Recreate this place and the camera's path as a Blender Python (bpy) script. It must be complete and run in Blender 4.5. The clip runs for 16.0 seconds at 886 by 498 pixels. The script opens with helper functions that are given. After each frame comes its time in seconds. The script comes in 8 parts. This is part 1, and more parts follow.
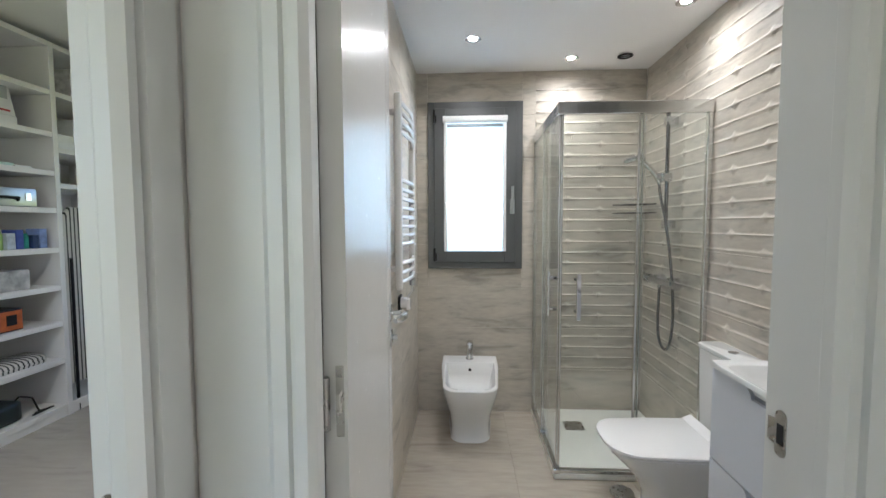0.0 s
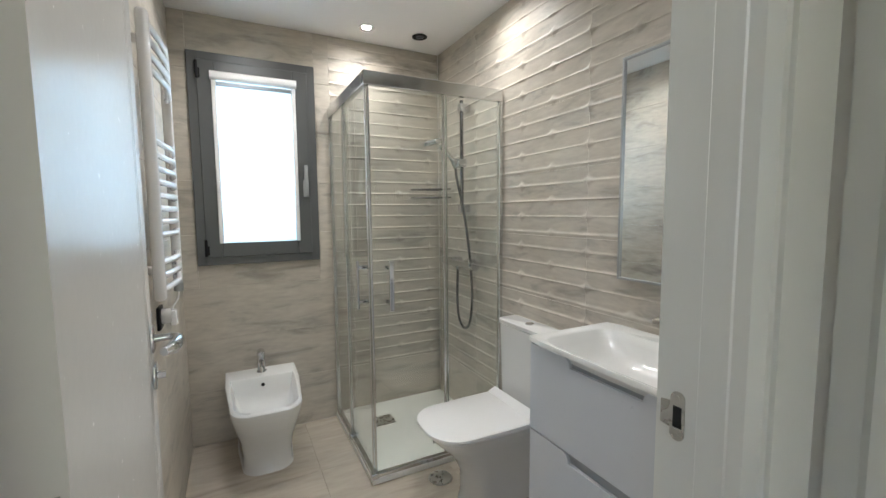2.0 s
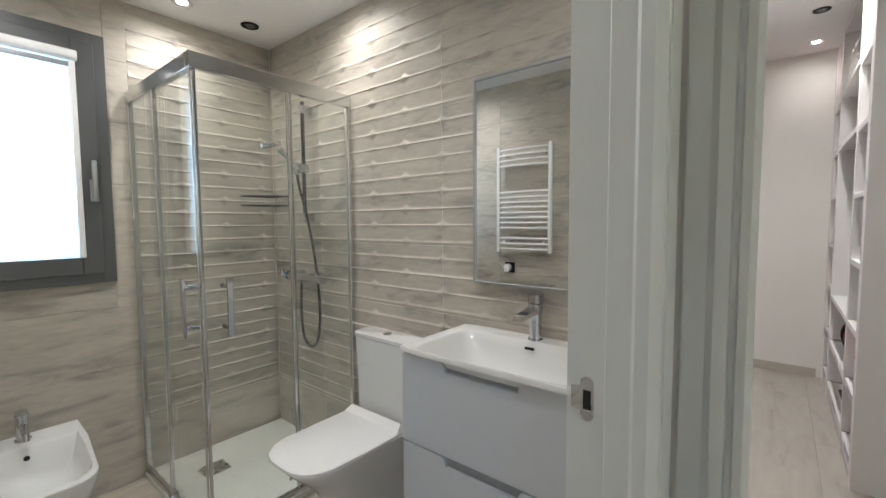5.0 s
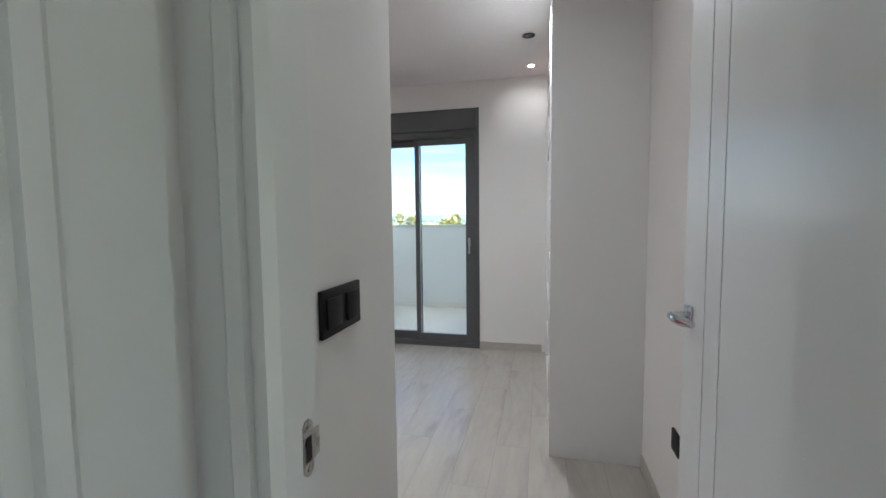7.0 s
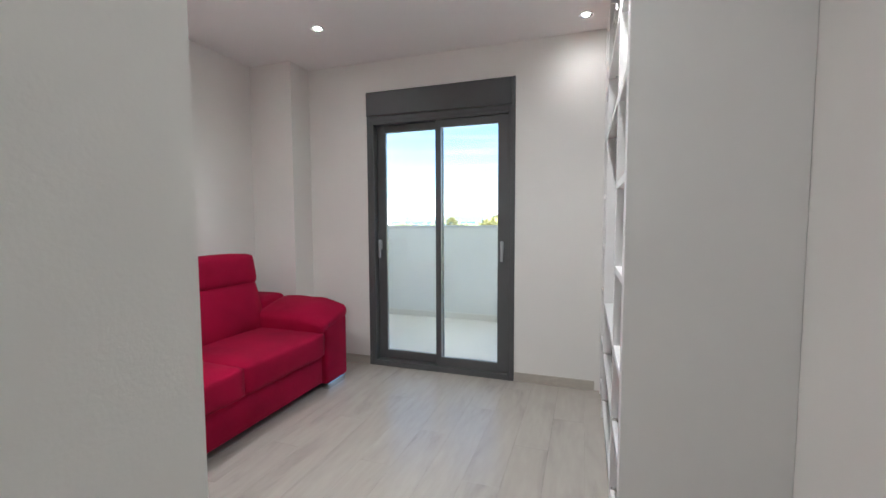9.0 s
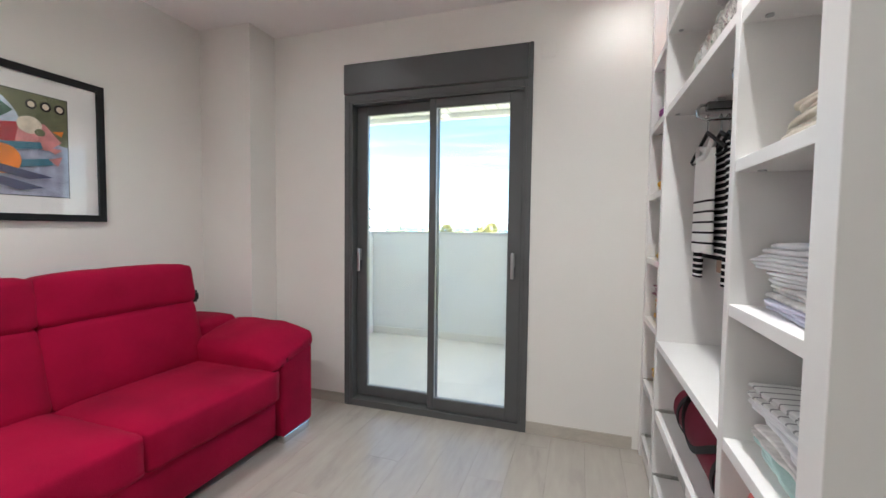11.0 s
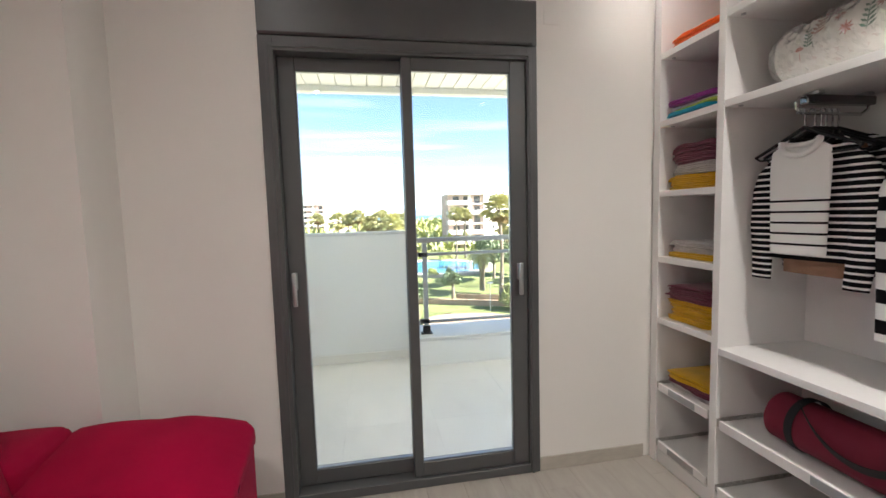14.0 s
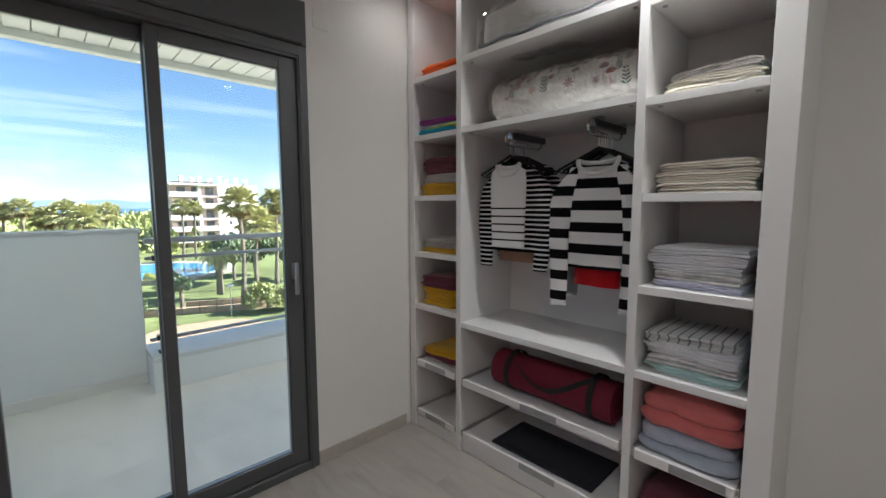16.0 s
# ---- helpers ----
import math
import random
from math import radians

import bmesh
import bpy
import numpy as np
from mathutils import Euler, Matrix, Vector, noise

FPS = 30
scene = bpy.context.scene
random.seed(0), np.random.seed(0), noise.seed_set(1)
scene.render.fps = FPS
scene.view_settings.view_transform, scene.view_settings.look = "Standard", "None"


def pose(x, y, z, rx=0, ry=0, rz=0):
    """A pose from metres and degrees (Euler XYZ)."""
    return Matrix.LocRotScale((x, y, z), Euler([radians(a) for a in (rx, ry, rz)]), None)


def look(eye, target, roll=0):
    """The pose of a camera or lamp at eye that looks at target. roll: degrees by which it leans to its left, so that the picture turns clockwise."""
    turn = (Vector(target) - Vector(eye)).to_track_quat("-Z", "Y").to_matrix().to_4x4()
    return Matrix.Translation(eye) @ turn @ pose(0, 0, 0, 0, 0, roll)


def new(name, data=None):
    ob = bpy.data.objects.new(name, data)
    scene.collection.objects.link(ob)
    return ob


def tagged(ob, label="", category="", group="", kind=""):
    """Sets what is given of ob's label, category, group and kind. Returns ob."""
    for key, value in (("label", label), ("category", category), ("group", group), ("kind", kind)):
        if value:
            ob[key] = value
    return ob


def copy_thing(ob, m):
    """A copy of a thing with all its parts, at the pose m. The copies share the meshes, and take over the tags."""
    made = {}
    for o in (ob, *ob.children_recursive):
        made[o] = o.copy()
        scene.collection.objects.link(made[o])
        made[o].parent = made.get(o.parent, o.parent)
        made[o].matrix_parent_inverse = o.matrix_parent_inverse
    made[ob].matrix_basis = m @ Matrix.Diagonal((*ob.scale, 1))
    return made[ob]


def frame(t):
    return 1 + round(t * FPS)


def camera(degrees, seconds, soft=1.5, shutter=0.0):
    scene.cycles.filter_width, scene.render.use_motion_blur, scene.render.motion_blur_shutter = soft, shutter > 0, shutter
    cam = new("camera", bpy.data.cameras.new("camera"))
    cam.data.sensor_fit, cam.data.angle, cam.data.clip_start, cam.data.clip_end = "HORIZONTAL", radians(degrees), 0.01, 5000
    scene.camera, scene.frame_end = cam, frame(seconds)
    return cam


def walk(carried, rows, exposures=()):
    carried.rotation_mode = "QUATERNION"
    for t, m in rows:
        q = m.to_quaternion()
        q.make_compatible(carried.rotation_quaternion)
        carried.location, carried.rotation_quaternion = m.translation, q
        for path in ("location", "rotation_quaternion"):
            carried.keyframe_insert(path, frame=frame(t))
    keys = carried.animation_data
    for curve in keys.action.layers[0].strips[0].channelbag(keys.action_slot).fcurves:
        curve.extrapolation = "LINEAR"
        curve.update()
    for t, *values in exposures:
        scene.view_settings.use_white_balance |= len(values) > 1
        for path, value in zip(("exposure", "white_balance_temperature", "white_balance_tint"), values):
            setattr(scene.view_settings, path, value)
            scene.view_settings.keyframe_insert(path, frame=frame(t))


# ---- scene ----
cam = camera(93.5, 16.0)
EXPOSURES = [(0.0, 2.7, 5800, 10), (2.0, 2.6, 6000, 9), (3.2, 2.6, 6250, 10), (5.5, 2.5, 5800, 9), (6.2, 2.45, 5450, 8), (7.0, 2.45, 5500, 7), (8.5, 2.6, 5650, 8), (11.0, 2.85, 5850, 8),
             (13.0, 2.8, 6250, 11), (14.0, 2.65, 6300, 11), (15.0, 2.2, 6050, 8), (16.0, 1.9, 5800, 7)]
PATH = [
    (0, (-0.022, 0.004, 1.331), (-0.129, 1.998, 1.212), -0.2),
    (0.5, (0.017, 0.029, 1.314), (0.247, 2.01, 1.176), -0.3),
    (1, (-0.016, 0.123, 1.305), (0.511, 2.045, 1.145), -0.3),
    (1.5, (-0.054, 0.206, 1.303), (0.684, 2.056, 1.129), -0.4),
    (2, (-0.101, 0.289, 1.305), (0.795, 2.069, 1.128), -0.5),
    (2.5, (-0.137, 0.372, 1.307), (0.847, 2.105, 1.139), -0.6),
    (3, (-0.138, 0.459, 1.295), (0.889, 2.169, 1.153), -0.7),
    (3.2, (-0.129, 0.493, 1.293), (0.917, 2.192, 1.158), -0.7),
    (5.3, (-0.198, 0.39, 1.294), (1.464, 1.496, 1.165), -0.5),
    (5.5, (-0.182, 0.362, 1.294), (1.55, 1.356, 1.166), -0.6),
    (6, (-0.084, 0.27, 1.291), (1.775, 0.997, 1.165), -0.9),
    (6.5, (0.063, 0.224, 1.293), (1.985, 0.763, 1.157), -0.8),
    (7, (0.259, 0.171, 1.293), (2.201, 0.628, 1.151), -0.6),
    (7.5, (0.449, 0.176, 1.284), (2.389, 0.635, 1.124), -0.5),
    (8, (0.686, 0.192, 1.289), (2.605, 0.731, 1.12), -0.6),
    (8.5, (0.894, 0.22, 1.281), (2.79, 0.837, 1.123), -0.6),
    (10.8, (1.702, 0.427, 1.253), (3.586, 1.091, 1.147), 0.4),
    (11, (1.764, 0.475, 1.257), (3.663, 1.095, 1.157), 0.7),
    (11.5, (1.886, 0.613, 1.265), (3.822, 1.107, 1.169), 1.1),
    (12, (1.987, 0.872, 1.319), (3.957, 1.198, 1.199), 0.8),
    (12.5, (2.076, 1.067, 1.298), (4.064, 1.249, 1.179), 0.5),
    (13, (2.213, 1.27, 1.316), (4.209, 1.276, 1.192), -0.2),
    (13.5, (2.307, 1.416, 1.337), (4.296, 1.249, 1.206), -0.9),
    (14, (2.348, 1.595, 1.361), (4.31, 1.248, 1.195), -1.6),
    (14.5, (2.349, 1.739, 1.4), (4.263, 1.19, 1.214), -1.8),
    (15, (2.349, 1.777, 1.421), (4.173, 0.985, 1.21), -1.4),
    (15.5, (2.33, 1.746, 1.422), (4.023, 0.705, 1.197), -0.9),
    (16, (2.334, 1.752, 1.382), (3.766, 0.37, 1.181), -0.1),
]
walk(cam, [(t, look(eye, target, roll)) for t, eye, target, roll in PATH], EXPOSURES)

# ---- world and sun ----
world = bpy.data.worlds.new("sky")
scene.world = world
world.use_nodes = True
wn, wl = world.node_tree.nodes, world.node_tree.links
wn.clear()
SUN_ELEV, SUN_ROT = radians(36), radians(205)


def wnode(kind, **props):
    n = wn.new(kind)
    for k, v in props.items():
        n.inputs[k].default_value = v
    return n


sky = wn.new("ShaderNodeTexSky")
sky.sky_type, sky.sun_disc = "NISHITA", False
sky.sun_elevation, sky.sun_rotation = SUN_ELEV, SUN_ROT
sky.air_density, sky.dust_density, sky.ozone_density = 1.0, 0.3, 3.0
tc = wn.new("ShaderNodeTexCoord")
sep = wn.new("ShaderNodeSeparateXYZ")
wl.new(tc.outputs["Generated"], sep.inputs[0])
hz = wn.new("ShaderNodeMath")
hz.operation = "MAXIMUM"
hz.inputs[1].default_value = 0.06
wl.new(sep.outputs["Z"], hz.inputs[0])
flat = wn.new("ShaderNodeVectorMath")
flat.operation = "DIVIDE"
wl.new(tc.outputs["Generated"], flat.inputs[0])
wl.new(hz.outputs[0], flat.inputs[1])
stretch = wn.new("ShaderNodeMapping")
stretch.inputs["Scale"].default_value = (0.75, 0.22, 0.0)
stretch.inputs["Rotation"].default_value = (0, 0, radians(20))
wl.new(flat.outputs[0], stretch.inputs[0])
streak = wnode("ShaderNodeTexNoise", Scale=1.6, Detail=7.0, Roughness=0.6, Distortion=0.35)
wl.new(stretch.outputs[0], streak.inputs["Vector"])
sr = wn.new("ShaderNodeValToRGB")
sr.color_ramp.elements[0].position, sr.color_ramp.elements[1].position = 0.50, 0.84
wl.new(streak.outputs["Fac"], sr.inputs[0])
puff = wnode("ShaderNodeTexNoise", Scale=9.0, Detail=6.0, Roughness=0.55)
pm = wn.new("ShaderNodeMapping")
pm.inputs["Scale"].default_value = (1.0, 1.0, 2.6)
wl.new(tc.outputs["Generated"], pm.inputs[0])
wl.new(pm.outputs[0], puff.inputs["Vector"])
pr = wn.new("ShaderNodeValToRGB")
pr.color_ramp.elements[0].position, pr.color_ramp.elements[1].position = 0.46, 0.62
wl.new(puff.outputs["Fac"], pr.inputs[0])
low = wn.new("ShaderNodeMapRange")
low.inputs["From Min"].default_value, low.inputs["From Max"].default_value = 0.13, 0.05
wl.new(sep.outputs["Z"], low.inputs["Value"])
pl = wn.new("ShaderNodeMath")
pl.operation = "MULTIPLY"
wl.new(pr.outputs[0], pl.inputs[0])
wl.new(low.outputs[0], pl.inputs[1])
both = wn.new("ShaderNodeMath")
both.operation, both.use_clamp = "MAXIMUM", True
wl.new(sr.outputs[0], both.inputs[0])
wl.new(pl.outputs[0], both.inputs[1])
amount = wn.new("ShaderNodeMath")
amount.operation = "MULTIPLY"
amount.inputs[1].default_value = 0.58
wl.new(both.outputs[0], amount.inputs[0])
cloud = wn.new("ShaderNodeMix")
cloud.data_type = "RGBA"
cloud.inputs["B"].default_value = (7.0, 7.5, 8.3, 1)
wl.new(amount.outputs[0], cloud.inputs["Factor"])
wl.new(sky.outputs[0], cloud.inputs["A"])
bg = wnode("ShaderNodeBackground", Strength=0.056)
wl.new(cloud.outputs["Result"], bg.inputs["Color"])
wo = wn.new("ShaderNodeOutputWorld")
wl.new(bg.outputs[0], wo.inputs[0])

sun = new("sun", bpy.data.lights.new("sun", "SUN"))
sun.data.energy, sun.data.angle, sun.data.color = 5.0, radians(0.53), (1.0, 0.95, 0.87)
SUN_WAY = Vector((math.sin(SUN_ROT) * math.cos(SUN_ELEV), math.cos(SUN_ROT) * math.cos(SUN_ELEV), math.sin(SUN_ELEV)))
sun.matrix_world = Matrix.Translation((0, 0, 30)) @ SUN_WAY.to_track_quat("Z", "Y").to_matrix().to_4x4()

SPOT_WATTS, BATH_WATTS, HALL_FILL_WATTS = 16.0, 6.0, 0.6
WARM = (1.0, 0.94, 0.86)


# ---- materials ----
def material(name):
    m = bpy.data.materials.new(name)
    m.use_nodes = True
    return m, m.node_tree.nodes, m.node_tree.links, m.node_tree.nodes["Principled BSDF"]


def surface(name, color, rough=0.5, metal=0.0, dark=0.9, light=1.06, scale=6.0, stretch=(1, 1, 1), bump=0.0, bump_scale=60.0,
            fine=0.0, vary=0.0, coat=0.0, sheen=0.0, rough_vary=0.06, spec=0.5, world_space=False):
    """Two scales of noise over a base colour, uneven gloss, fine relief, and a tint from piece to piece."""
    m, n, l, p = material(name)
    tex = n.new("ShaderNodeTexCoord")
    src = tex.outputs["Object"]
    if world_space:
        src = n.new("ShaderNodeNewGeometry").outputs["Position"]
    info = n.new("ShaderNodeObjectInfo")
    shift = n.new("ShaderNodeVectorMath")
    shift.operation = "MULTIPLY_ADD"
    l.new(info.outputs["Random"], shift.inputs[0])
    shift.inputs[1].default_value = (37.0, 53.0, 71.0) if vary else (0, 0, 0)
    l.new(src, shift.inputs[2])
    mp = n.new("ShaderNodeMapping")
    mp.inputs["Scale"].default_value = stretch
    l.new(shift.outputs[0], mp.inputs[0])
    big = n.new("ShaderNodeTexNoise")
    big.inputs["Scale"].default_value, big.inputs["Detail"].default_value = scale, 6.0
    l.new(mp.outputs[0], big.inputs["Vector"])
    ramp = n.new("ShaderNodeValToRGB")
    e = ramp.color_ramp.elements
    e[0].position, e[1].position = 0.3, 0.72
    e[0].color = (*[c * dark for c in color], 1)
    e[1].color = (*[min(c * light, 0.95) for c in color], 1)
    l.new(big.outputs["Fac"], ramp.inputs[0])
    col = ramp.outputs[0]
    small = n.new("ShaderNodeTexNoise")
    small.inputs["Scale"].default_value, small.inputs["Detail"].default_value = bump_scale, 4.0
    l.new(mp.outputs[0], small.inputs["Vector"])
    if fine:
        mix = n.new("ShaderNodeMix")
        mix.data_type, mix.blend_type = "RGBA", "OVERLAY"
        mix.inputs["Factor"].default_value = fine
        l.new(col, mix.inputs["A"])
        l.new(small.outputs["Fac"], mix.inputs["B"])
        col = mix.outputs["Result"]
    if vary:
        hsv = n.new("ShaderNodeHueSaturation")
        rng = n.new("ShaderNodeMapRange")
        rng.inputs["To Min"].default_value, rng.inputs["To Max"].default_value = 1 - vary, 1 + vary
        l.new(info.outputs["Random"], rng.inputs["Value"])
        l.new(rng.outputs[0], hsv.inputs["Value"])
        l.new(col, hsv.inputs["Color"])
        col = hsv.outputs[0]
    l.new(col, p.inputs["Base Color"])
    rr = n.new("ShaderNodeMapRange")
    rr.inputs["To Min"].default_value, rr.inputs["To Max"].default_value = max(rough - rough_vary, 0.0), min(rough + rough_vary, 1.0)
    l.new(small.outputs["Fac"], rr.inputs["Value"])
    l.new(rr.outputs[0], p.inputs["Roughness"])
    p.inputs["Metallic"].default_value = metal
    p.inputs["Coat Weight"].default_value = coat
    p.inputs["Sheen Weight"].default_value = sheen
    p.inputs["Specular IOR Level"].default_value = spec
    if bump:
        b = n.new("ShaderNodeBump")
        b.inputs["Strength"].default_value, b.inputs["Distance"].default_value = 1.0, bump
        l.new(small.outputs["Fac"], b.inputs["Height"])
        l.new(b.outputs[0], p.inputs["Normal"])
    return m


def stone_tile(name, color, streak_along, rough=0.35, vary=0.06, contrast=1.0, relief=1.0):
    """Porcelain with long soft streaks like travertine or limed wood."""
    m, n, l, p = material(name)
    tex = n.new("ShaderNodeTexCoord")
    info = n.new("ShaderNodeObjectInfo")
    shift = n.new("ShaderNodeVectorMath")
    shift.operation = "MULTIPLY_ADD"
    l.new(info.outputs["Random"], shift.inputs[0])
    shift.inputs[1].default_value = (31.0, 47.0, 59.0)
    l.new(tex.outputs["Object"], shift.inputs[2])
    mp = n.new("ShaderNodeMapping")
    mp.inputs["Scale"].default_value = streak_along
    l.new(shift.outputs[0], mp.inputs[0])
    n1 = n.new("ShaderNodeTexNoise")
    n1.inputs["Scale"].default_value, n1.inputs["Detail"].default_value, n1.inputs["Distortion"].default_value = 3.2, 8.0, 0.6
    n1.inputs["Roughness"].default_value = 0.6
    l.new(mp.outputs[0], n1.inputs["Vector"])
    ramp = n.new("ShaderNodeValToRGB")
    e = ramp.color_ramp.elements
    e[0].position, e[1].position = 0.30, 0.70
    e[0].color = (*[c * (1 - 0.30 * contrast) for c in color], 1)
    e[1].color = (*[min(c * (1 + 0.10 * contrast), 0.9) for c in color], 1)
    mid = ramp.color_ramp.elements.new(0.46)
    mid.color = (*[c * (1 - 0.02 * contrast) for c in color], 1)
    l.new(n1.outputs["Fac"], ramp.inputs[0])
    n2 = n.new("ShaderNodeTexNoise")
    n2.inputs["Scale"].default_value, n2.inputs["Detail"].default_value = 14.0, 5.0
    l.new(mp.outputs[0], n2.inputs["Vector"])
    mix = n.new("ShaderNodeMix")
    mix.data_type, mix.blend_type = "RGBA", "OVERLAY"
    mix.inputs["Factor"].default_value = 0.16 * contrast
    l.new(ramp.outputs[0], mix.inputs["A"])
    l.new(n2.outputs["Fac"], mix.inputs["B"])
    hsv = n.new("ShaderNodeHueSaturation")
    rng = n.new("ShaderNodeMapRange")
    rng.inputs["To Min"].default_value, rng.inputs["To Max"].default_value = 1 - vary, 1 + vary
    l.new(info.outputs["Random"], rng.inputs["Value"])
    l.new(rng.outputs[0], hsv.inputs["Value"])
    l.new(mix.outputs["Result"], hsv.inputs["Color"])
    l.new(hsv.outputs[0], p.inputs["Base Color"])
    rr = n.new("ShaderNodeMapRange")
    rr.inputs["To Min"].default_value, rr.inputs["To Max"].default_value = rough - 0.07 * relief, rough + 0.1 * relief
    l.new(n2.outputs["Fac"], rr.inputs["Value"])
    l.new(rr.outputs[0], p.inputs["Roughness"])
    b = n.new("ShaderNodeBump")
    b.inputs["Distance"].default_value, b.inputs["Strength"].default_value = 0.0006 * relief, 1.0
    l.new(n2.outputs["Fac"], b.inputs["Height"])
    l.new(b.outputs[0], p.inputs["Normal"])
    return m


def clear_glass(name, tint=(1, 1, 1), gloss=1.0):
    m, n, l, p = material(name)
    n.remove(p)
    out = n["Material Output"]
    tr = n.new("ShaderNodeBsdfTransparent")
    tr.inputs[0].default_value = (*tint, 1)
    gl = n.new("ShaderNodeBsdfGlossy")
    gl.inputs["Roughness"].default_value = 0.0 if gloss <= 1 else 0.06
    lw = n.new("ShaderNodeLayerWeight")
    lw.inputs["Blend"].default_value = 0.5
    pw = n.new("ShaderNodeMath")
    pw.operation = "POWER"
    pw.inputs[1].default_value = 5.0
    l.new(lw.outputs["Facing"], pw.inputs[0])
    ma = n.new("ShaderNodeMath")
    ma.operation, ma.use_clamp = "MULTIPLY_ADD", True
    ma.inputs[1].default_value, ma.inputs[2].default_value = 0.9 * gloss, 0.035 * gloss
    l.new(pw.outputs[0], ma.inputs[0])
    mx = n.new("ShaderNodeMixShader")
    l.new(ma.outputs[0], mx.inputs[0])
    l.new(tr.outputs[0], mx.inputs[1])
    l.new(gl.outputs[0], mx.inputs[2])
    l.new(mx.outputs[0], out.inputs[0])
    return m


def glow(name, color, strength):
    m, n, l, p = material(name)
    p.inputs["Base Color"].default_value = (*color, 1)
    p.inputs["Emission Color"].default_value = (*color, 1)
    p.inputs["Emission Strength"].default_value = strength
    return m


def stripes(name, a, b, period, share, rough=0.9, axis="Z", offset=0.0, above=None, plain=None):
    """Knitted stripes across a garment; above a height the knit turns plain."""
    m, n, l, p = material(name)
    tex = n.new("ShaderNodeTexCoord")
    s = n.new("ShaderNodeSeparateXYZ")
    l.new(tex.outputs["Object"], s.inputs[0])
    ad = n.new("ShaderNodeMath")
    ad.operation = "ADD"
    ad.inputs[1].default_value = 10 * period + offset
    l.new(s.outputs[axis], ad.inputs[0])
    dv = n.new("ShaderNodeMath")
    dv.operation = "DIVIDE"
    dv.inputs[1].default_value = period
    l.new(ad.outputs[0], dv.inputs[0])
    fr = n.new("ShaderNodeMath")
    fr.operation = "FRACT"
    l.new(dv.outputs[0], fr.inputs[0])
    gt = n.new("ShaderNodeMath")
    gt.operation = "GREATER_THAN"
    gt.inputs[1].default_value = share
    l.new(fr.outputs[0], gt.inputs[0])
    fac = gt.outputs[0]
    mix = n.new("ShaderNodeMix")
    mix.data_type = "RGBA"
    mix.inputs["A"].default_value, mix.inputs["B"].default_value = (*a, 1), (*b, 1)
    l.new(fac, mix.inputs["Factor"])
    col = mix.outputs["Result"]
    if above is not None:
        g2 = n.new("ShaderNodeMath")
        g2.operation = "GREATER_THAN"
        g2.inputs[1].default_value = above
        l.new(s.outputs["Z"], g2.inputs[0])
        m2 = n.new("ShaderNodeMix")
        m2.data_type = "RGBA"
        m2.inputs["B"].default_value = (*plain, 1)
        l.new(col, m2.inputs["A"])
        l.new(g2.outputs[0], m2.inputs["Factor"])
        col = m2.outputs["Result"]
    l.new(col, p.inputs["Base Color"])
    p.inputs["Roughness"].default_value = rough
    p.inputs["Specular IOR Level"].default_value = 0.12
    wv = n.new("ShaderNodeTexNoise")
    wv.inputs["Scale"].default_value = 350.0
    l.new(tex.outputs["Object"], wv.inputs["Vector"])
    bp = n.new("ShaderNodeBump")
    bp.inputs["Distance"].default_value = 0.0012
    l.new(wv.outputs["Fac"], bp.inputs["Height"])
    l.new(bp.outputs[0], p.inputs["Normal"])
    return m


def cloth(name, color, dark=0.82, light=1.08):
    return surface(name, color, rough=0.92, dark=dark, light=light, scale=9.0, bump=0.0015, bump_scale=220.0, fine=0.15, sheen=0.25, spec=0.2)


PAINT = surface("wall_paint", (0.80, 0.78, 0.745), rough=0.75, dark=0.97, light=1.02, scale=1.3, bump=0.00018, bump_scale=240, spec=0.25, world_space=True)
CEIL = surface("ceiling_paint", (0.84, 0.825, 0.81), rough=0.85, dark=0.98, light=1.02, scale=1.1, bump=0.0003, bump_scale=150, spec=0.2, world_space=True)
LACQUER = surface("white_lacquer", (0.76, 0.755, 0.735), rough=0.26, dark=0.985, light=1.01, scale=2.0, bump=0.00008, bump_scale=70, rough_vary=0.03, spec=0.26)
FRAMEPAINT = surface("frame_lacquer", (0.75, 0.755, 0.735), rough=0.33, dark=0.98, light=1.01, scale=3.0, bump=0.00008, bump_scale=90)
TILE = stone_tile("limed_stone_tile", (0.50, 0.455, 0.39), (1.0, 1.0, 4.0), rough=0.46, vary=0.05, contrast=1.25)
BATHFLOOR = stone_tile("stone_floor_tile", (0.47, 0.42, 0.35), (0.6, 3.0, 1.0), rough=0.26, vary=0.04, contrast=0.95, relief=0.12)
PLANK = stone_tile("limed_oak_plank", (0.42, 0.385, 0.345), (0.45, 2.2, 1.0), rough=0.20, vary=0.02, contrast=0.6)
TERRACE = stone_tile("terrace_tile", (0.83, 0.80, 0.755), (1.0, 2.0, 1.0), rough=0.5, vary=0.03, contrast=0.28)
GROUT = surface("grout", (0.46, 0.42, 0.37), rough=0.9, bump=0.0005)
SKIRT = stone_tile("skirting_tile", (0.46, 0.425, 0.37), (1.2, 1.2, 4.0), rough=0.4, vary=0.02, contrast=0.6)
ALU = surface("anthracite_aluminium", (0.105, 0.108, 0.110), rough=0.42, metal=0.25, dark=0.94, light=1.05, scale=5, bump=0.00008, bump_scale=400)
MATTBLACK = surface("matt_black", (0.012, 0.012, 0.013), rough=0.65, bump=0.0003)
BLACK = surface("black_plastic", (0.006, 0.006, 0.007), rough=0.5, scale=8, spec=0.3)
CHROME = surface("chrome", (0.66, 0.67, 0.69), rough=0.07, metal=1.0, dark=0.97, light=1.0, rough_vary=0.03)
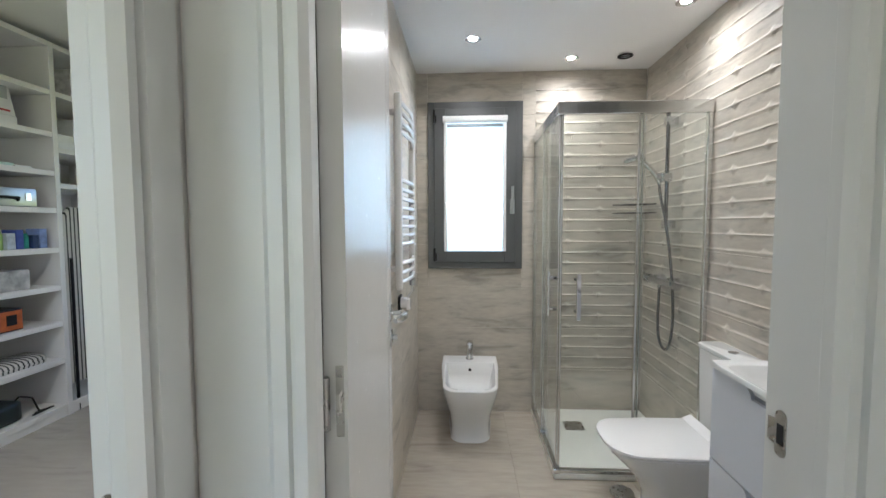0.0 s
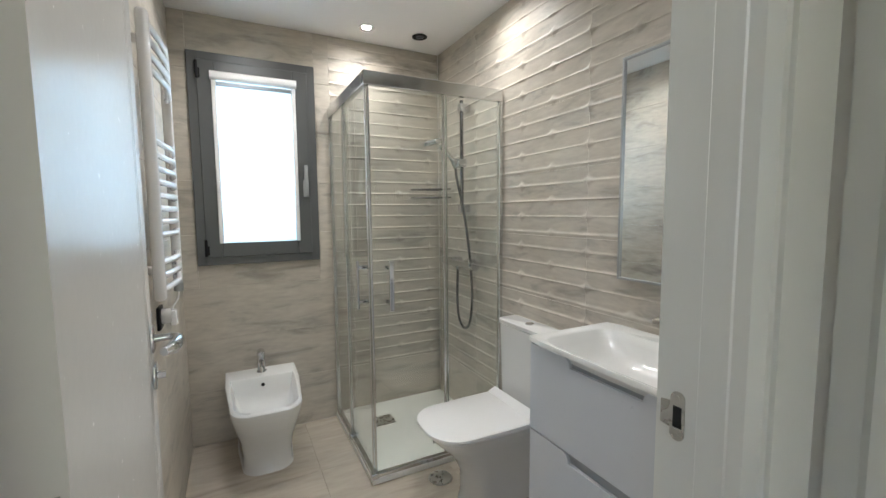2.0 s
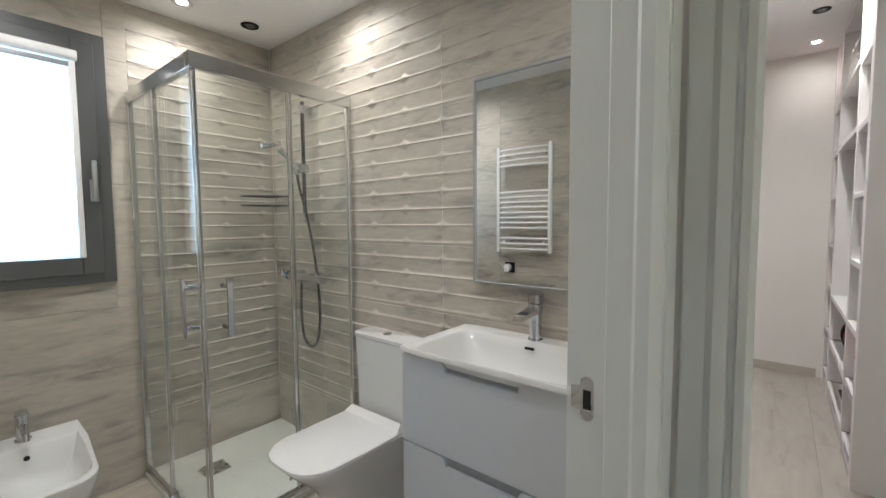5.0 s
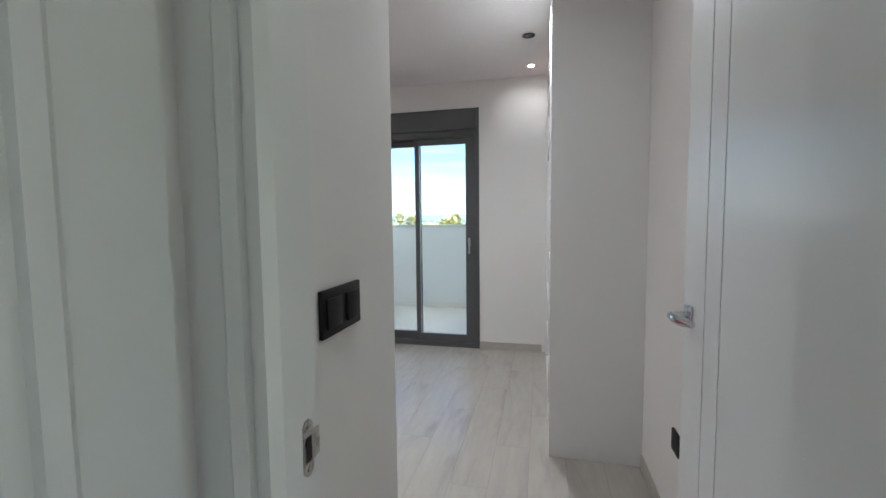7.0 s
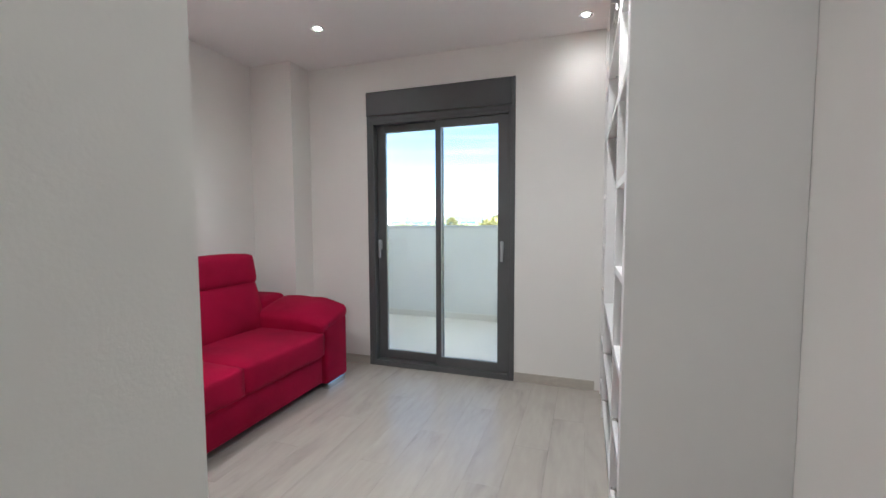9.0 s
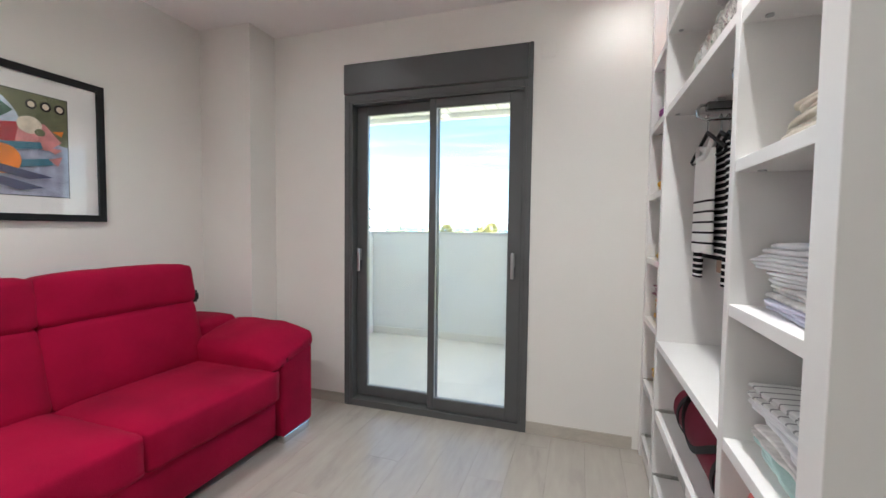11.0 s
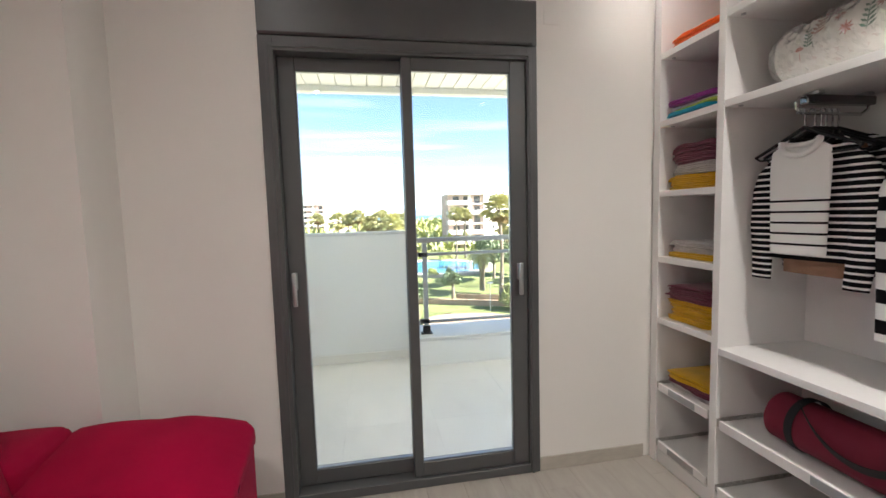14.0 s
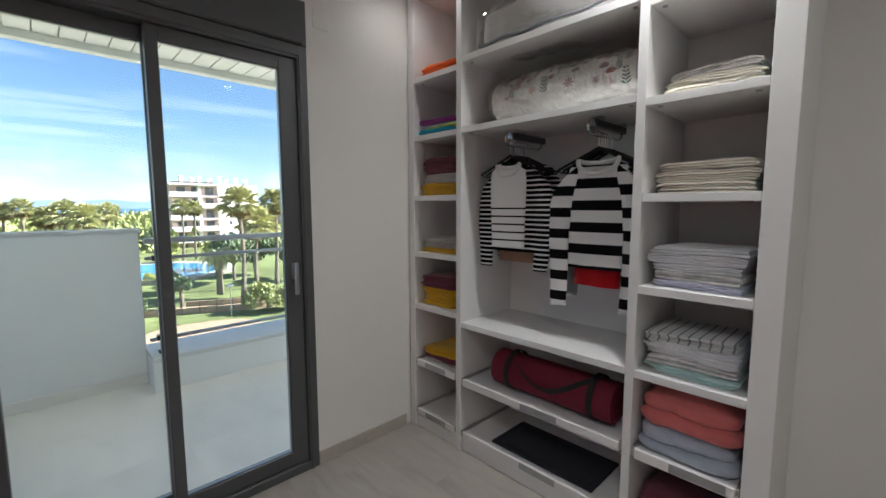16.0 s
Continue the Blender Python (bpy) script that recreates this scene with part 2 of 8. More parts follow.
DARKCHROME = surface("dark_chrome", (0.22, 0.22, 0.23), rough=0.16, metal=1.0, dark=0.95, light=1.03, scale=15)
SATIN = surface("satin_steel", (0.52, 0.51, 0.48), rough=0.28, metal=1.0, dark=0.93, light=1.03, scale=20)
POLISHED = surface("polished_aluminium", (0.72, 0.73, 0.73), rough=0.16, metal=1.0, dark=0.97, light=1.0)
GREYALU = surface("grey_aluminium", (0.42, 0.43, 0.44), rough=0.32, metal=0.8, dark=0.95)
CERAMIC = surface("white_ceramic", (0.76, 0.755, 0.74), rough=0.08, dark=0.99, light=1.0, coat=0.3, rough_vary=0.02)
SEATW = surface("white_duroplast", (0.83, 0.82, 0.815), rough=0.2, dark=0.99, light=1.0)
SOLID = surface("white_basin_resin", (0.76, 0.755, 0.735), rough=0.12, dark=0.99, light=1.0, rough_vary=0.02)
VANITY = surface("pale_grey_lacquer", (0.60, 0.62, 0.66), rough=0.3, dark=0.985, light=1.01)
SLOT = surface("finger_slot_grey", (0.30, 0.31, 0.33), rough=0.4)
TRAYM = surface("shower_tray_resin", (0.80, 0.79, 0.74), rough=0.45, dark=0.97, bump=0.0005, bump_scale=120)
MELA = surface("white_melamine", (0.78, 0.765, 0.75), rough=0.42, dark=0.985, light=1.01, bump=0.00015, bump_scale=90)
RED = surface("red_velvet", (0.31, 0.0015, 0.032), rough=0.85, dark=0.72, light=1.15, scale=3.0, bump=0.0012, bump_scale=300, fine=0.12, sheen=0.02, spec=0.12, world_space=True)
GLASS = clear_glass("door_glass", (0.97, 0.985, 0.98))
SHOWERGLASS = clear_glass("shower_glass", (0.955, 0.975, 0.965))
PICGLASS = clear_glass("picture_glass", (0.99, 0.99, 0.99))
FOIL = clear_glass("clear_foil", (0.96, 0.96, 0.96), gloss=4.5)
LAMP = glow("lamp_lens", (1.0, 0.93, 0.82), 14.0)
mm, _n, _l, _p = material("mirror_silver")
_p.inputs["Base Color"].default_value, _p.inputs["Metallic"].default_value, _p.inputs["Roughness"].default_value = (0.86, 0.88, 0.87, 1), 1.0, 0.0
MIRROR = mm
mm, _n, _l, _p = material("blind_fabric")
_n.remove(_p)
_t, _d, _x = _n.new("ShaderNodeBsdfTranslucent"), _n.new("ShaderNodeBsdfDiffuse"), _n.new("ShaderNodeMixShader")
_t.inputs[0].default_value = _d.inputs[0].default_value = (0.88, 0.88, 0.87, 1)
_x.inputs[0].default_value = 0.35
_l.new(_t.outputs[0], _x.inputs[1]), _l.new(_d.outputs[0], _x.inputs[2]), _l.new(_x.outputs[0], _n["Material Output"].inputs[0])
FABRIC = mm


# ---- building tools ----
def bm_new():
    return bmesh.new()


def box(bm, x0, y0, z0, x1, y1, z1, bevel=0.0, seg=1):
    x0, x1 = sorted((x0, x1))
    y0, y1 = sorted((y0, y1))
    z0, z1 = sorted((z0, z1))
    v = [bm.verts.new(c) for c in ((x0, y0, z0), (x1, y0, z0), (x1, y1, z0), (x0, y1, z0), (x0, y0, z1), (x1, y0, z1), (x1, y1, z1), (x0, y1, z1))]
    f = [bm.faces.new([v[i] for i in q]) for q in ((0, 3, 2, 1), (4, 5, 6, 7), (0, 1, 5, 4), (1, 2, 6, 5), (2, 3, 7, 6), (3, 0, 4, 7))]
    if bevel:
        edges = list({e for q in f for e in q.edges})
        bmesh.ops.bevel(bm, geom=edges, offset=bevel, segments=seg, affect="EDGES", profile=0.5)
    return bm


def loft(bm, rings, closed=True, caps=True, cap_center=False):
    """Skin a list of rings, each a list of points of one length."""
    rows = [[bm.verts.new(p) for p in r] for r in rings]
    n = len(rows[0])
    for a, b in zip(rows, rows[1:]):
        for i in range(n if closed else n - 1):
            j = (i + 1) % n
            bm.faces.new((a[i], a[j], b[j], b[i]))
    if caps and closed:
        bm.faces.new(list(reversed(rows[0])))
        bm.faces.new(rows[-1])
    return rows


def tube(bm, points, r, seg=10, caps=True):
    pts = [Vector(p) for p in points]
    radii = r if isinstance(r, (list, tuple)) else [r] * len(pts)
    up = Vector((0, 0, 1))
    rings, side = [], None
    for i, p in enumerate(pts):
        d = (pts[min(i + 1, len(pts) - 1)] - pts[max(i - 1, 0)]).normalized()
        if side is None:
            side = d.cross(up if abs(d.z) < 0.95 else Vector((1, 0, 0))).normalized()
        side = (side - d * side.dot(d)).normalized()
        other = d.cross(side)
        rings.append([p + (side * math.cos(a) + other * math.sin(a)) * radii[i] for a in [2 * math.pi * k / seg for k in range(seg)]])
    loft(bm, rings, True, caps)
    return bm


def disc(bm, c, r, h, seg=24, axis="z", r2=None):
    c = Vector(c)
    w = {"x": Vector((1, 0, 0)), "y": Vector((0, 1, 0)), "z": Vector((0, 0, 1))}[axis]
    return tube(bm, [c, c + w * h], [r, r if r2 is None else r2], seg)


def rounded_ring(cx, cy, z, hx, hy, r, n=6):
    """A rounded rectangle, counter-clockwise."""
    r = min(r, hx * 0.999, hy * 0.999)
    out = []
    for sx, sy, a0 in ((1, 1, 0), (-1, 1, 90), (-1, -1, 180), (1, -1, 270)):
        for k in range(n + 1):
            a = radians(a0 + 90 * k / n)
            out.append((cx + sx * (hx - r) + r * math.cos(a), cy + sy * (hy - r) + r * math.sin(a), z))
    return out


def soft_block(bm, x0, y0, z0, x1, y1, z1, r=0.03, seg=3, puff=0.0, cuts=0):
    """A rounded block; puff swells its faces like a filled cushion."""
    nx, ny, nz = [max(2, int(round(abs(b - a) / 0.06))) for a, b in ((x0, x1), (y0, y1), (z0, z1))] if puff else (1, 1, 1)
    c = Vector(((x0 + x1) / 2, (y0 + y1) / 2, (z0 + z1) / 2))
    h = Vector((abs(x1 - x0) / 2, abs(y1 - y0) / 2, abs(z1 - z0) / 2))
    if not puff:
        return box(bm, x0, y0, z0, x1, y1, z1, r, seg)
    tmp = bmesh.new()
    bmesh.ops.create_cube(tmp, size=2.0)
    bmesh.ops.subdivide_edges(tmp, edges=tmp.edges[:], cuts=9, use_grid_fill=True)
    for v in tmp.verts:
        q = Vector(v.co)
        # superellipsoid for rounded corners, swelling towards the middle of each face
        k = (abs(q.x) ** 8 + abs(q.y) ** 8 + abs(q.z) ** 8) ** (1 / 8)
        q = q / k
        s = Vector((1 - q.x ** 2, 1 - q.y ** 2, 1 - q.z ** 2))
        v.co = Vector((c.x + h.x * q.x * (1 - 0.0) + math.copysign(puff * max(s.y, 0) * max(s.z, 0), q.x) * abs(q.x) ** 3,
                       c.y + h.y * q.y + math.copysign(puff * max(s.x, 0) * max(s.z, 0), q.y) * abs(q.y) ** 3,
                       c.z + h.z * q.z + math.copysign(puff * max(s.x, 0) * max(s.y, 0), q.z) * abs(q.z) ** 3))
    vm = {v: bm.verts.new(v.co) for v in tmp.verts}
    for f in tmp.faces:
        bm.faces.new([vm[v] for v in f.verts])
    tmp.free()
    return bm


def thing(name, loc, label="", category="", group="", kind=""):
    e = new(name)
    e.empty_display_size = 0.1
    e.location = loc
    return tagged(e, label, category, group, kind)


def to_mesh(name, bm, mat, smooth=None, fix=True):
    if fix:
        bmesh.ops.recalc_face_normals(bm, faces=bm.faces[:])
    me = bpy.data.meshes.new(name)
    bm.to_mesh(me)
    bm.free()
    for mt in (mat if isinstance(mat, (list, tuple)) else [mat]):
        me.materials.append(mt)
    if smooth is not None:
        me.shade_smooth()
        me.set_sharp_from_angle(angle=radians(smooth))
    return me


def part(name, bm, mat, parent, label="", smooth=35, local=False):
    """One mesh under a thing or a part. The bmesh is in world places unless local."""
    root = parent
    while root.parent:
        root = root.parent
    if not local:
        bmesh.ops.translate(bm, verts=bm.verts[:], vec=-Vector(root.location))
    ob = new(name, to_mesh(name, bm, mat, smooth))
    ob.parent = parent
    return tagged(ob, label)


def whole(name, bm, mat, label="", category="", group="", kind="", smooth=35, base=None):
    """One thing that is one mesh, with its origin at its base."""
    co = [v.co for v in bm.verts]
    if base is None:
        base = Vector(((min(c.x for c in co) + max(c.x for c in co)) / 2, (min(c.y for c in co) + max(c.y for c in co)) / 2, min(c.z for c in co)))
    bmesh.ops.translate(bm, verts=bm.verts[:], vec=-Vector(base))
    ob = new(name, to_mesh(name, bm, mat, smooth))
    ob.location = base
    return tagged(ob, label, category, group, kind)


def structure(name, bm, mat, label="", category="", smooth=None):
    return tagged(new(name, to_mesh(name, bm, mat, smooth)), label, category, kind="structure")


def wall_box(name, boxes, mat, label, category="wall"):
    bm = bm_new()
    for b in boxes:
        box(bm, *b)
    return structure(name, bm, mat, label, category)


# ---- shell of the flat ----
BX0, BX1, BY0, BY1, BZ = -0.357, 1.190, 0.690, 2.910, 2.36      # bathroom, tile to tile
RX0, RX1, RY0, RY1, RZ = 1.372, 4.330, -0.345, 3.050, 2.62      # bedroom
H = 2.9
WIN = (-0.280, 0.367, 1.023, 2.160)
FD = (0.760, 2.035, 2.365)

wall_box("wall_bath_west", [(-0.475, 0.57, 0, -0.366, 3.15, H)], PAINT, "plastered partition wall between bathroom and study")
wall_box("wall_bath_north", [(-0.366, 2.920, 0, WIN[0] + 0.02, 3.15, H), (WIN[1] - 0.02, 2.920, 0, 1.372, 3.15, H),
                             (WIN[0] + 0.02, 2.920, 0, WIN[1] - 0.02, 3.15, WIN[2] + 0.02), (WIN[0] + 0.02, 2.920, WIN[3] - 0.02, WIN[1] - 0.02, 3.15, H)],
         PAINT, "outer bathroom wall with a window opening")
wall_box("wall_bath_east", [(1.200, 0.69, 0, 1.372, 2.920, H), (1.236, 0.578, 0, 1.372, 0.69, H)], PAINT, "off-white plastered wall between bathroom and bedroom")
wall_box("wall_bath_south", [(0.505, 0.578, 0, 1.236, 0.69, H), (-0.366, 0.57, 0, -0.285, 0.69, H), (-0.285, 0.57, 2.09, 0.505, 0.69, H)],
         PAINT, "off-white plastered wall round the bathroom door")
wall_box("wall_hall_east", [(0.665, 0.470, 0, 0.738, 0.578, H), (0.665, -0.285, 2.09, 0.738, 0.470, H), (0.665, -3.4, 0, 0.738, -0.285, H)],
         PAINT, "off-white hall wall round the bedroom door")
wall_box("wall_hall_west", [(-0.450, 0.462, 0, -0.410, 0.57, H), (-0.450, -0.36, 2.09, -0.410, 0.462, H), (-0.450, -3.4, 0, -0.410, -0.36, H)],
         PAINT, "off-white hall wall round the study door")
# Out-of-view end wall; its opening is invented to let daylight into the hall.
wall_box("wall_hall_south", [(-0.490, -3.52, 0, -0.3, -3.4, H), (0.55, -3.52, 0, 0.738, -3.4, H), (-0.3, -3.52, 0, 0.55, -3.4, 0.1), (-0.3, -3.52, 1.70, 0.55, -3.4, H)],
         PAINT, "unseen off-white hall end wall, opening added to let daylight in")
wall_box("wall_bedroom_south", [(0.738, -0.49, 0, 4.50, RY0, H)], PAINT, "off-white plastered bedroom wall behind the wardrobe")
wall_box("wall_bedroom_north", [(1.372, RY1, 0, 4.33, 3.20, H), (4.08, 2.62, 0, 4.33, RY1, H)], PAINT, "off-white plastered bedroom wall with a corner column")
wall_box("wall_bedroom_east", [(4.33, -0.37, 0, 4.50, FD[0] + 0.02, H), (4.33, FD[1] - 0.02, 0, 4.50, 3.20, H), (4.33, FD[0] + 0.02, FD[2] - 0.02, 4.50, FD[1] - 0.02, H)],
         PAINT, "off-white plastered outer wall with a balcony door opening")
wall_box("wall_study_west", [(-3.46, -1.6, 0, -3.36, 4.2, H)], PAINT, "plain off-white study wall behind the shelves")
# Neither this wall's opening nor the north one is seen; both admit daylight.
wall_box("wall_study_south", [(-3.36, -1.6, 0, -2.7, -1.5, H), (-0.9, -1.6, 0, -0.461, -1.5, H), (-2.7, -1.6, 0, -0.9, -1.5, 0.9), (-2.7, -1.6, 2.25, -0.9, -1.5, H)], PAINT, "off-white study wall, unseen window opening added for daylight")
wall_box("wall_study_north", [(-3.36, 4.1, 0, -2.3, 4.2, H), (-1.0, 4.1, 0, -0.366, 4.2, H), (-2.3, 4.1, 0, -1.0, 4.2, 0.9), (-2.3, 4.1, 2.2, -1.0, 4.2, H)],
         PAINT, "off-white study wall, unseen window opening added for daylight")
wall_box("wall_study_east", [(-0.475, 3.15, 0, -0.366, 4.1, H)], PAINT, "plain off-white study wall")

wall_box("ceiling_bathroom", [(-0.366, 0.57, BZ, 1.236, 2.92, BZ + 0.06)], CEIL, "smooth white bathroom ceiling", "ceiling")
wall_box("ceiling_bedroom", [(0.738, -0.345, RZ, 4.33, 3.05, RZ + 0.06)], CEIL, "smooth white bedroom ceiling", "ceiling")
wall_box("ceiling_hall", [(-0.41, -3.4, RZ, 0.665, 0.57, RZ + 0.06)], CEIL, "smooth white hall ceiling", "ceiling")
wall_box("ceiling_study", [(-3.36, -1.5, RZ, -0.49, 4.1, RZ + 0.06)], CEIL, "smooth white study ceiling", "ceiling")
wall_box("roof_slab", [(-3.6, -4.0, H, 4.50, 4.6, H + 0.25)], PAINT, "rendered roof slab over the flat", "roof")
wall_box("floor_slab", [(-3.46, -3.52, -0.30, 4.50, 4.2, -0.014)], GROUT, "screed under the flat's floors", "floor")


def skirting(name, boxes):
    bm = bm_new()
    for b in boxes:
        box(bm, *b, 0.0015)
    return structure(name, bm, SKIRT, "low grey-beige tile skirting", "baseboard")


skirting("baseboard", [(4.320, 0.158, 0, 4.329, FD[0] - 0.002, 0.073), (4.320, FD[1] + 0.002, 0, 4.329, 2.619, 0.073), (4.082, 2.610, 0, 4.319, 2.619, 0.073),
                       (4.070, 2.610, 0, 4.079, 3.049, 0.073), (1.374, 3.040, 0, 4.069, 3.049, 0.073), (1.373, 0.58, 0, 1.382, 3.039, 0.073),
                       (0.80, 0.568, 0, 1.372, 0.577, 0.073), (0.80, -0.344, 0, 2.50, -0.335, 0.073)])


# ---- door frames ----
def prism(bm, outline, z0, z1):
    loft(bm, [[(x, y, z0) for x, y in outline], [(x, y, z1) for x, y in outline]])


def door_frame(name, label, to_world, width, depth, height=2.06, casing=0.10, rebate=False):
    """Jambs with a rebate, stop, moulded casings on the near side; local x across the opening, y into the wall from the near face."""
    t = tagged(new(name), label, "door frame", kind="structure")
    j = [(0.0, depth), (0.0, depth * 0.5), (-0.0025, depth * 0.48), (-0.0025, 0.022), (-0.007, 0.016), (-0.007, -0.003), (0.002, -0.018), (0.015, -0.018),
         (0.019, -0.009), (0.026, -0.009), (0.029, -0.018), (0.050, -0.018), (0.062, -0.006), (casing, -0.006), (casing, 0.0), (0.036, 0.0), (0.036, depth)]
    cut = [(0.034, depth), (0.034, 0.036), (-0.0025, 0.036)] + j[3:] if rebate else j
    left = [(-x, y) for x, y in cut]
    right = [(width + x, y) for x, y in j]
    for nm, outline in (("jamb", left), ("jamb", right)):
        bm = bm_new()
        prism(bm, [to_world(*p) for p in outline], 0.0, height)
        part(nm, bm, FRAMEPAINT, t, smooth=30)
    bm = bm_new()
    a, b = to_world(-casing, -0.012), to_world(width + casing, 0.0)
    box(bm, a[0], a[1], height, b[0], b[1], height + 0.09, 0.002)
    a, b = to_world(-0.036, 0.001), to_world(width + 0.036, depth)
    box(bm, a[0], a[1], height, b[0], b[1], height + 0.028)
    part("head_jamb", bm, FRAMEPAINT, t)
    return t


def strike_plate(parent, at, into, along, z, flip=1):
    """A rounded steel keep with a dark latch hole and two screws. at: a point on the jamb's face; into: the face's normal; along: across the jamb."""
    n, u = Vector(into), Vector(along)
    o = Vector(at)
    bm = bm_new()
    ring = []
    for k in range(24):
        a = 2 * math.pi * k / 24
        ring.append((0.011 * math.cos(a), 0.026 * math.copysign(1, math.sin(a)) + 0.011 * math.sin(a) if abs(math.sin(a)) > 1e-6 else (0.026 if k == 0 else -0.026)))
    pts = [o + u * p + Vector((0, 0, q + z)) for p, q in ring]
    loft(bm, [[p for p in pts], [p + n * 0.0018 for p in pts]])
    lip = [(-0.006, -0.021), (-0.026, -0.018), (-0.026, 0.018), (-0.006, 0.021)]
    pts = [o + u * (p * flip) + Vector((0, 0, q + z)) for p, q in lip]
    loft(bm, [[p + n * 0.0002 for p in pts], [p + n * 0.0019 for p in pts]])
    s = part("strike_plate", bm, SATIN, parent, "worn satin steel strike plate")
    bm = bm_new()
    pts = [o + n * 0.0021 + u * p + Vector((0, 0, q + z)) for p, q in ((-0.007, -0.017), (0.006, -0.017), (0.006, 0.015), (-0.007, 0.015))]
    loft(bm, [pts, [p + n * 0.0006 for p in pts]])
    part("latch_hole", bm, MATTBLACK, s, "dark latch hole")
    for dz in (-0.028, 0.028):
        bm = bm_new()
        c = o + n * 0.0019 + Vector((0, 0, z + dz))
        tube(bm, [c, c + n * 0.0012], 0.0034, 10)
        part("screw", bm, SATIN, s)


bath_frame = door_frame("door_frame_1", "white lacquered moulded frame of the bathroom doorway", lambda u, v: (-0.238 + u, 0.570 + v), 0.704, 0.122, casing=0.165, rebate=True)
# Black strip stands in for the shadowed gap between jamb and open leaf.
bm = bm_new()
box(bm, -0.2718, 0.676, 0.008, -0.2640, 0.690, 2.04)
part("rubber_seal", bm, MATTBLACK, bath_frame, "black strip painting the shaded gap beside the door leaf")
strike_plate(bath_frame, (0.466, 0.658, 0), (-1, 0, 0), (0, 1, 0), 1.005, -1)
bed_frame = door_frame("door_frame_2", "white lacquered moulded frame of the bedroom doorway", lambda u, v: (0.662 + v, 0.458 - u), 0.728, 0.080)
strike_plate(bed_frame, (0.716, 0.458, 0), (0, -1, 0), (1, 0, 0), 1.005, -1)
study_frame = door_frame("door_frame_3", "white lacquered moulded frame of the study doorway", lambda u, v: (-0.406 - v, -0.31 + u), 0.756, 0.045)
strike_plate(study_frame, (-0.432, 0.446, 0), (0, -1, 0), (1, 0, 0), 0.985, 1)


def lever(bm, o, out, along, length=0.115):
    """A curved lever handle on a round neck."""
    o, out, along = Vector(o), Vector(out), Vector(along)
    tube(bm, [o, o + out * 0.020, o + out * 0.042], [0.0095, 0.008, 0.0085], 12)
    p = [o + out * 0.040 + along * 0.0, o + out * 0.050 + along * 0.022, o + out * 0.050 + along * 0.055, o + out * 0.044 + along * 0.088, o + out * 0.030 + along * length]
    tube(bm, p, [0.009, 0.011, 0.0125, 0.0125, 0.008], 12)


def door_leaf(name, label, m, width, height, knob_z, thick=0.040, hinges=(0.25, 1.03, 1.85), grooves=(0.105, 0.078), turn=False):
    """A leaf in its own space: hinge line at the origin, leaf along +x, faces at y = 0 and y = -thick."""
    t = tagged(new(name), label, "door", kind="structure")
    t.matrix_world = m
    bm = bm_new()
    gx = [width - g for g in grooves]
    xs = [0.0, gx[0] - 0.003, gx[0] + 0.003, gx[1] - 0.003, gx[1] + 0.003, width]
    for a, b, g in zip(xs, xs[1:], (0, 1, 0, 1, 0)):
        d = 0.003 if g else 0.0
        box(bm, a, -thick + d, 0.008, b, -d, height)
    bmesh.ops.remove_doubles(bm, verts=bm.verts[:], dist=0.00001)
    part("leaf", bm, LACQUER, t, "smooth white lacquered leaf with two thin grooves", smooth=20, local=True)
    for side in (1, -1):
        y = 0.0 if side > 0 else -thick
        bm = bm_new()
        box(bm, width - 0.072, y, knob_z - 0.026, width - 0.028, y + side * 0.008, knob_z + 0.026, 0.003, 2)
        lever(bm, (width - 0.050, y, knob_z), (0, side, 0), (-1, 0, 0))
        part("door_handle", bm, CHROME, t, "polished chrome lever handle", local=True)
        if turn:
            bm = bm_new()
            box(bm, width - 0.070, y, knob_z - 0.105, width - 0.030, y + side * 0.008, knob_z - 0.055, 0.003, 2)
            disc(bm, (width - 0.050, y, knob_z - 0.080), 0.009, side * 0.024, 14, "y")
            part("privacy_turn", bm, CHROME, t, "chrome privacy turn", local=True)
    bm = bm_new()
    box(bm, width - 0.0005, -thick + 0.010, knob_z - 0.11, width + 0.0012, -0.010, knob_z + 0.11, 0.0004)
    part("lock_plate", bm, SATIN, t, local=True)
    for hz in hinges:
        bm = bm_new()
        box(bm, -0.0015, -thick + 0.006, hz - 0.062, 0.001, -thick + 0.020, hz + 0.062, 0.0004)
        box(bm, -0.020, -thick + 0.010, hz - 0.018, 0.0, -thick + 0.016, hz + 0.020, 0.001)
        disc(bm, (-0.010, -0.006, hz - 0.045), 0.0065, 0.09, 12, "z")
        part("hinge", bm, SATIN, t, "satin steel hinge", local=True)
    return t


door_leaf("door_1", "white lacquered bathroom door standing open against the side wall", pose(-0.262, 0.686, 0, 0, 0, 94.0), 0.692, 2.03, 1.045, turn=True)
door_leaf("door_2", "white lacquered bedroom door standing wide open", pose(0.768, -0.203, 0, 0, 0, -0.3), 0.722, 2.03, 1.040, grooves=(0.235, 0.145))


# ---- bathroom tiling ----
ROWS_Z = [0.018 + 0.2935 * k for k in range(9)]
GAP = 0.0012


def plain_tile_mesh(w, h, d=0.008):
    bm = bm_new()
    box(bm, 0, 0, 0, w, d, h, 0.0008)
    return to_mesh("tile", bm, TILE, 30)


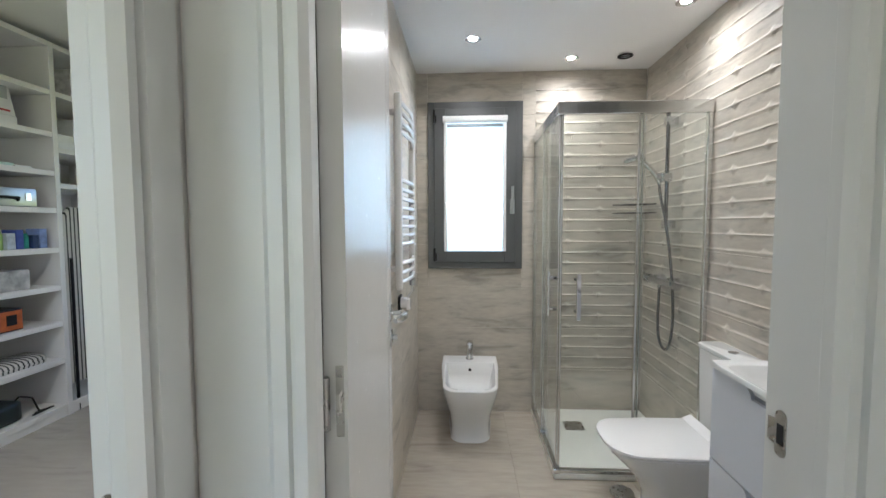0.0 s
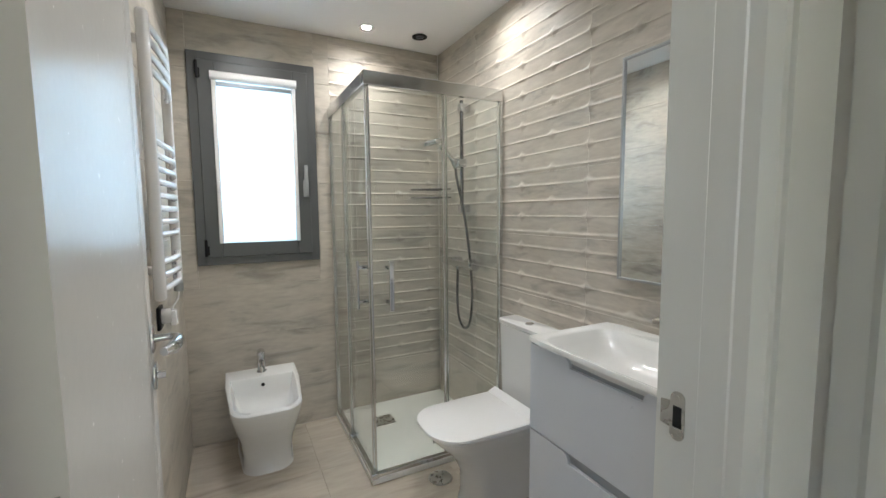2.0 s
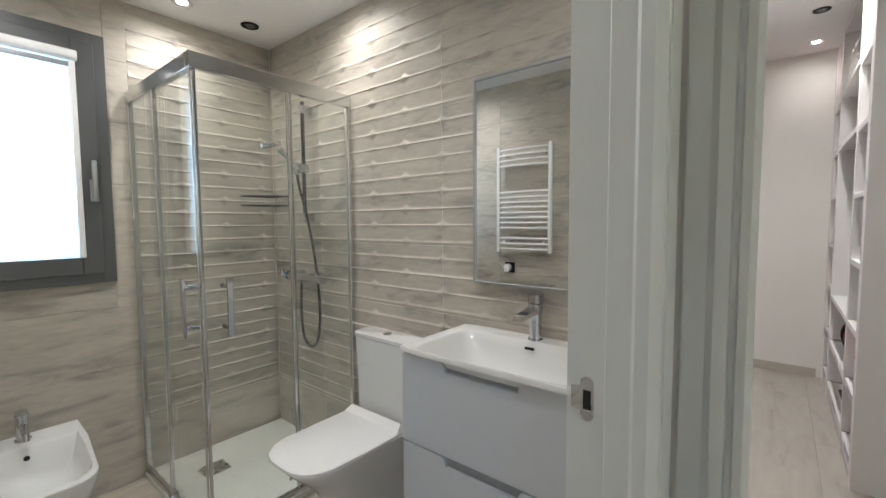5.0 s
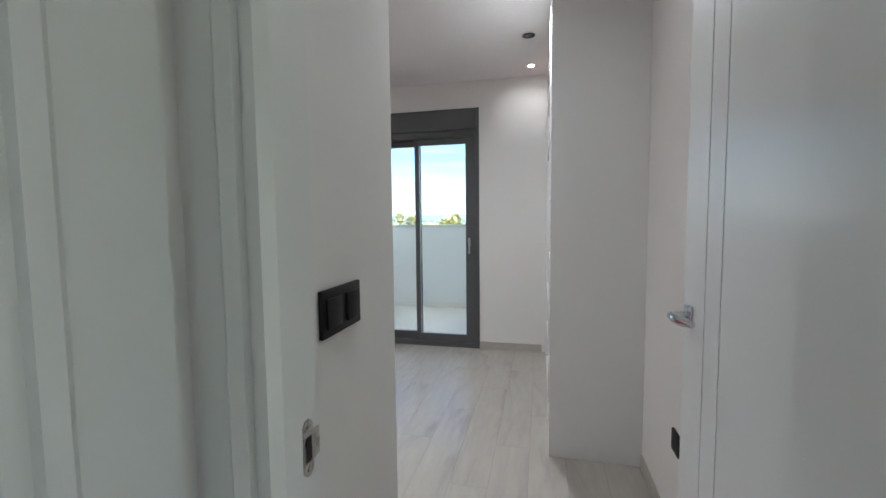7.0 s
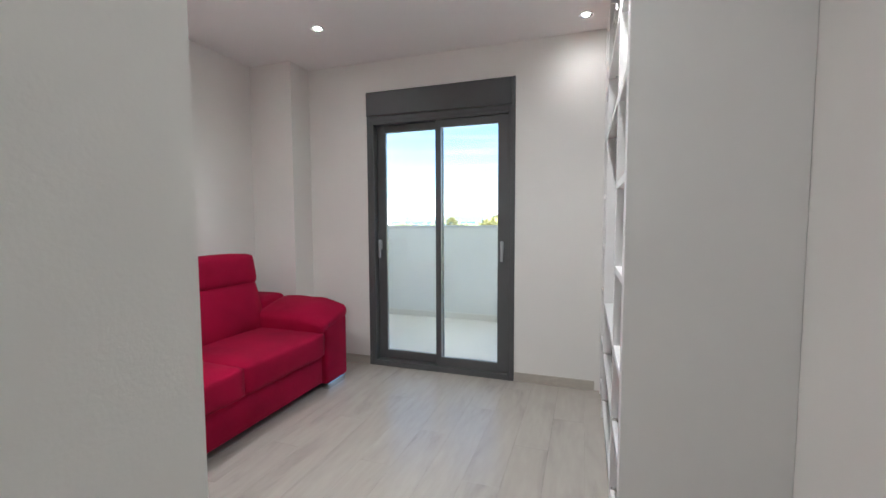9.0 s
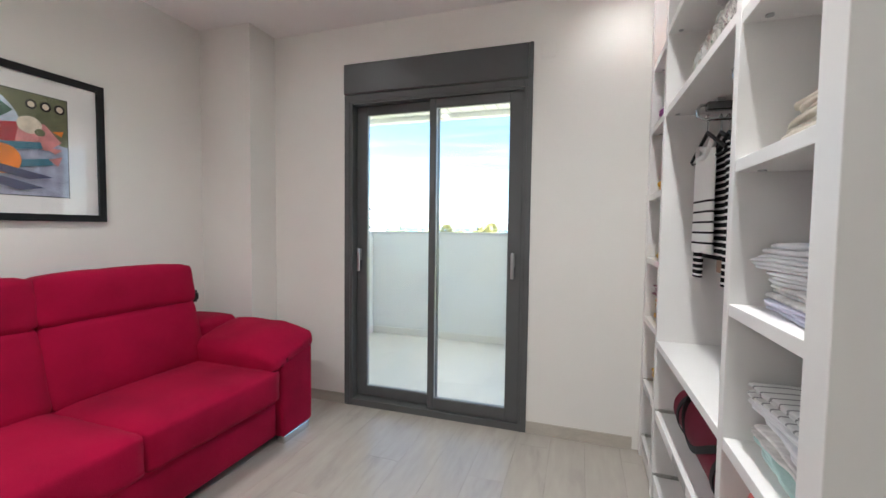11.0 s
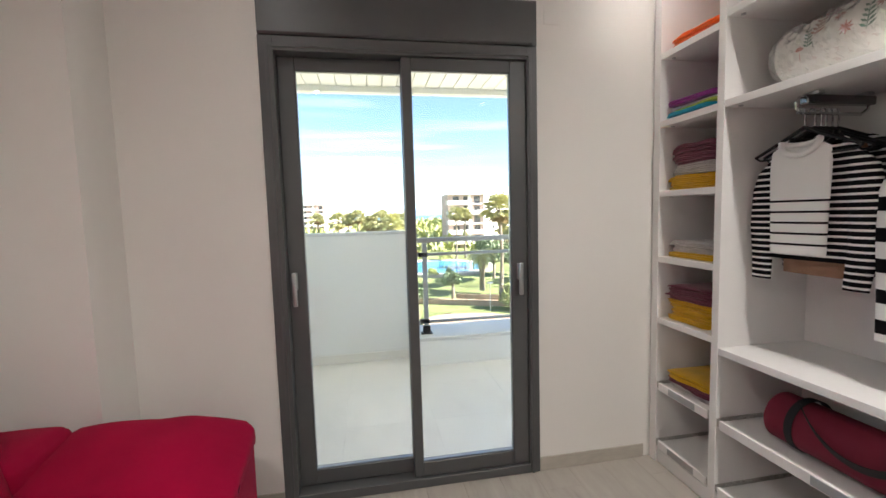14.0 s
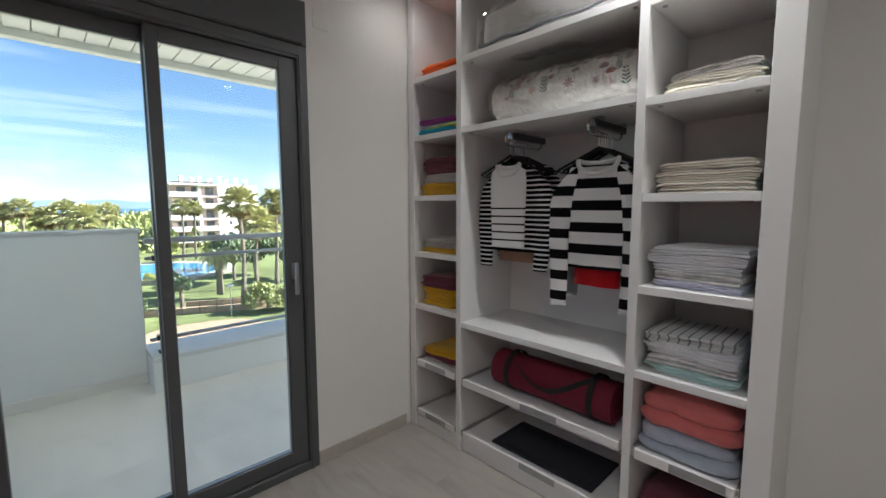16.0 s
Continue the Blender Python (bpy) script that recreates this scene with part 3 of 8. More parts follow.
def relief_height(u, v, w=0.87, h=0.2935):
    """Four lapped bands a tile; each lower lip pinches into little concave stars, staggered from band to band."""
    band = h / 4
    k = math.floor((v - 0.018) / band)
    p = (v - 0.018) / band - k
    lip = 0.0031 * p ** 1.2 * min(1.0, (1 - p) / 0.11)
    best = far = 9.0
    for kk in (k, k + 1):
        vc = 0.018 + kk * band - 0.004
        off = 0.0 if kk % 2 else w / 4
        du = abs((u - off + w / 4) % (w / 2) - w / 4)
        dv = abs(v - vc)
        reach = 0.0055 + 0.023 * max(0.0, 1.0 - du / 0.040) ** 2.4
        best = min(best, dv / reach)
        far = min(far, du)
    ridge = (0.0056 + 0.0044 * max(0.0, 1.0 - far / 0.04)) * max(0.0, 1.0 - best) ** 0.85
    return max(lip * (0.4 + 0.6 * min(1.0, far / 0.05)), ridge)


def relief_tile_mesh(u0, w, h, v0=0.0):
    nu, nv = max(8, int(w / 0.0085)), max(8, int(h / 0.0042))
    verts, faces = [], []
    for j in range(nv + 1):
        for i in range(nu + 1):
            u, v = w * i / nu, h * j / nv
            verts.append((u, 0.0005 - relief_height(u + u0, v + v0), v))
    for j in range(nv):
        for i in range(nu):
            a = j * (nu + 1) + i
            faces.append((a, a + 1, a + nu + 2, a + nu + 1))
    n = len(verts)
    verts += [(0, 0.006, 0), (w, 0.006, 0), (w, 0.006, h), (0, 0.006, h)]
    faces += [(n, n + 1, n + 2, n + 3)]
    bot = list(range(0, nu + 1))
    top = [nv * (nu + 1) + i for i in range(nu + 1)]
    lef = [j * (nu + 1) for j in range(nv + 1)]
    rig = [j * (nu + 1) + nu for j in range(nv + 1)]
    faces += [tuple([n, *bot[::1], n + 1][::-1]), tuple([n + 3, *top, n + 2]), tuple([n, *lef, n + 3]), tuple([n + 1, *rig, n + 2][::-1])]
    me = bpy.data.meshes.new("relief_tile")
    me.from_pydata(verts, [], faces)
    me.materials.append(TILE)
    me.shade_smooth()
    me.set_sharp_from_angle(angle=radians(50))
    return me


def lay(me, name, parent, x, y, z, rz):
    ob = new(name, me)
    ob.parent = parent
    ob.matrix_world = pose(x, y, z, 0, 0, rz)
    return ob


def cut_tile(parent, place, spans, z0, z1, relief, u_origin):
    """Tiles of one row over the spans of one wall. place(u) gives x, y and the turn."""
    for a, b in spans:
        w, h = b - a - GAP, z1 - z0 - GAP
        key = (round(w, 4), round(h, 4), relief, round((a - u_origin) % 0.87, 3) if relief else 0)
        if key not in TILES:
            TILES[key] = relief_tile_mesh((a - u_origin) % 0.87, w, h) if relief else plain_tile_mesh(w, h)
        x, y, rz = place(a)
        lay(TILES[key], "tile", parent, x, y, z0, rz)


TILES = {}
cladding = {}
for nm, lab in (("west", "beige limed-stone wall tiles laid flat"), ("north", "beige stone wall tiles, carved in the shower"), ("east", "beige stone wall tiles with a carved wave relief"), ("south", "beige limed-stone wall tiles")):
    cladding[nm] = tagged(new("wall_tiles_" + nm), lab, "wall tiles", kind="structure")


def joints(u0, u1, origin, w=0.87):
    c = [u0]
    k = math.ceil((u0 - origin + 0.02) / w)
    while origin + k * w < u1 - 0.02:
        c.append(origin + k * w)
        k += 1
    c.append(u1)
    return list(zip(c, c[1:]))


for r in range(8):
    z0, z1 = ROWS_Z[r], min(ROWS_Z[r + 1], BZ)
    if r == 0:
        z0 = 0.002
    # west wall: u runs along -y so that the tile's face looks to +x
    for a, b in joints(BY0 + 0.001, BY1, 1.30):
        cut_tile(cladding["west"], lambda u: (BX0, u, 90), [(a, b)], z0, z1, False, 0)
    # east wall: the carved tiles look to -x, u runs along -y
    for a, b in joints(-BY1, -BY0, -2.416):
        carved = r >= 1
        cut_tile(cladding["east"], lambda u: (BX1 + (0.0 if not carved else 0.003), -u, -90), [(a, b)], z0, z1, carved, -2.416)
    # north wall: left of the shower plain and cut round the window, in the shower carved
    cuts = [(BX0, WIN[0], z0, z1)] if z1 > WIN[2] and z0 < WIN[3] else [(BX0, 0.458, z0, z1)]
    if z1 > WIN[2] and z0 < WIN[3]:
        cuts.append((WIN[1], 0.458, z0, z1))
        if z0 < WIN[2] - 0.01:
            cuts.append((WIN[0], WIN[1], z0, WIN[2]))
        if z1 > WIN[3] + 0.01:
            cuts.append((WIN[0], WIN[1], WIN[3], z1))
    for a, b, c, d in cuts:
        cut_tile(cladding["north"], lambda u: (u, BY1, 0), [(a, b)], c, d, False, 0)
    carved = r >= 1
    cut_tile(cladding["north"], lambda u: (u, BY1 + (0.0 if not carved else 0.003), 0), [(0.458, BX1 - 0.001)], z0, z1, carved, 0.458)
    cut_tile(cladding["south"], lambda u: (-u, BY0, 180), [(-BX1, -0.50)], z0, z1, False, 0)


# ---- floors ----
def floor_field(name, label, x0, y0, x1, y1, w, d, mat, thick=0.012, stagger=0.0, gap=0.0007, top=0.0, along_y=False):
    t = tagged(new(name), label, "floor", kind="structure")
    cache = {}
    row, y = 0, y0
    while y < y1 - 1e-6:
        yb = min(y + d, y1)
        x = x0 - (w * stagger * (row % 3))
        while x < x1 - 1e-6:
            xa, xb = max(x, x0), min(x + w, x1)
            if xb - xa > 0.01:
                key = (round(xb - xa, 4), round(yb - y, 4))
                if key not in cache:
                    bm = bm_new()
                    box(bm, 0, 0, -thick, key[0] - gap, key[1] - gap, 0.0, 0.0003)
                    cache[key] = to_mesh("plank", bm, mat, 30)
                ob = new("plank" if d < 0.3 else "floor_tile", cache[key])
                ob.parent = t
                ob.location = (xa, y, top)
            x += w
        y = yb
        row += 1
    return t


# ---- downlights ----
def downlight(x, y, z, watts, lit=True, label=None, group="ceiling downlights"):
    t = thing("ceiling_spotlight" if lit else "ceiling_extractor", (x, y, z), label or "round recessed ceiling spotlight with a chrome ring, lit, seen or added", "ceiling light" if lit else "ceiling vent", group)
    bm = bm_new()
    prof = [(0.046, -0.001), (0.045, -0.005), (0.037, -0.007), (0.030, -0.0035), (0.022, -0.0015)]
    loft(bm, [[(r * math.cos(a), r * math.sin(a), h) for a in [2 * math.pi * k / 28 for k in range(28)]] for r, h in prof], caps=False)
    part("ring", bm, POLISHED if lit else BLACK, t, local=True)
    bm = bm_new()
    disc(bm, (0, 0, -0.0032), 0.023, 0.0026, 24)
    part("lens" if lit else "grille", bm, LAMP if lit else BLACK, t, "glowing frosted lens" if lit else "dark louvred grille", local=True)
    if not lit:
        for r in (0.012, 0.022):
            bm = bm_new()
            tube(bm, [(r * math.cos(a), r * math.sin(a), -0.004) for a in [2 * math.pi * k / 20 for k in range(21)]], 0.0015, 6)
            part("louvre", bm, GREYALU, t, local=True)
    if lit:
        lamp = new("lamp", bpy.data.lights.new("lamp", "SPOT"))
        lamp.data.energy, lamp.data.spot_size, lamp.data.spot_blend, lamp.data.shadow_soft_size, lamp.data.color = watts, radians(160), 1.0, 0.028, WARM
        lamp.parent = t
        lamp.location = (0, 0, -0.012)
    return t


for x, y, share in ((0.021, 2.392, 0.80), (0.636, 2.700, 0.62), (1.000, 2.056, 0.55), (0.420, 1.180, 0.80)):
    downlight(x, y, BZ, BATH_WATTS * share)
downlight(0.960, 2.686, BZ, 0, False, "round black extractor grille in the bathroom ceiling")
# Spots at x 1.65 and 2.10 are unseen, added as fill light.
for x, y, share in ((4.070, 0.262, 0.07), (2.860, 0.262, 1.00), (1.650, 0.262, 0.17), (3.659, 2.043, 0.07), (2.10, 2.043, 1.00)):
    downlight(x, y, RZ, SPOT_WATTS * share)
downlight(3.450, 0.266, RZ, 0, False, "round black unlit fitting in the bedroom ceiling")
# Added fill lamp over the hall, out of view, built like the others.
downlight(0.10, -0.22, RZ, HALL_FILL_WATTS)
# No fitting is seen in the study; this lamp is added to brighten it.
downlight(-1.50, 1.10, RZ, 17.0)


# ---- bathroom window ----
def ring_frame(bm, x0, x1, z0, z1, t, y0, y1, bevel=0.002):
    box(bm, x0, y0, z0, x0 + t, y1, z1, bevel)
    box(bm, x1 - t, y0, z0, x1, y1, z1, bevel)
    box(bm, x0 + t, y0, z1 - t, x1 - t, y1, z1, bevel)
    box(bm, x0 + t, y0, z0, x1 - t, y1, z0 + t, bevel)


win = tagged(new("window_1"), "anthracite aluminium bathroom window with a closed white roller blind", "window", kind="structure")
bm = bm_new()
ring_frame(bm, WIN[0], WIN[1], WIN[2], WIN[3], 0.048, 2.890, 2.990)
part("window_frame", bm, ALU, win, "anthracite aluminium frame")
bm = bm_new()
ring_frame(bm, WIN[0] + 0.044, WIN[1] - 0.044, WIN[2] + 0.044, WIN[3] - 0.044, 0.080, 2.879, 2.935, 0.003)
sash = part("sash", bm, ALU, win, "anthracite aluminium sash")
bm = bm_new()
box(bm, WIN[0] + 0.10, 2.915, WIN[2] + 0.10, WIN[1] - 0.10, 2.921, WIN[3] - 0.10)
pane = part("pane", bm, GLASS, sash, "clear pane")
pane.visible_shadow = False
for z in (1.12, 2.06):
    bm = bm_new()
    disc(bm, (WIN[0] + 0.046, 2.874, z - 0.045), 0.0075, 0.09, 12)
    box(bm, WIN[0] + 0.046, 2.872, z - 0.04, WIN[0] + 0.062, 2.880, z + 0.01, 0.001)
    part("hinge", bm, BLACK, sash, "black hinge")
bm = bm_new()
box(bm, WIN[1] - 0.085, 2.868, 1.400, WIN[1] - 0.055, 2.880, 1.500, 0.003, 2)
box(bm, WIN[1] - 0.080, 2.845, 1.405, WIN[1] - 0.060, 2.860, 1.585, 0.005, 2)
box(bm, WIN[1] - 0.078, 2.858, 1.450, WIN[1] - 0.062, 2.870, 1.475, 0.002)
part("window_handle", bm, GREYALU, sash, "grey lever window handle")

blind = thing("roller_blind", (0.043, 2.875, 1.12), "white cassette roller blind pulled fully down on the window sash", "blind")
bx0, bx1, bz0, bz1 = WIN[0] + 0.112, WIN[1] - 0.112, WIN[2] + 0.120, WIN[3] - 0.098
bm = bm_new()
prof = [(2.884, bz1), (2.868, bz1), (2.856, bz1 - 0.008), (2.850, bz1 - 0.022), (2.852, bz1 - 0.036), (2.862, bz1 - 0.046), (2.884, bz1 - 0.046)]
loft(bm, [[(bx0 - 0.006, y, z) for y, z in prof], [(bx1 + 0.006, y, z) for y, z in prof]])
part("cassette", bm, SEATW, blind, "glossy white cassette")
for x in (bx0, bx1 - 0.022):
    bm = bm_new()
    box(bm, x, 2.866, bz0, x + 0.022, 2.878, bz1 - 0.046, 0.003)
    part("guide", bm, SEATW, blind)
bm = bm_new()
box(bm, bx0 + 0.020, 2.8790, bz0, bx1 - 0.020, 2.8796, bz1 - 0.046)
part("fabric", bm, FABRIC, blind, "thin white fabric glowing with daylight", smooth=None)
bm = bm_new()
box(bm, bx0 + 0.022, 2.868, bz1 - 0.075, bx1 - 0.022, 2.8785, bz1 - 0.055, 0.002)
part("slat", bm, GREYALU, blind)
bm = bm_new()
soft_block(bm, bx0 + 0.001, 2.848, 1.42, bx0 + 0.020, 2.866, 1.48, 0.006, 3)
part("cord_tensioner", bm, SEATW, blind)

daylight = new("window_daylight", bpy.data.lights.new("window_daylight", "AREA"))
daylight.data.shape, daylight.data.size, daylight.data.size_y = "RECTANGLE", 0.42, 0.90
daylight.data.energy, daylight.data.color = 2.6, (0.50, 0.74, 1.0)
daylight.matrix_world = look((0.043, 3.12, 1.59), (0.043, 2.0, 1.59))
tagged(daylight, kind="structure")


# ---- balcony door ----
fd = tagged(new("door_3"), "anthracite aluminium sliding balcony door under a roller shutter box, closed", "balcony door", kind="structure")
X = 4.330
bm = bm_new()
y0, y1 = FD[0], FD[1]
box(bm, X - 0.012, y0, 0.0, X + 0.125, y0 + 0.052, 2.155, 0.002)
box(bm, X - 0.012, y1 - 0.062, 0.0, X + 0.125, y1, 2.155, 0.002)
box(bm, X - 0.012, y0 + 0.052, 2.092, X + 0.125, y1 - 0.062, 2.155, 0.002)
box(bm, X - 0.012, y0 + 0.052, 0.0, X + 0.125, y1 - 0.062, 0.046, 0.002)
box(bm, X - 0.018, y0 + 0.030, 0.0, X - 0.010, y0 + 0.044, 2.120, 0.001)
box(bm, X - 0.018, y1 - 0.044, 0.0, X - 0.010, y1 - 0.030, 2.120, 0.001)
box(bm, X - 0.018, y0 + 0.044, 2.106, X - 0.010, y1 - 0.044, 2.120, 0.001)
part("frame", bm, ALU, fd, "anthracite aluminium frame")
bm = bm_new()
prof = [(X + 0.10, 2.158), (X - 0.018, 2.158), (X - 0.026, 2.166), (X - 0.026, 2.352), (X - 0.020, 2.360), (X + 0.10, 2.360)]
loft(bm, [[(x, y0 + 0.026, z) for x, z in prof], [(x, y1 - 0.004, z) for x, z in prof]])
box(bm, X - 0.014, y0, 2.156, X + 0.10, y0 + 0.024, 2.365, 0.002)
part("shutter_box", bm, ALU, fd, "flat anthracite roller shutter box")


def sash_door(ya, yb, xa, xb, left, right, label):
    bm = bm_new()
    z0, z1 = 0.050, 2.090
    box(bm, xa, ya, z0, xb, ya + right, z1, 0.003)
    box(bm, xa, yb - left, z0, xb, yb, z1, 0.003)
    box(bm, xa, ya + right, z1 - 0.058, xb, yb - left, z1, 0.003)
    box(bm, xa, ya + right, z0, xb, yb - left, z0 + 0.074, 0.003)
    s = part("sash", bm, ALU, fd, label)
    bm = bm_new()
    xm = (xa + xb) / 2
    box(bm, xm - 0.009, ya + right - 0.004, z0 + 0.070, xm + 0.009, yb - left + 0.004, z1 - 0.054)
    g = part("pane", bm, GLASS, s, "clear double glazing", smooth=None)
    g.visible_shadow = False
    bm = bm_new()
    for zz in (z0 + 0.074, z1 - 0.061):
        box(bm, xa + 0.012, ya + right, zz, xb - 0.012, yb - left, zz + 0.003)
    for yy in (ya + right, yb - left - 0.003):
        box(bm, xa + 0.012, yy, z0 + 0.077, xb - 0.012, yy + 0.003, z1 - 0.061)
    part("gasket", bm, GREYALU, s, "pale glazing spacer")
    return s


s_right = sash_door(0.812, 1.416, X + 0.004, X + 0.046, 0.044, 0.083, "anthracite sliding sash on the inner track")
s_left = sash_door(1.372, 1.974, X + 0.056, X + 0.098, 0.078, 0.044, "anthracite sliding sash on the outer track")


def slide_handle(parent, y, x, z):
    bm = bm_new()
    box(bm, x - 0.010, y - 0.012, z - 0.040, x, y + 0.012, z + 0.040, 0.003, 2)
    box(bm, x - 0.040, y - 0.011, z - 0.115, x - 0.026, y + 0.011, z + 0.045, 0.005, 2)
    box(bm, x - 0.030, y - 0.010, z + 0.010, x - 0.008, y + 0.010, z + 0.038, 0.003)
    part("handle", bm, GREYALU, parent, "grey metal lever handle")


slide_handle(s_right, 0.858, X + 0.004, 1.065)
slide_handle(s_left, 1.944, X + 0.056, 1.065)


# ---- balcony ----
BZF = -0.050
wall_box("balcony_slab", [(4.50, -3.6, -0.36, 6.60, 3.05, BZF - 0.014)], GROUT, "concrete balcony slab", "floor")
WHITE_RENDER = surface("white_render", (0.88, 0.88, 0.87), rough=0.85, dark=0.96, light=1.02, scale=1.5, bump=0.0012, bump_scale=160, world_space=True)
wall_box("parapet_high", [(6.40, 1.20, -0.36, 6.56, 3.05, 1.18)], WHITE_RENDER, "tall white rendered balcony parapet", "parapet")
wall_box("parapet_side", [(4.50, 2.90, -0.36, 6.40, 3.05, 1.18)], WHITE_RENDER, "white rendered balcony side parapet", "parapet")
wall_box("parapet_low", [(6.12, -3.6, -0.36, 6.56, 1.20, 0.185)], WHITE_RENDER, "low white rendered kerb under the balcony railing", "parapet")
# Unseen end parapet, set low so sun bounces off the balcony floor.
wall_box("parapet_end", [(4.50, -3.75, -0.36, 6.56, -3.6, 0.22)], WHITE_RENDER, "unseen white rendered balcony end parapet, kept low to admit sun", "parapet")
wall_box("facade_wall", [(4.39, -3.6, -9.3, 4.50, -0.49, 2.9), (4.39, 3.20, -9.3, 4.50, 6.5, 2.9)], WHITE_RENDER, "white rendered outer facade", "wall")
CAPM = surface("coping_stone", (0.70, 0.70, 0.69), rough=0.6, dark=0.95, scale=4)
bm = bm_new()
box(bm, 6.385, 1.185, 1.182, 6.575, 3.05, 1.212, 0.004)
box(bm, 4.505, 2.885, 1.182, 6.384, 3.05, 1.212, 0.004)
box(bm, 6.105, -3.59, 0.187, 6.575, 1.198, 0.222, 0.004)
structure("trim_coping", bm, CAPM, "pale stone coping on the balcony parapets", "coping")
bm = bm_new()
box(bm, 6.390, 1.20, BZF, 6.399, 2.898, BZF + 0.085, 0.001)
box(bm, 4.505, 2.890, BZF, 6.389, 2.899, BZF + 0.085, 0.001)
structure("baseboard_balcony", bm, TERRACE, "low tile skirting round the balcony", "baseboard")

soffit = tagged(new("ceiling_balcony"), "white slatted balcony soffit with a plain fascia", "ceiling", kind="structure")
bm = bm_new()
SOFF = surface("cream_soffit", (0.80, 0.78, 0.73), rough=0.5, dark=0.96, scale=2)
yy = -3.55
while yy < 3.3:
    box(bm, 4.51, yy, 2.655, 6.70, yy + 0.138, 2.672, 0.003)
    yy += 0.146
box(bm, 4.51, -3.6, 2.676, 6.72, 3.4, 2.9)
box(bm, 6.70, -3.6, 2.600, 6.80, 3.4, 2.9, 0.004)
sf = new("slatted_soffit", to_mesh("slatted_soffit", bm, SOFF, 30))
sf.parent = soffit

rail = thing("balcony_railing", (6.25, -1.2, 0.222), "grey aluminium balcony railing with glass infill on a low kerb", "railing")
for y in (1.085, -0.12, -1.32, -2.52):
    bm = bm_new()
    box(bm, 6.235, y - 0.022, 0.26, 6.275, y + 0.022, 1.10, 0.003)
    p = part("post", bm, GREYALU, rail)
    bm = bm_new()
    box(bm, 6.215, y - 0.055, 0.222, 6.295, y + 0.055, 0.234, 0.002)
    box(bm, 6.225, y - 0.034, 0.234, 6.285, y + 0.034, 0.300, 0.005)
    part("foot", bm, BLACK, p, "black foot clamp")
    for z in (0.985, 0.345):
        bm = bm_new()
        box(bm, 6.228, y - 0.028, z - 0.020, 6.282, y + 0.060, z + 0.020, 0.004)
        part("clamp", bm, BLACK, p, "black rail clamp")
for z, h in ((1.122, 0.022), (0.985, 0.014), (0.335, 0.014)):
    bm = bm_new()
    box(bm, 6.222 if z > 1.1 else 6.24, -3.58, z - h, 6.288 if z > 1.1 else 6.27, 1.19, z + h, 0.006, 2)
    part("rail", bm, GREYALU, rail)
bm = bm_new()
box(bm, 6.253, -3.55, 0.35, 6.259, 1.15, 0.97)
gp = part("glass_panel", bm, GLASS, rail, "clear glass infill panel", smooth=None)
gp.visible_shadow = False


# ---- bathroom things ----
def egg(cx, cy, z, hx, hy, nx, ny, k=40, sx=1):
    """A superellipse ring."""
    out = []
    for i in range(k):
        a = 2 * math.pi * i / k
        c, s = math.cos(a), math.sin(a)
        out.append((cx + hx * math.copysign(abs(c) ** (2 / nx), c), cy + hy * math.copysign(abs(s) ** (2 / ny), s), z))
    return out


def pan_ring(back, front, half, z, corner=0.10, k=8, along="-x", mid=0.0, taper=0.88):
    """A D-shaped outline: straight back, sides narrowing to a rounded front. Returns (u, v) with u from the wall outwards."""
    pts = [(0.0, half * 1.0)]
    L = front
    pts.append((L * 0.35, half))
    for i in range(k + 1):
        a = radians(90 - 90 * i / k)
        pts.append((L - corner + corner * math.cos(a), half * taper - corner + corner * math.sin(a)))
    n = len(pts)
    pts += [(u, -v) for u, v in reversed(pts)]
    return pts


# bidet
bid = thing("bidet", (0.0, 2.65, 0.0), "white ceramic floor-standing bidet with a chrome mixer, against the tiled wall", "bidet")


def bidet_ring(z, front, half, corner, back=2.905):
    return [(0.008 + v * 1.06, back - u * 1.05, z) for u, v in pan_ring(0, front, half, z, corner)]


bm = bm_new()
prof = [(0.0, 0.415, 0.132, 0.085), (0.012, 0.405, 0.126, 0.085), (0.08, 0.402, 0.126, 0.085), (0.17, 0.425, 0.137, 0.09), (0.26, 0.470, 0.158, 0.10), (0.33, 0.496, 0.171, 0.10), (0.385, 0.505, 0.176, 0.085),
        (0.398, 0.505, 0.176, 0.085), (0.402, 0.500, 0.172, 0.083)]
outer = [bidet_ring(z, f, h, c) for z, f, h, c in prof]
inner = []
for z, f, bk, h, c in ((0.402, 0.475, 0.115, 0.150, 0.075), (0.394, 0.470, 0.122, 0.146, 0.075), (0.330, 0.455, 0.136, 0.134, 0.07), (0.275, 0.42, 0.165, 0.110, 0.06), (0.252, 0.36, 0.21, 0.07, 0.04), (0.248, 0.32, 0.25, 0.03, 0.015)):
    inner.append([(0.008 + v * 1.08, 2.905 - (bk + u) * 1.05, z) for u, v in pan_ring(0, f - bk, h, z, min(c, (f - bk) * 0.45), taper=0.93)])
rings = outer + inner
loft(bm, rings, True, True)
for v in bm.verts:
    v.co.z -= 0.040 * max(0.0, (2.905 - v.co.y) / 0.53 - 0.15) * max(0.0, (v.co.z - 0.12) / 0.28)
    v.co.y -= 0.025 * max(0.0, (2.905 - v.co.y) / 0.53) * min(1.0, v.co.z / 0.3)
part("body", bm, CERAMIC, bid, smooth=50)
bm = bm_new()
disc(bm, (0.008, 2.905 - 0.300, 0.241), 0.029, 0.010, 20)
disc(bm, (0.008, 2.905 - 0.300, 0.250), 0.018, 0.003, 20)
part("drain", bm, DARKCHROME, bid, "chrome pop-up drain")
bm = bm_new()
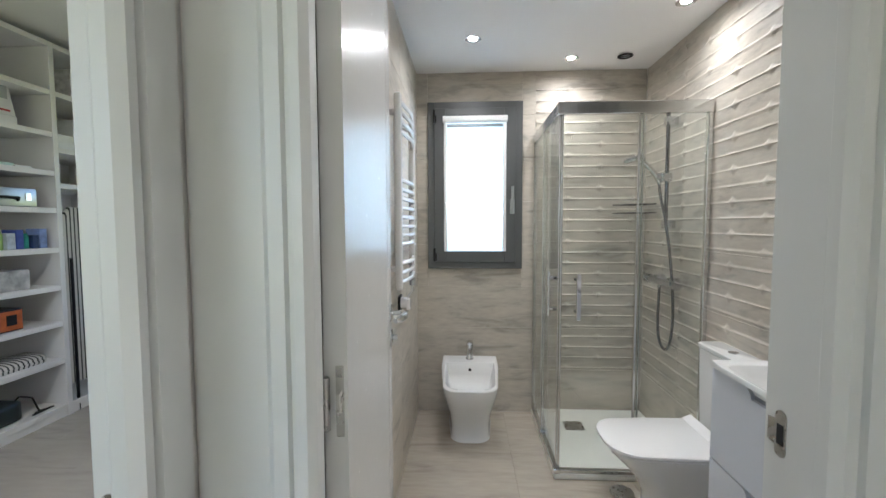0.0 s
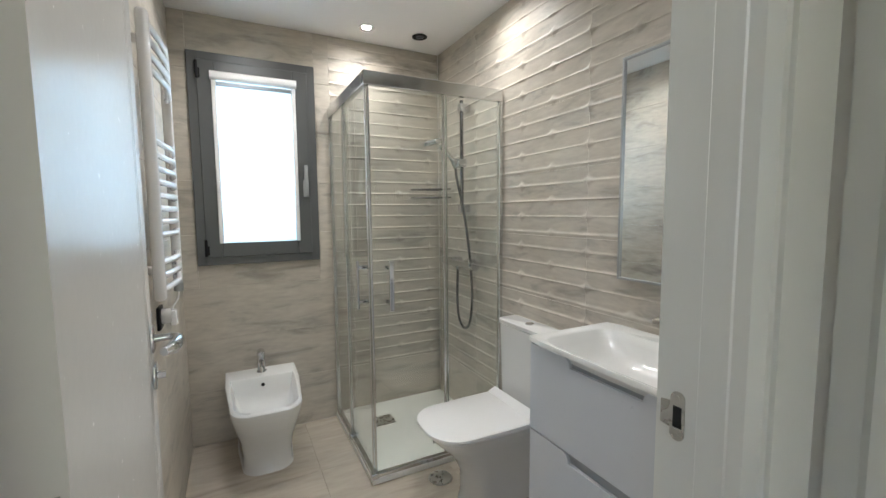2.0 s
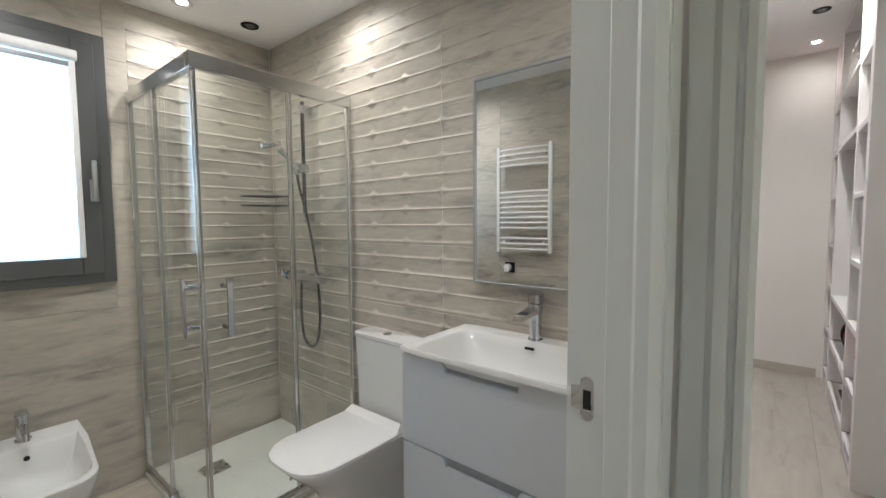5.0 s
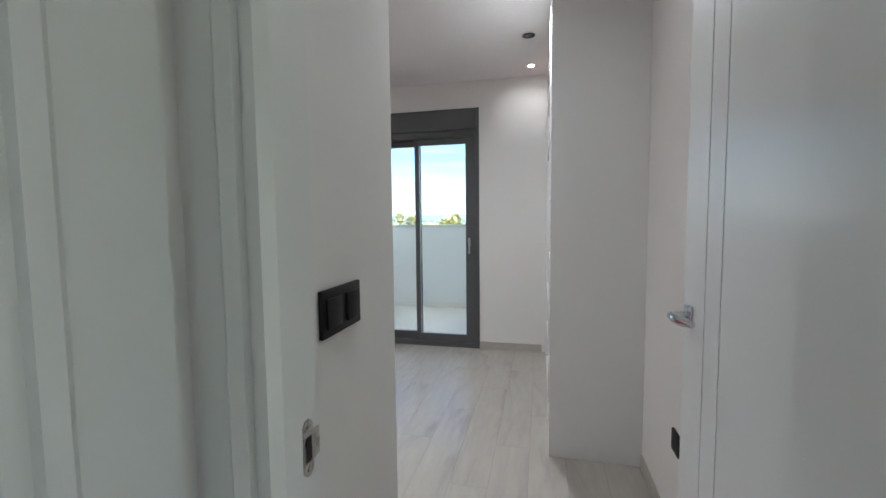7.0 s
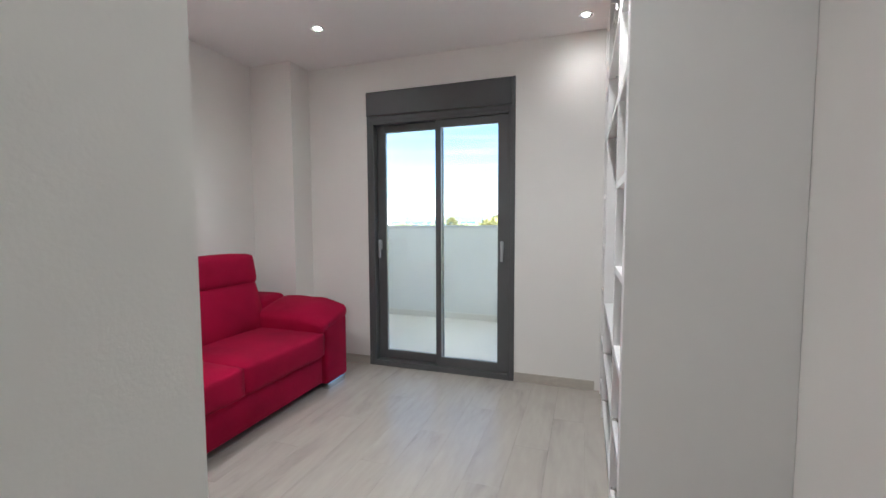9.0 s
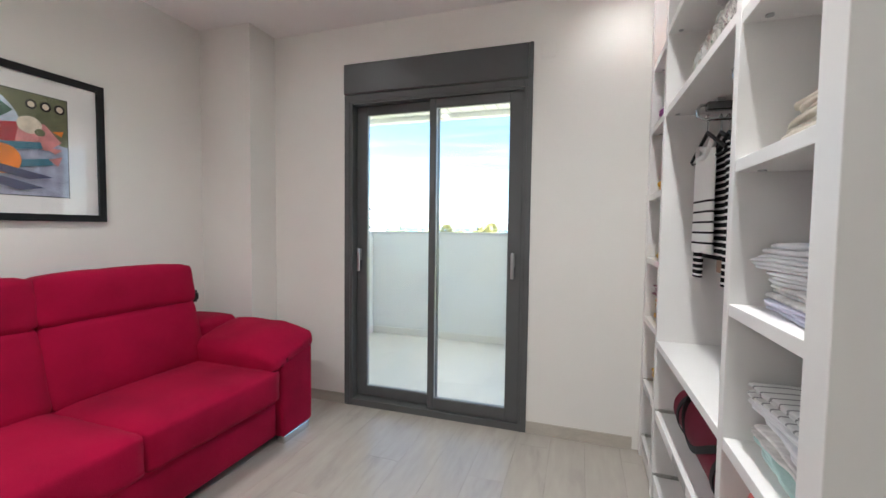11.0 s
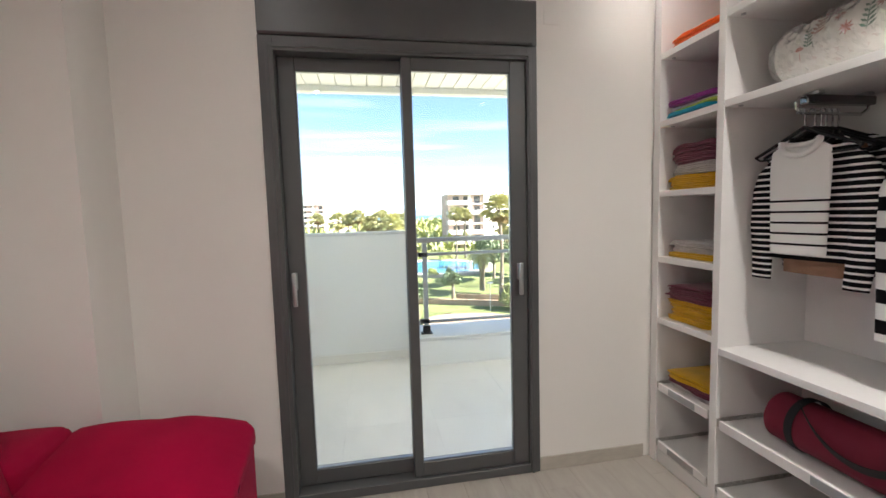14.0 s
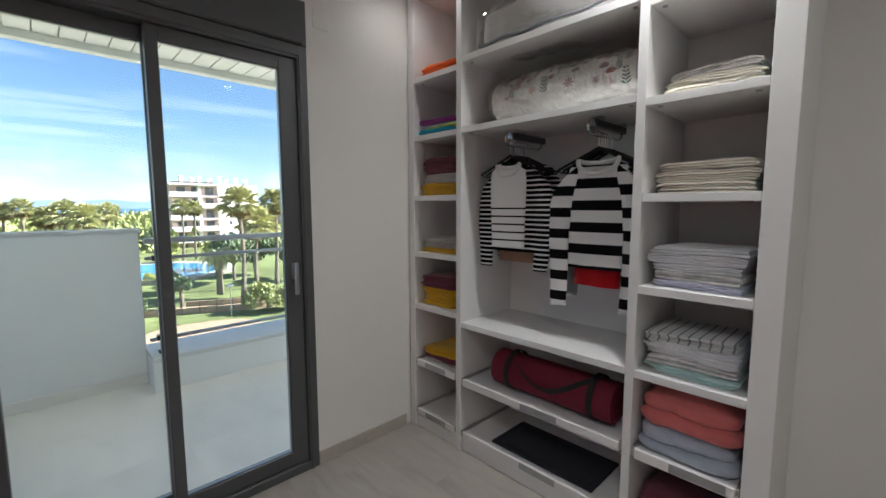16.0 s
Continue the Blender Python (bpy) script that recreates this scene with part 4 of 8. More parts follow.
disc(bm, (0.008, 2.905 - 0.146, 0.352), 0.010, 0.008, 16, "y")
part("overflow_hole", bm, BLACK, bid)
bm = bm_new()
disc(bm, (0.008, 2.840, 0.402), 0.027, 0.006, 24)
tube(bm, [(0.008, 2.840, 0.405), (0.008, 2.840, 0.470), (0.008, 2.838, 0.512)], [0.0215, 0.0205, 0.022], 20)
tube(bm, [(0.008, 2.835, 0.462), (0.008, 2.795, 0.466), (0.008, 2.745, 0.452)], [0.0135, 0.0125, 0.0125], 14)
tube(bm, [(0.008, 2.740, 0.462), (0.008, 2.735, 0.432)], 0.012, 14)
box(bm, -0.011, 2.790, 0.513, 0.027, 2.860, 0.527, 0.004, 2)
box(bm, 0.001, 2.765, 0.530, 0.015, 2.835, 0.537, 0.002)
part("mixer_tap", bm, CHROME, bid, "chrome mixer tap")

# toilet: it backs on the east wall
wc = thing("toilet", (0.9, 1.835, 0.0), "white ceramic toilet with closed soft-edged lid and a square cistern", "toilet")
WY, WX = 1.835, 1.188


def wc_ring(z, front, half, corner, back=0.0, taper=0.9):
    return [(WX - back - u, WY + v, z) for u, v in pan_ring(0, front - back, half, z, corner, taper=taper)]


bm = bm_new()
prof = [(0.0, 0.43, 0.108, 0.09), (0.05, 0.42, 0.102, 0.09), (0.15, 0.425, 0.103, 0.09), (0.22, 0.46, 0.115, 0.10), (0.29, 0.525, 0.140, 0.115), (0.335, 0.570, 0.160, 0.125), (0.358, 0.585, 0.166, 0.13), (0.365, 0.585, 0.166, 0.13)]
loft(bm, [wc_ring(z, f, h, c) for z, f, h, c in prof])
part("bowl", bm, CERAMIC, wc, smooth=50)
bm = bm_new()
loft(bm, [wc_ring(0.366, 0.590, 0.166, 0.126, 0.155, 0.96), wc_ring(0.369, 0.597, 0.171, 0.130, 0.150, 0.96), wc_ring(0.375, 0.597, 0.171, 0.130, 0.150, 0.96), wc_ring(0.378, 0.592, 0.166, 0.126, 0.155, 0.96)])
part("seat", bm, SEATW, wc, "white toilet seat", smooth=40)
bm = bm_new()
loft(bm, [wc_ring(0.384, 0.606, 0.176, 0.132, 0.150, 0.96), wc_ring(0.386, 0.613, 0.181, 0.137, 0.145, 0.96), wc_ring(0.395, 0.612, 0.180, 0.137, 0.145, 0.96), wc_ring(0.400, 0.600, 0.170, 0.130, 0.155, 0.96)])
loft(bm, [[(1.012, WY - 0.178, 0.386), (1.052, WY - 0.168, 0.386), (1.052, WY + 0.168, 0.386), (1.012, WY + 0.178, 0.386)],
          [(1.014, WY - 0.176, 0.400), (1.048, WY - 0.164, 0.424), (1.048, WY + 0.164, 0.424), (1.014, WY + 0.176, 0.400)]])
part("lid", bm, SEATW, wc, "white slim lid, closed", smooth=40)
bm = bm_new()
prof = [(0.360, 0.100, 0.165, 0.018), (0.45, 0.104, 0.170, 0.020), (0.742, 0.110, 0.178, 0.022), (0.748, 0.110, 0.178, 0.022)]
loft(bm, [rounded_ring(WX - d / 2, WY, z, d / 2, w, r, 4) for z, d, w, r in prof])
part("cistern", bm, CERAMIC, wc, smooth=50)
bm = bm_new()
prof = [(0.750, 0.110, 0.181, 0.022), (0.753, 0.114, 0.184, 0.024), (0.768, 0.114, 0.184, 0.024), (0.772, 0.108, 0.179, 0.020)]
loft(bm, [rounded_ring(WX - d / 2, WY, z, d / 2, w, r, 4) for z, d, w, r in prof])
part("cistern_lid", bm, CERAMIC, wc, smooth=50)
bm = bm_new()
disc(bm, (WX - 0.055, WY, 0.771), 0.021, 0.005, 24)
box(bm, WX - 0.073, WY - 0.001, 0.7761, WX - 0.037, WY + 0.001, 0.7766)
part("flush_button", bm, CHROME, wc, "round chrome flush button")
bm = bm_new()
disc(bm, (0.640, WY + 0.035, 0.300), 0.006, 0.004, 12, "x")
part("fixing_cap", bm, CHROME, wc)

# floor drain cover in front of the toilet
bm = bm_new()
prof = [(0.058, 0.0), (0.056, 0.006), (0.040, 0.010), (0.012, 0.011)]
loft(bm, [[(0.752 + r * math.cos(a), 2.035 + r * math.sin(a), h + 0.001) for a in [2 * math.pi * k / 28 for k in range(28)]] for r, h in prof])
disc(bm, (0.752, 2.035, 0.0118), 0.006, 0.002, 12)
whole("floor_drain_cover", bm, SATIN, "round steel drain cover on the bathroom floor", "drain cover")

# vanity unit
van = thing("vanity_unit", (0.99, 1.095, 0.27), "pale grey lacquered two-drawer vanity unit hung on the wall", "vanity unit")
VX0, VX1, VY0, VY1 = 0.800, 1.186, 0.778, 1.410
bm = bm_new()
box(bm, VX0 + 0.018, VY0, 0.27, VX1, VY0 + 0.016, 0.858, 0.001)
box(bm, VX0 + 0.018, VY1 - 0.016, 0.27, VX1, VY1, 0.858, 0.001)
box(bm, VX0 + 0.030, VY0 + 0.016, 0.27, VX1, VY1 - 0.016, 0.286)
box(bm, VX0 + 0.024, VY0 + 0.016, 0.285, VX0 + 0.034, VY1 - 0.016, 0.850)
part("carcass", bm, VANITY, van)


def drawer_front(z0, z1):
    """A front with a long finger recess let into its top edge."""
    bm = bm_new()
    ya, yb, d = 0.940, 1.252, 0.030
    out = [(VY0, z0), (VY1, z0), (VY1, z1), (yb, z1)]
    for k in range(1, 6):
        a = radians(90 * k / 5)
        out.append((yb - 0.004 - 0.024 * math.sin(a), z1 - d * (1 - math.cos(a)) if k < 5 else z1 - d))
    for k in range(5):
        a = radians(90 - 90 * k / 5)
        out.append((ya + 0.004 + 0.024 * math.sin(a), z1 - d * (1 - math.cos(a)) if k else z1 - d))
    out += [(ya, z1), (VY0, z1)]
    loft(bm, [[(VX0, y, z) for y, z in out], [(VX0 + 0.018, y, z) for y, z in out]])
    f = part("drawer_front", bm, VANITY, van, smooth=25)
    bm = bm_new()
    box(bm, VX0 + 0.012, ya + 0.002, z1 - d - 0.004, VX0 + 0.0165, yb - 0.002, z1 - 0.002)
    part("finger_recess", bm, SLOT, f, "grey finger recess")


drawer_front(0.272, 0.545)
drawer_front(0.551, 0.852)

basin = thing("washbasin", (0.99, 1.095, 0.86), "glossy white moulded washbasin top with an oval bowl on the vanity", "washbasin")
bm = bm_new()
BXC, BYC = 0.956, 1.090
KN = 48
oring = []
X0, X1, Y0, Y1 = 0.786, 1.188, 0.768, 1.418
for i in range(KN):
    a = 2 * math.pi * i / KN
    c, s = math.cos(a), math.sin(a)
    k = 1 / max(abs(c) / ((X1 - X0) / 2), abs(s) / ((Y1 - Y0) / 2))
    oring.append(((X0 + X1) / 2 + k * c, (Y0 + Y1) / 2 + k * s))
rings = [[(x, y, 0.860) for x, y in oring], [(x, y, 0.873) for x, y in oring], [((x - 0.99) * 0.992 + 0.99, (y - 1.09) * 0.995 + 1.09, 0.876) for x, y in oring]]
for hx, hy, z, n in ((0.160, 0.284, 0.8758, 8.0), (0.156, 0.279, 0.872, 7.5), (0.148, 0.262, 0.846, 6.0), (0.134, 0.222, 0.800, 4.5), (0.100, 0.165, 0.772, 3.5), (0.040, 0.070, 0.766, 2.5), (0.012, 0.014, 0.765, 2)):
    rings.append(egg(BXC, BYC, z, hx, hy, n, n, KN))
shell = loft(bm, rings, caps=False)
bm.faces.new(shell[-1])
part("basin_top", bm, SOLID, basin, smooth=40)
bm = bm_new()
soft_block(bm, BXC + 0.144, BYC - 0.018, 0.846, BXC + 0.156, BYC + 0.018, 0.855, 0.003, 2)
part("overflow_slot", bm, BLACK, basin, "dark overflow slot")
bm = bm_new()
disc(bm, (BXC, BYC, 0.7655), 0.028, 0.004, 20)
part("drain", bm, CHROME, basin)

tap = thing("basin_mixer", (1.140, 1.085, 0.876), "polished chrome single-lever basin mixer standing on the washbasin", "tap")
bm = bm_new()
disc(bm, (1.140, 1.085, 0.8762), 0.027, 0.004, 24)
loft(bm, [rounded_ring(1.140, 1.085, z, a, b, 0.012, 3) for z, a, b in ((0.879, 0.0205, 0.0195), (0.94, 0.0215, 0.0195), (0.995, 0.0245, 0.021), (1.006, 0.0245, 0.021))])
part("body", bm, CHROME, tap)
bm = bm_new()
loft(bm, [[(x, 1.085 + s * w, z + t * h) for s, t in ((-1, -1), (1, -1), (1, 1), (-1, 1))] for x, w, z, h in ((1.128, 0.018, 0.982, 0.012), (1.08, 0.0185, 0.980, 0.009), (1.010, 0.018, 0.972, 0.006))])
part("spout", bm, CHROME, tap)
bm = bm_new()
loft(bm, [rounded_ring(1.142, 1.085, z, 0.0245, 0.022, 0.011, 3) for z in (1.009, 1.040)])
loft(bm, [[(x, 1.085 + s * w, z + t * 0.0035) for s, t in ((-1, -1), (1, -1), (1, 1), (-1, 1))] for x, w, z in ((1.125, 0.017, 1.040), (1.09, 0.014, 1.046), (1.055, 0.011, 1.051))])
part("lever", bm, CHROME, tap)

# mirror
mir = thing("mirror", (1.178, 1.045, 1.053), "rectangular wall mirror in a thin polished metal frame above the washbasin", "mirror")
MY0, MY1, MZ0, MZ1 = 0.725, 1.366, 1.053, 1.842
bm = bm_new()
box(bm, 1.168, MY0 + 0.006, MZ0 + 0.006, 1.173, MY1 - 0.006, MZ1 - 0.006)
part("glass", bm, MIRROR, mir, "clear silvered glass", smooth=None)
bm = bm_new()
for b in ((1.160, MY0, MZ0, 1.184, MY0 + 0.008, MZ1), (1.160, MY1 - 0.008, MZ0, 1.184, MY1, MZ1), (1.160, MY0 + 0.008, MZ0, 1.184, MY1 - 0.008, MZ0 + 0.008), (1.160, MY0 + 0.008, MZ1 - 0.008, 1.184, MY1 - 0.008, MZ1)):
    box(bm, *b, 0.001)
part("frame", bm, GREYALU, mir, "thin grey metal frame")

# shower tray
tray = thing("shower_tray", (0.82, 2.53, 0.0), "cream-white slim stone-resin shower tray with a steel drain", "shower tray")
TX0, TX1, TY0, TY1 = 0.440, 1.188, 2.130, 2.908
bm = bm_new()
box(bm, TX0, TY0, 0.001, TX1, TY1, 0.030, 0.004, 2)
part("tray", bm, TRAYM, tray)
bm = bm_new()
box(bm, 0.612, 2.600, 0.0302, 0.735, 2.715, 0.0335, 0.001)
dr = part("drain_cover", bm, SATIN, tray, "square brushed steel drain cover")
bm = bm_new()
box(bm, 0.655, 2.640, 0.0336, 0.692, 2.675, 0.0345, 0.001)
part("drain_plate", bm, SATIN, dr)

# shower enclosure
enc = thing("shower_enclosure", (0.455, 2.145, 0.030), "corner-entry clear glass shower enclosure with polished aluminium profiles", "shower enclosure")
EX, EY, EZ0, EZ1 = 0.455, 2.145, 0.032, 1.932
for b in ((EX - 0.016, EY - 0.016, 1.872, TX1 - 0.002, EY + 0.016, EZ1), (EX - 0.016, EY + 0.018, 1.872, EX + 0.016, TY1, EZ1)):
    bm = bm_new()
    box(bm, *b, 0.003)
    part("top_rail", bm, POLISHED, enc, "polished aluminium top rail")
for b in ((EX - 0.014, EY - 0.014, 0.031, TX1 - 0.002, EY + 0.014, 0.052), (EX - 0.014, EY + 0.016, 0.031, EX + 0.014, TY1, 0.052)):
    bm = bm_new()
    box(bm, *b, 0.003)
    part("bottom_rail", bm, POLISHED, enc)
for b in ((TX1 - 0.026, EY - 0.012, 0.052, TX1 - 0.001, EY + 0.012, 1.872), (EX - 0.012, TY1 - 0.026, 0.052, EX + 0.012, TY1 - 0.001, 1.872)):
    bm = bm_new()
    box(bm, *b, 0.003)
    part("wall_profile", bm, POLISHED, enc)
FIX, FIY = 0.835, 2.548
for nm, b in (("fixed_panel", (FIX, EY - 0.011, 0.052, TX1 - 0.024, EY - 0.006, 1.872)), ("fixed_panel", (EX - 0.011, FIY, 0.052, EX - 0.006, TY1 - 0.024, 1.872)),
              ("sliding_panel", (EX + 0.012, EY + 0.006, 0.056, FIX + 0.03, EY + 0.011, 1.870)), ("sliding_panel", (EX + 0.006, EY + 0.014, 0.056, EX + 0.011, FIY + 0.03, 1.870))):
    bm = bm_new()
    box(bm, *b)
    g = part(nm, bm, SHOWERGLASS, enc, "clear safety glass", smooth=None)
    g.visible_shadow = False
for b in ((FIX - 0.006, EY - 0.014, 0.052, FIX + 0.006, EY - 0.003, 1.872), (EX - 0.014, FIY - 0.006, 0.052, EX - 0.003, FIY + 0.006, 1.872),
          (EX + 0.004, EY + 0.003, 0.054, EX + 0.015, EY + 0.014, 1.872), (EX - 0.003, EY + 0.016, 0.054, EX + 0.004, EY + 0.026, 1.872), (FIX + 0.022, EY + 0.004, 0.054, FIX + 0.030, EY + 0.013, 1.870), (EX + 0.004, FIY + 0.022, 0.054, EX + 0.013, FIY + 0.030, 1.870)):
    bm = bm_new()
    box(bm, *b, 0.002)
    part("edge_profile", bm, POLISHED, enc)
for b in ((EX - 0.020, EY - 0.020, 0.030, EX + 0.018, EY + 0.018, 0.058), (EX - 0.022, FIY - 0.022, 0.030, EX + 0.016, FIY + 0.018, 0.060)):
    bm = bm_new()
    soft_block(bm, *b, 0.006, 2)
    part("corner_block", bm, CHROME, enc)
for along in ("x", "y"):
    bm = bm_new()
    for z in (0.880, 1.045):
        if along == "x":
            disc(bm, (0.545, EY + 0.006, z), 0.010, -0.042, 14, "y")
            disc(bm, (0.545, EY + 0.011, z), 0.010, 0.014, 14, "y")
        else:
            disc(bm, (EX + 0.006, 2.222, z), 0.010, -0.042, 14, "x")
            disc(bm, (EX + 0.011, 2.222, z), 0.010, 0.014, 14, "x")
    if along == "x":
        box(bm, 0.534, EY - 0.045, 0.845, 0.556, EY - 0.033, 1.080, 0.002)
    else:
        box(bm, EX - 0.045, 2.211, 0.845, EX - 0.033, 2.233, 1.080, 0.002)
    part("handle", bm, CHROME, enc, "square chrome bar handle")

# shower set
shw = thing("shower_set", (1.155, 2.53, 0.98), "chrome thermostatic shower set with slide rail, hose and hand shower", "shower")
bm = bm_new()
tube(bm, [(1.140, 2.495, 1.300), (1.140, 2.495, 1.960)], 0.0110, 14)
part("slide_rail", bm, DARKCHROME, shw)
for z in (1.325, 1.915):
    bm = bm_new()
    box(bm, 1.122, 2.473, z - 0.024, 1.187, 2.517, z + 0.024, 0.004, 2)
    part("wall_bracket", bm, CHROME, shw, "square chrome wall bracket")
bm = bm_new()
soft_block(bm, 1.100, 2.472, 1.570, 1.162, 2.520, 1.620, 0.008, 2)
tube(bm, [(1.115, 2.495, 1.595), (1.080, 2.495, 1.605)], 0.019, 14)
part("slider", bm, CHROME, shw)
bm = bm_new()
tube(bm, [(1.098, 2.495, 1.560), (1.080, 2.496, 1.605), (1.040, 2.505, 1.655), (1.005, 2.515, 1.690)], [0.012, 0.015, 0.015, 0.020], 14)
hd = Matrix.Translation((0.962, 2.525, 1.708)) @ Euler((0, radians(-16), 0)).to_matrix().to_4x4()
prof = [(0.030, 0.016), (0.054, 0.012), (0.061, 0.0), (0.060, -0.011), (0.054, -0.015)]
loft(bm, [[hd @ Vector((r * math.cos(a), r * 0.85 * math.sin(a), h)) for a in [2 * math.pi * k / 28 for k in range(28)]] for r, h in prof])
part("hand_shower", bm, POLISHED, shw, "chrome hand shower")
bm = bm_new()
pts = [(1.098, 2.495, 1.562), (1.100, 2.478, 1.48), (1.112, 2.440, 1.35), (1.124, 2.400, 1.15), (1.130, 2.372, 0.95), (1.132, 2.365, 0.80), (1.132, 2.385, 0.67), (1.132, 2.430, 0.607), (1.132, 2.485, 0.607),
       (1.132, 2.530, 0.66), (1.134, 2.548, 0.78), (1.137, 2.548, 0.90), (1.137, 2.545, 0.962)]
fine = []
for i in range(len(pts) - 1):
    p0, p1, p2, p3 = [Vector(pts[max(0, min(len(pts) - 1, i + k))]) for k in (-1, 0, 1, 2)]
    for q in range(6):
        u = q / 6
        fine.append(0.5 * ((2 * p1) + (p2 - p0) * u + (2 * p0 - 5 * p1 + 4 * p2 - p3) * u * u + (3 * p1 - p0 - 3 * p2 + p3) * u ** 3))
fine.append(Vector(pts[-1]))
tube(bm, fine, 0.0076, 10)
part("hose", bm, DARKCHROME, shw, "flexible metal hose")
bm = bm_new()
tube(bm, [(1.130, 2.375, 0.990), (1.130, 2.655, 0.990)], 0.022, 18)
for y in (2.430, 2.600):
    disc(bm, (1.135, y, 0.990), 0.032, 0.052, 22, "x")
tube(bm, [(1.135, 2.545, 0.972), (1.135, 2.545, 0.950)], 0.012, 12)
part("mixer_bar", bm, CHROME, shw, "chrome thermostatic mixer bar")
for ya, yb in ((2.325, 2.372), (2.658, 2.705)):
    bm = bm_new()
    tube(bm, [(1.130, ya, 0.990), (1.130, yb, 0.990)], 0.027, 16)
    box(bm, 1.096, (ya + yb) / 2 - 0.007, 0.984, 1.106, (ya + yb) / 2 + 0.007, 1.028, 0.003)
    part("knob", bm, CHROME, shw, "chrome control knob")

soap = thing("corner_soap_shelf", (1.10, 2.84, 1.40), "chrome wire corner shelf in the shower", "shower shelf")
for z in (1.400, 1.455):
    bm = bm_new()
    tube(bm, [(0.975, 2.898, z), (1.00, 2.86, z), (1.06, 2.79, z), (1.12, 2.74, z), (1.178, 2.715, z), (1.180, 2.895, z), (0.978, 2.898, z)], 0.0048, 8)
    part("wire_rim", bm, DARKCHROME, soap)
for k in range(7):
    bm = bm_new()
    x = 1.005 + 0.027 * k
    y = 2.905 - (0.045 + 0.024 * k)
    tube(bm, [(x, 2.896, 1.400), (x, y, 1.400)], 0.0025, 6)
    part("wire", bm, CHROME, soap)

# towel radiator
rad = thing("towel_radiator", (-0.31, 1.925, 1.06), "white tubular electric towel radiator on the tiled wall", "radiator")
RYA, RYB = 1.715, 2.145
for y in (RYA, RYB):
    bm = bm_new()
    soft_block(bm, -0.312, y - 0.016, 1.055, -0.280, y + 0.016, 1.865, 0.012, 3)
    part("upright", bm, SEATW, rad)
zs = [1.835, 1.795, 1.755, 1.715] + [1.515 - 0.0385 * k for k in range(8)] + [1.165, 1.125, 1.085]
for z in zs:
    bm = bm_new()
    tube(bm, [(-0.296, RYA, z), (-0.284, RYA + 0.06, z), (-0.270, (RYA + RYB) / 2, z), (-0.284, RYB - 0.06, z), (-0.296, RYB, z)], 0.0095, 10)
    part("bar", bm, SEATW, rad)
for y, z in ((RYA + 0.05, 1.80), (RYB - 0.05, 1.80), (RYA + 0.05, 1.14), (RYB - 0.05, 1.14)):
    bm = bm_new()
    disc(bm, (-0.356, y, z), 0.013, 0.066, 14, "x")
    part("wall_fixing", bm, SEATW, rad)
bm = bm_new()
disc(bm, (-0.296, RYB, 1.015), 0.016, 0.042, 16)
part("heater_cap", bm, GREYALU, rad, "grey heating element cap")
bm = bm_new()
tube(bm, [(-0.296, RYB, 1.016), (-0.300, RYB + 0.012, 0.985), (-0.318, RYB - 0.005, 0.955), (-0.312, RYB - 0.045, 0.925), (-0.300, 2.085, 0.905), (-0.312, 2.075, 0.925)], 0.003, 8)
part("cable", bm, SEATW, rad)
sock = thing("wall_socket", (-0.354, 2.075, 0.93), "square black wall socket with a white plug in it", "socket")
bm = bm_new()
soft_block(bm, -0.357, 2.034, 0.892, -0.346, 2.116, 0.974, 0.003, 2)
part("plate", bm, BLACK, sock)
plg = thing("plug_timer", (-0.33, 2.08, 0.93), "white round plug on the black bathroom socket", "plug")
bm = bm_new()
disc(bm, (-0.346, 2.082, 0.935), 0.028, 0.030, 24, "x")
soft_block(bm, -0.320, 2.062, 0.900, -0.300, 2.102, 0.955, 0.006, 2)
part("body", bm, SEATW, plg)


# ---- bedroom things ----
# switches and sockets
sw = thing("light_switch", (1.041, 0.574, 1.066), "black double light switch on the white wall", "switch")
bm = bm_new()
soft_block(bm, 0.957, 0.568, 1.066, 1.125, 0.578, 1.160, 0.003, 2)
fr = part("cover_frame", bm, BLACK, sw)
for x in (0.999, 1.083):
    bm = bm_new()
    soft_block(bm, x - 0.030, 0.563, 1.083, x + 0.030, 0.568, 1.143, 0.002, 2)
    part("rocker", bm, BLACK, fr)


def socket(name, lo, hi, label):
    t = thing(name, tuple((a + b) / 2 for a, b in zip(lo, hi)), label, "socket")
    bm = bm_new()
    soft_block(bm, *lo, *hi, 0.003, 2)
    part("cover_frame", bm, BLACK, t)
    return t


s = socket("wall_socket", (1.925, -0.345, 0.384), (2.010, -0.334, 0.468), "square black wall socket near the skirting")
bm = bm_new()
disc(bm, (1.967, -0.3342, 0.426), 0.020, 0.0012, 20, "y")
part("insert", bm, MATTBLACK, s)
s = socket("wall_socket", (3.93, 3.039, 0.715), (4.015, 3.050, 0.80), "square black wall socket beside the sofa back")
bm = bm_new()
soft_block(bm, 3.945, 3.005, 0.735, 3.998, 3.038, 0.785, 0.006, 2)
whole("plug", bm, BLACK, "black plug in the socket beside the sofa", "plug")
bm = bm_new()
box(bm, 4.326, 0.632, 2.265, 4.3295, 0.718, 2.350, 0.001)
whole("cover_plate", bm, PAINT, "square blank cover plate painted like the wall", "cover plate")

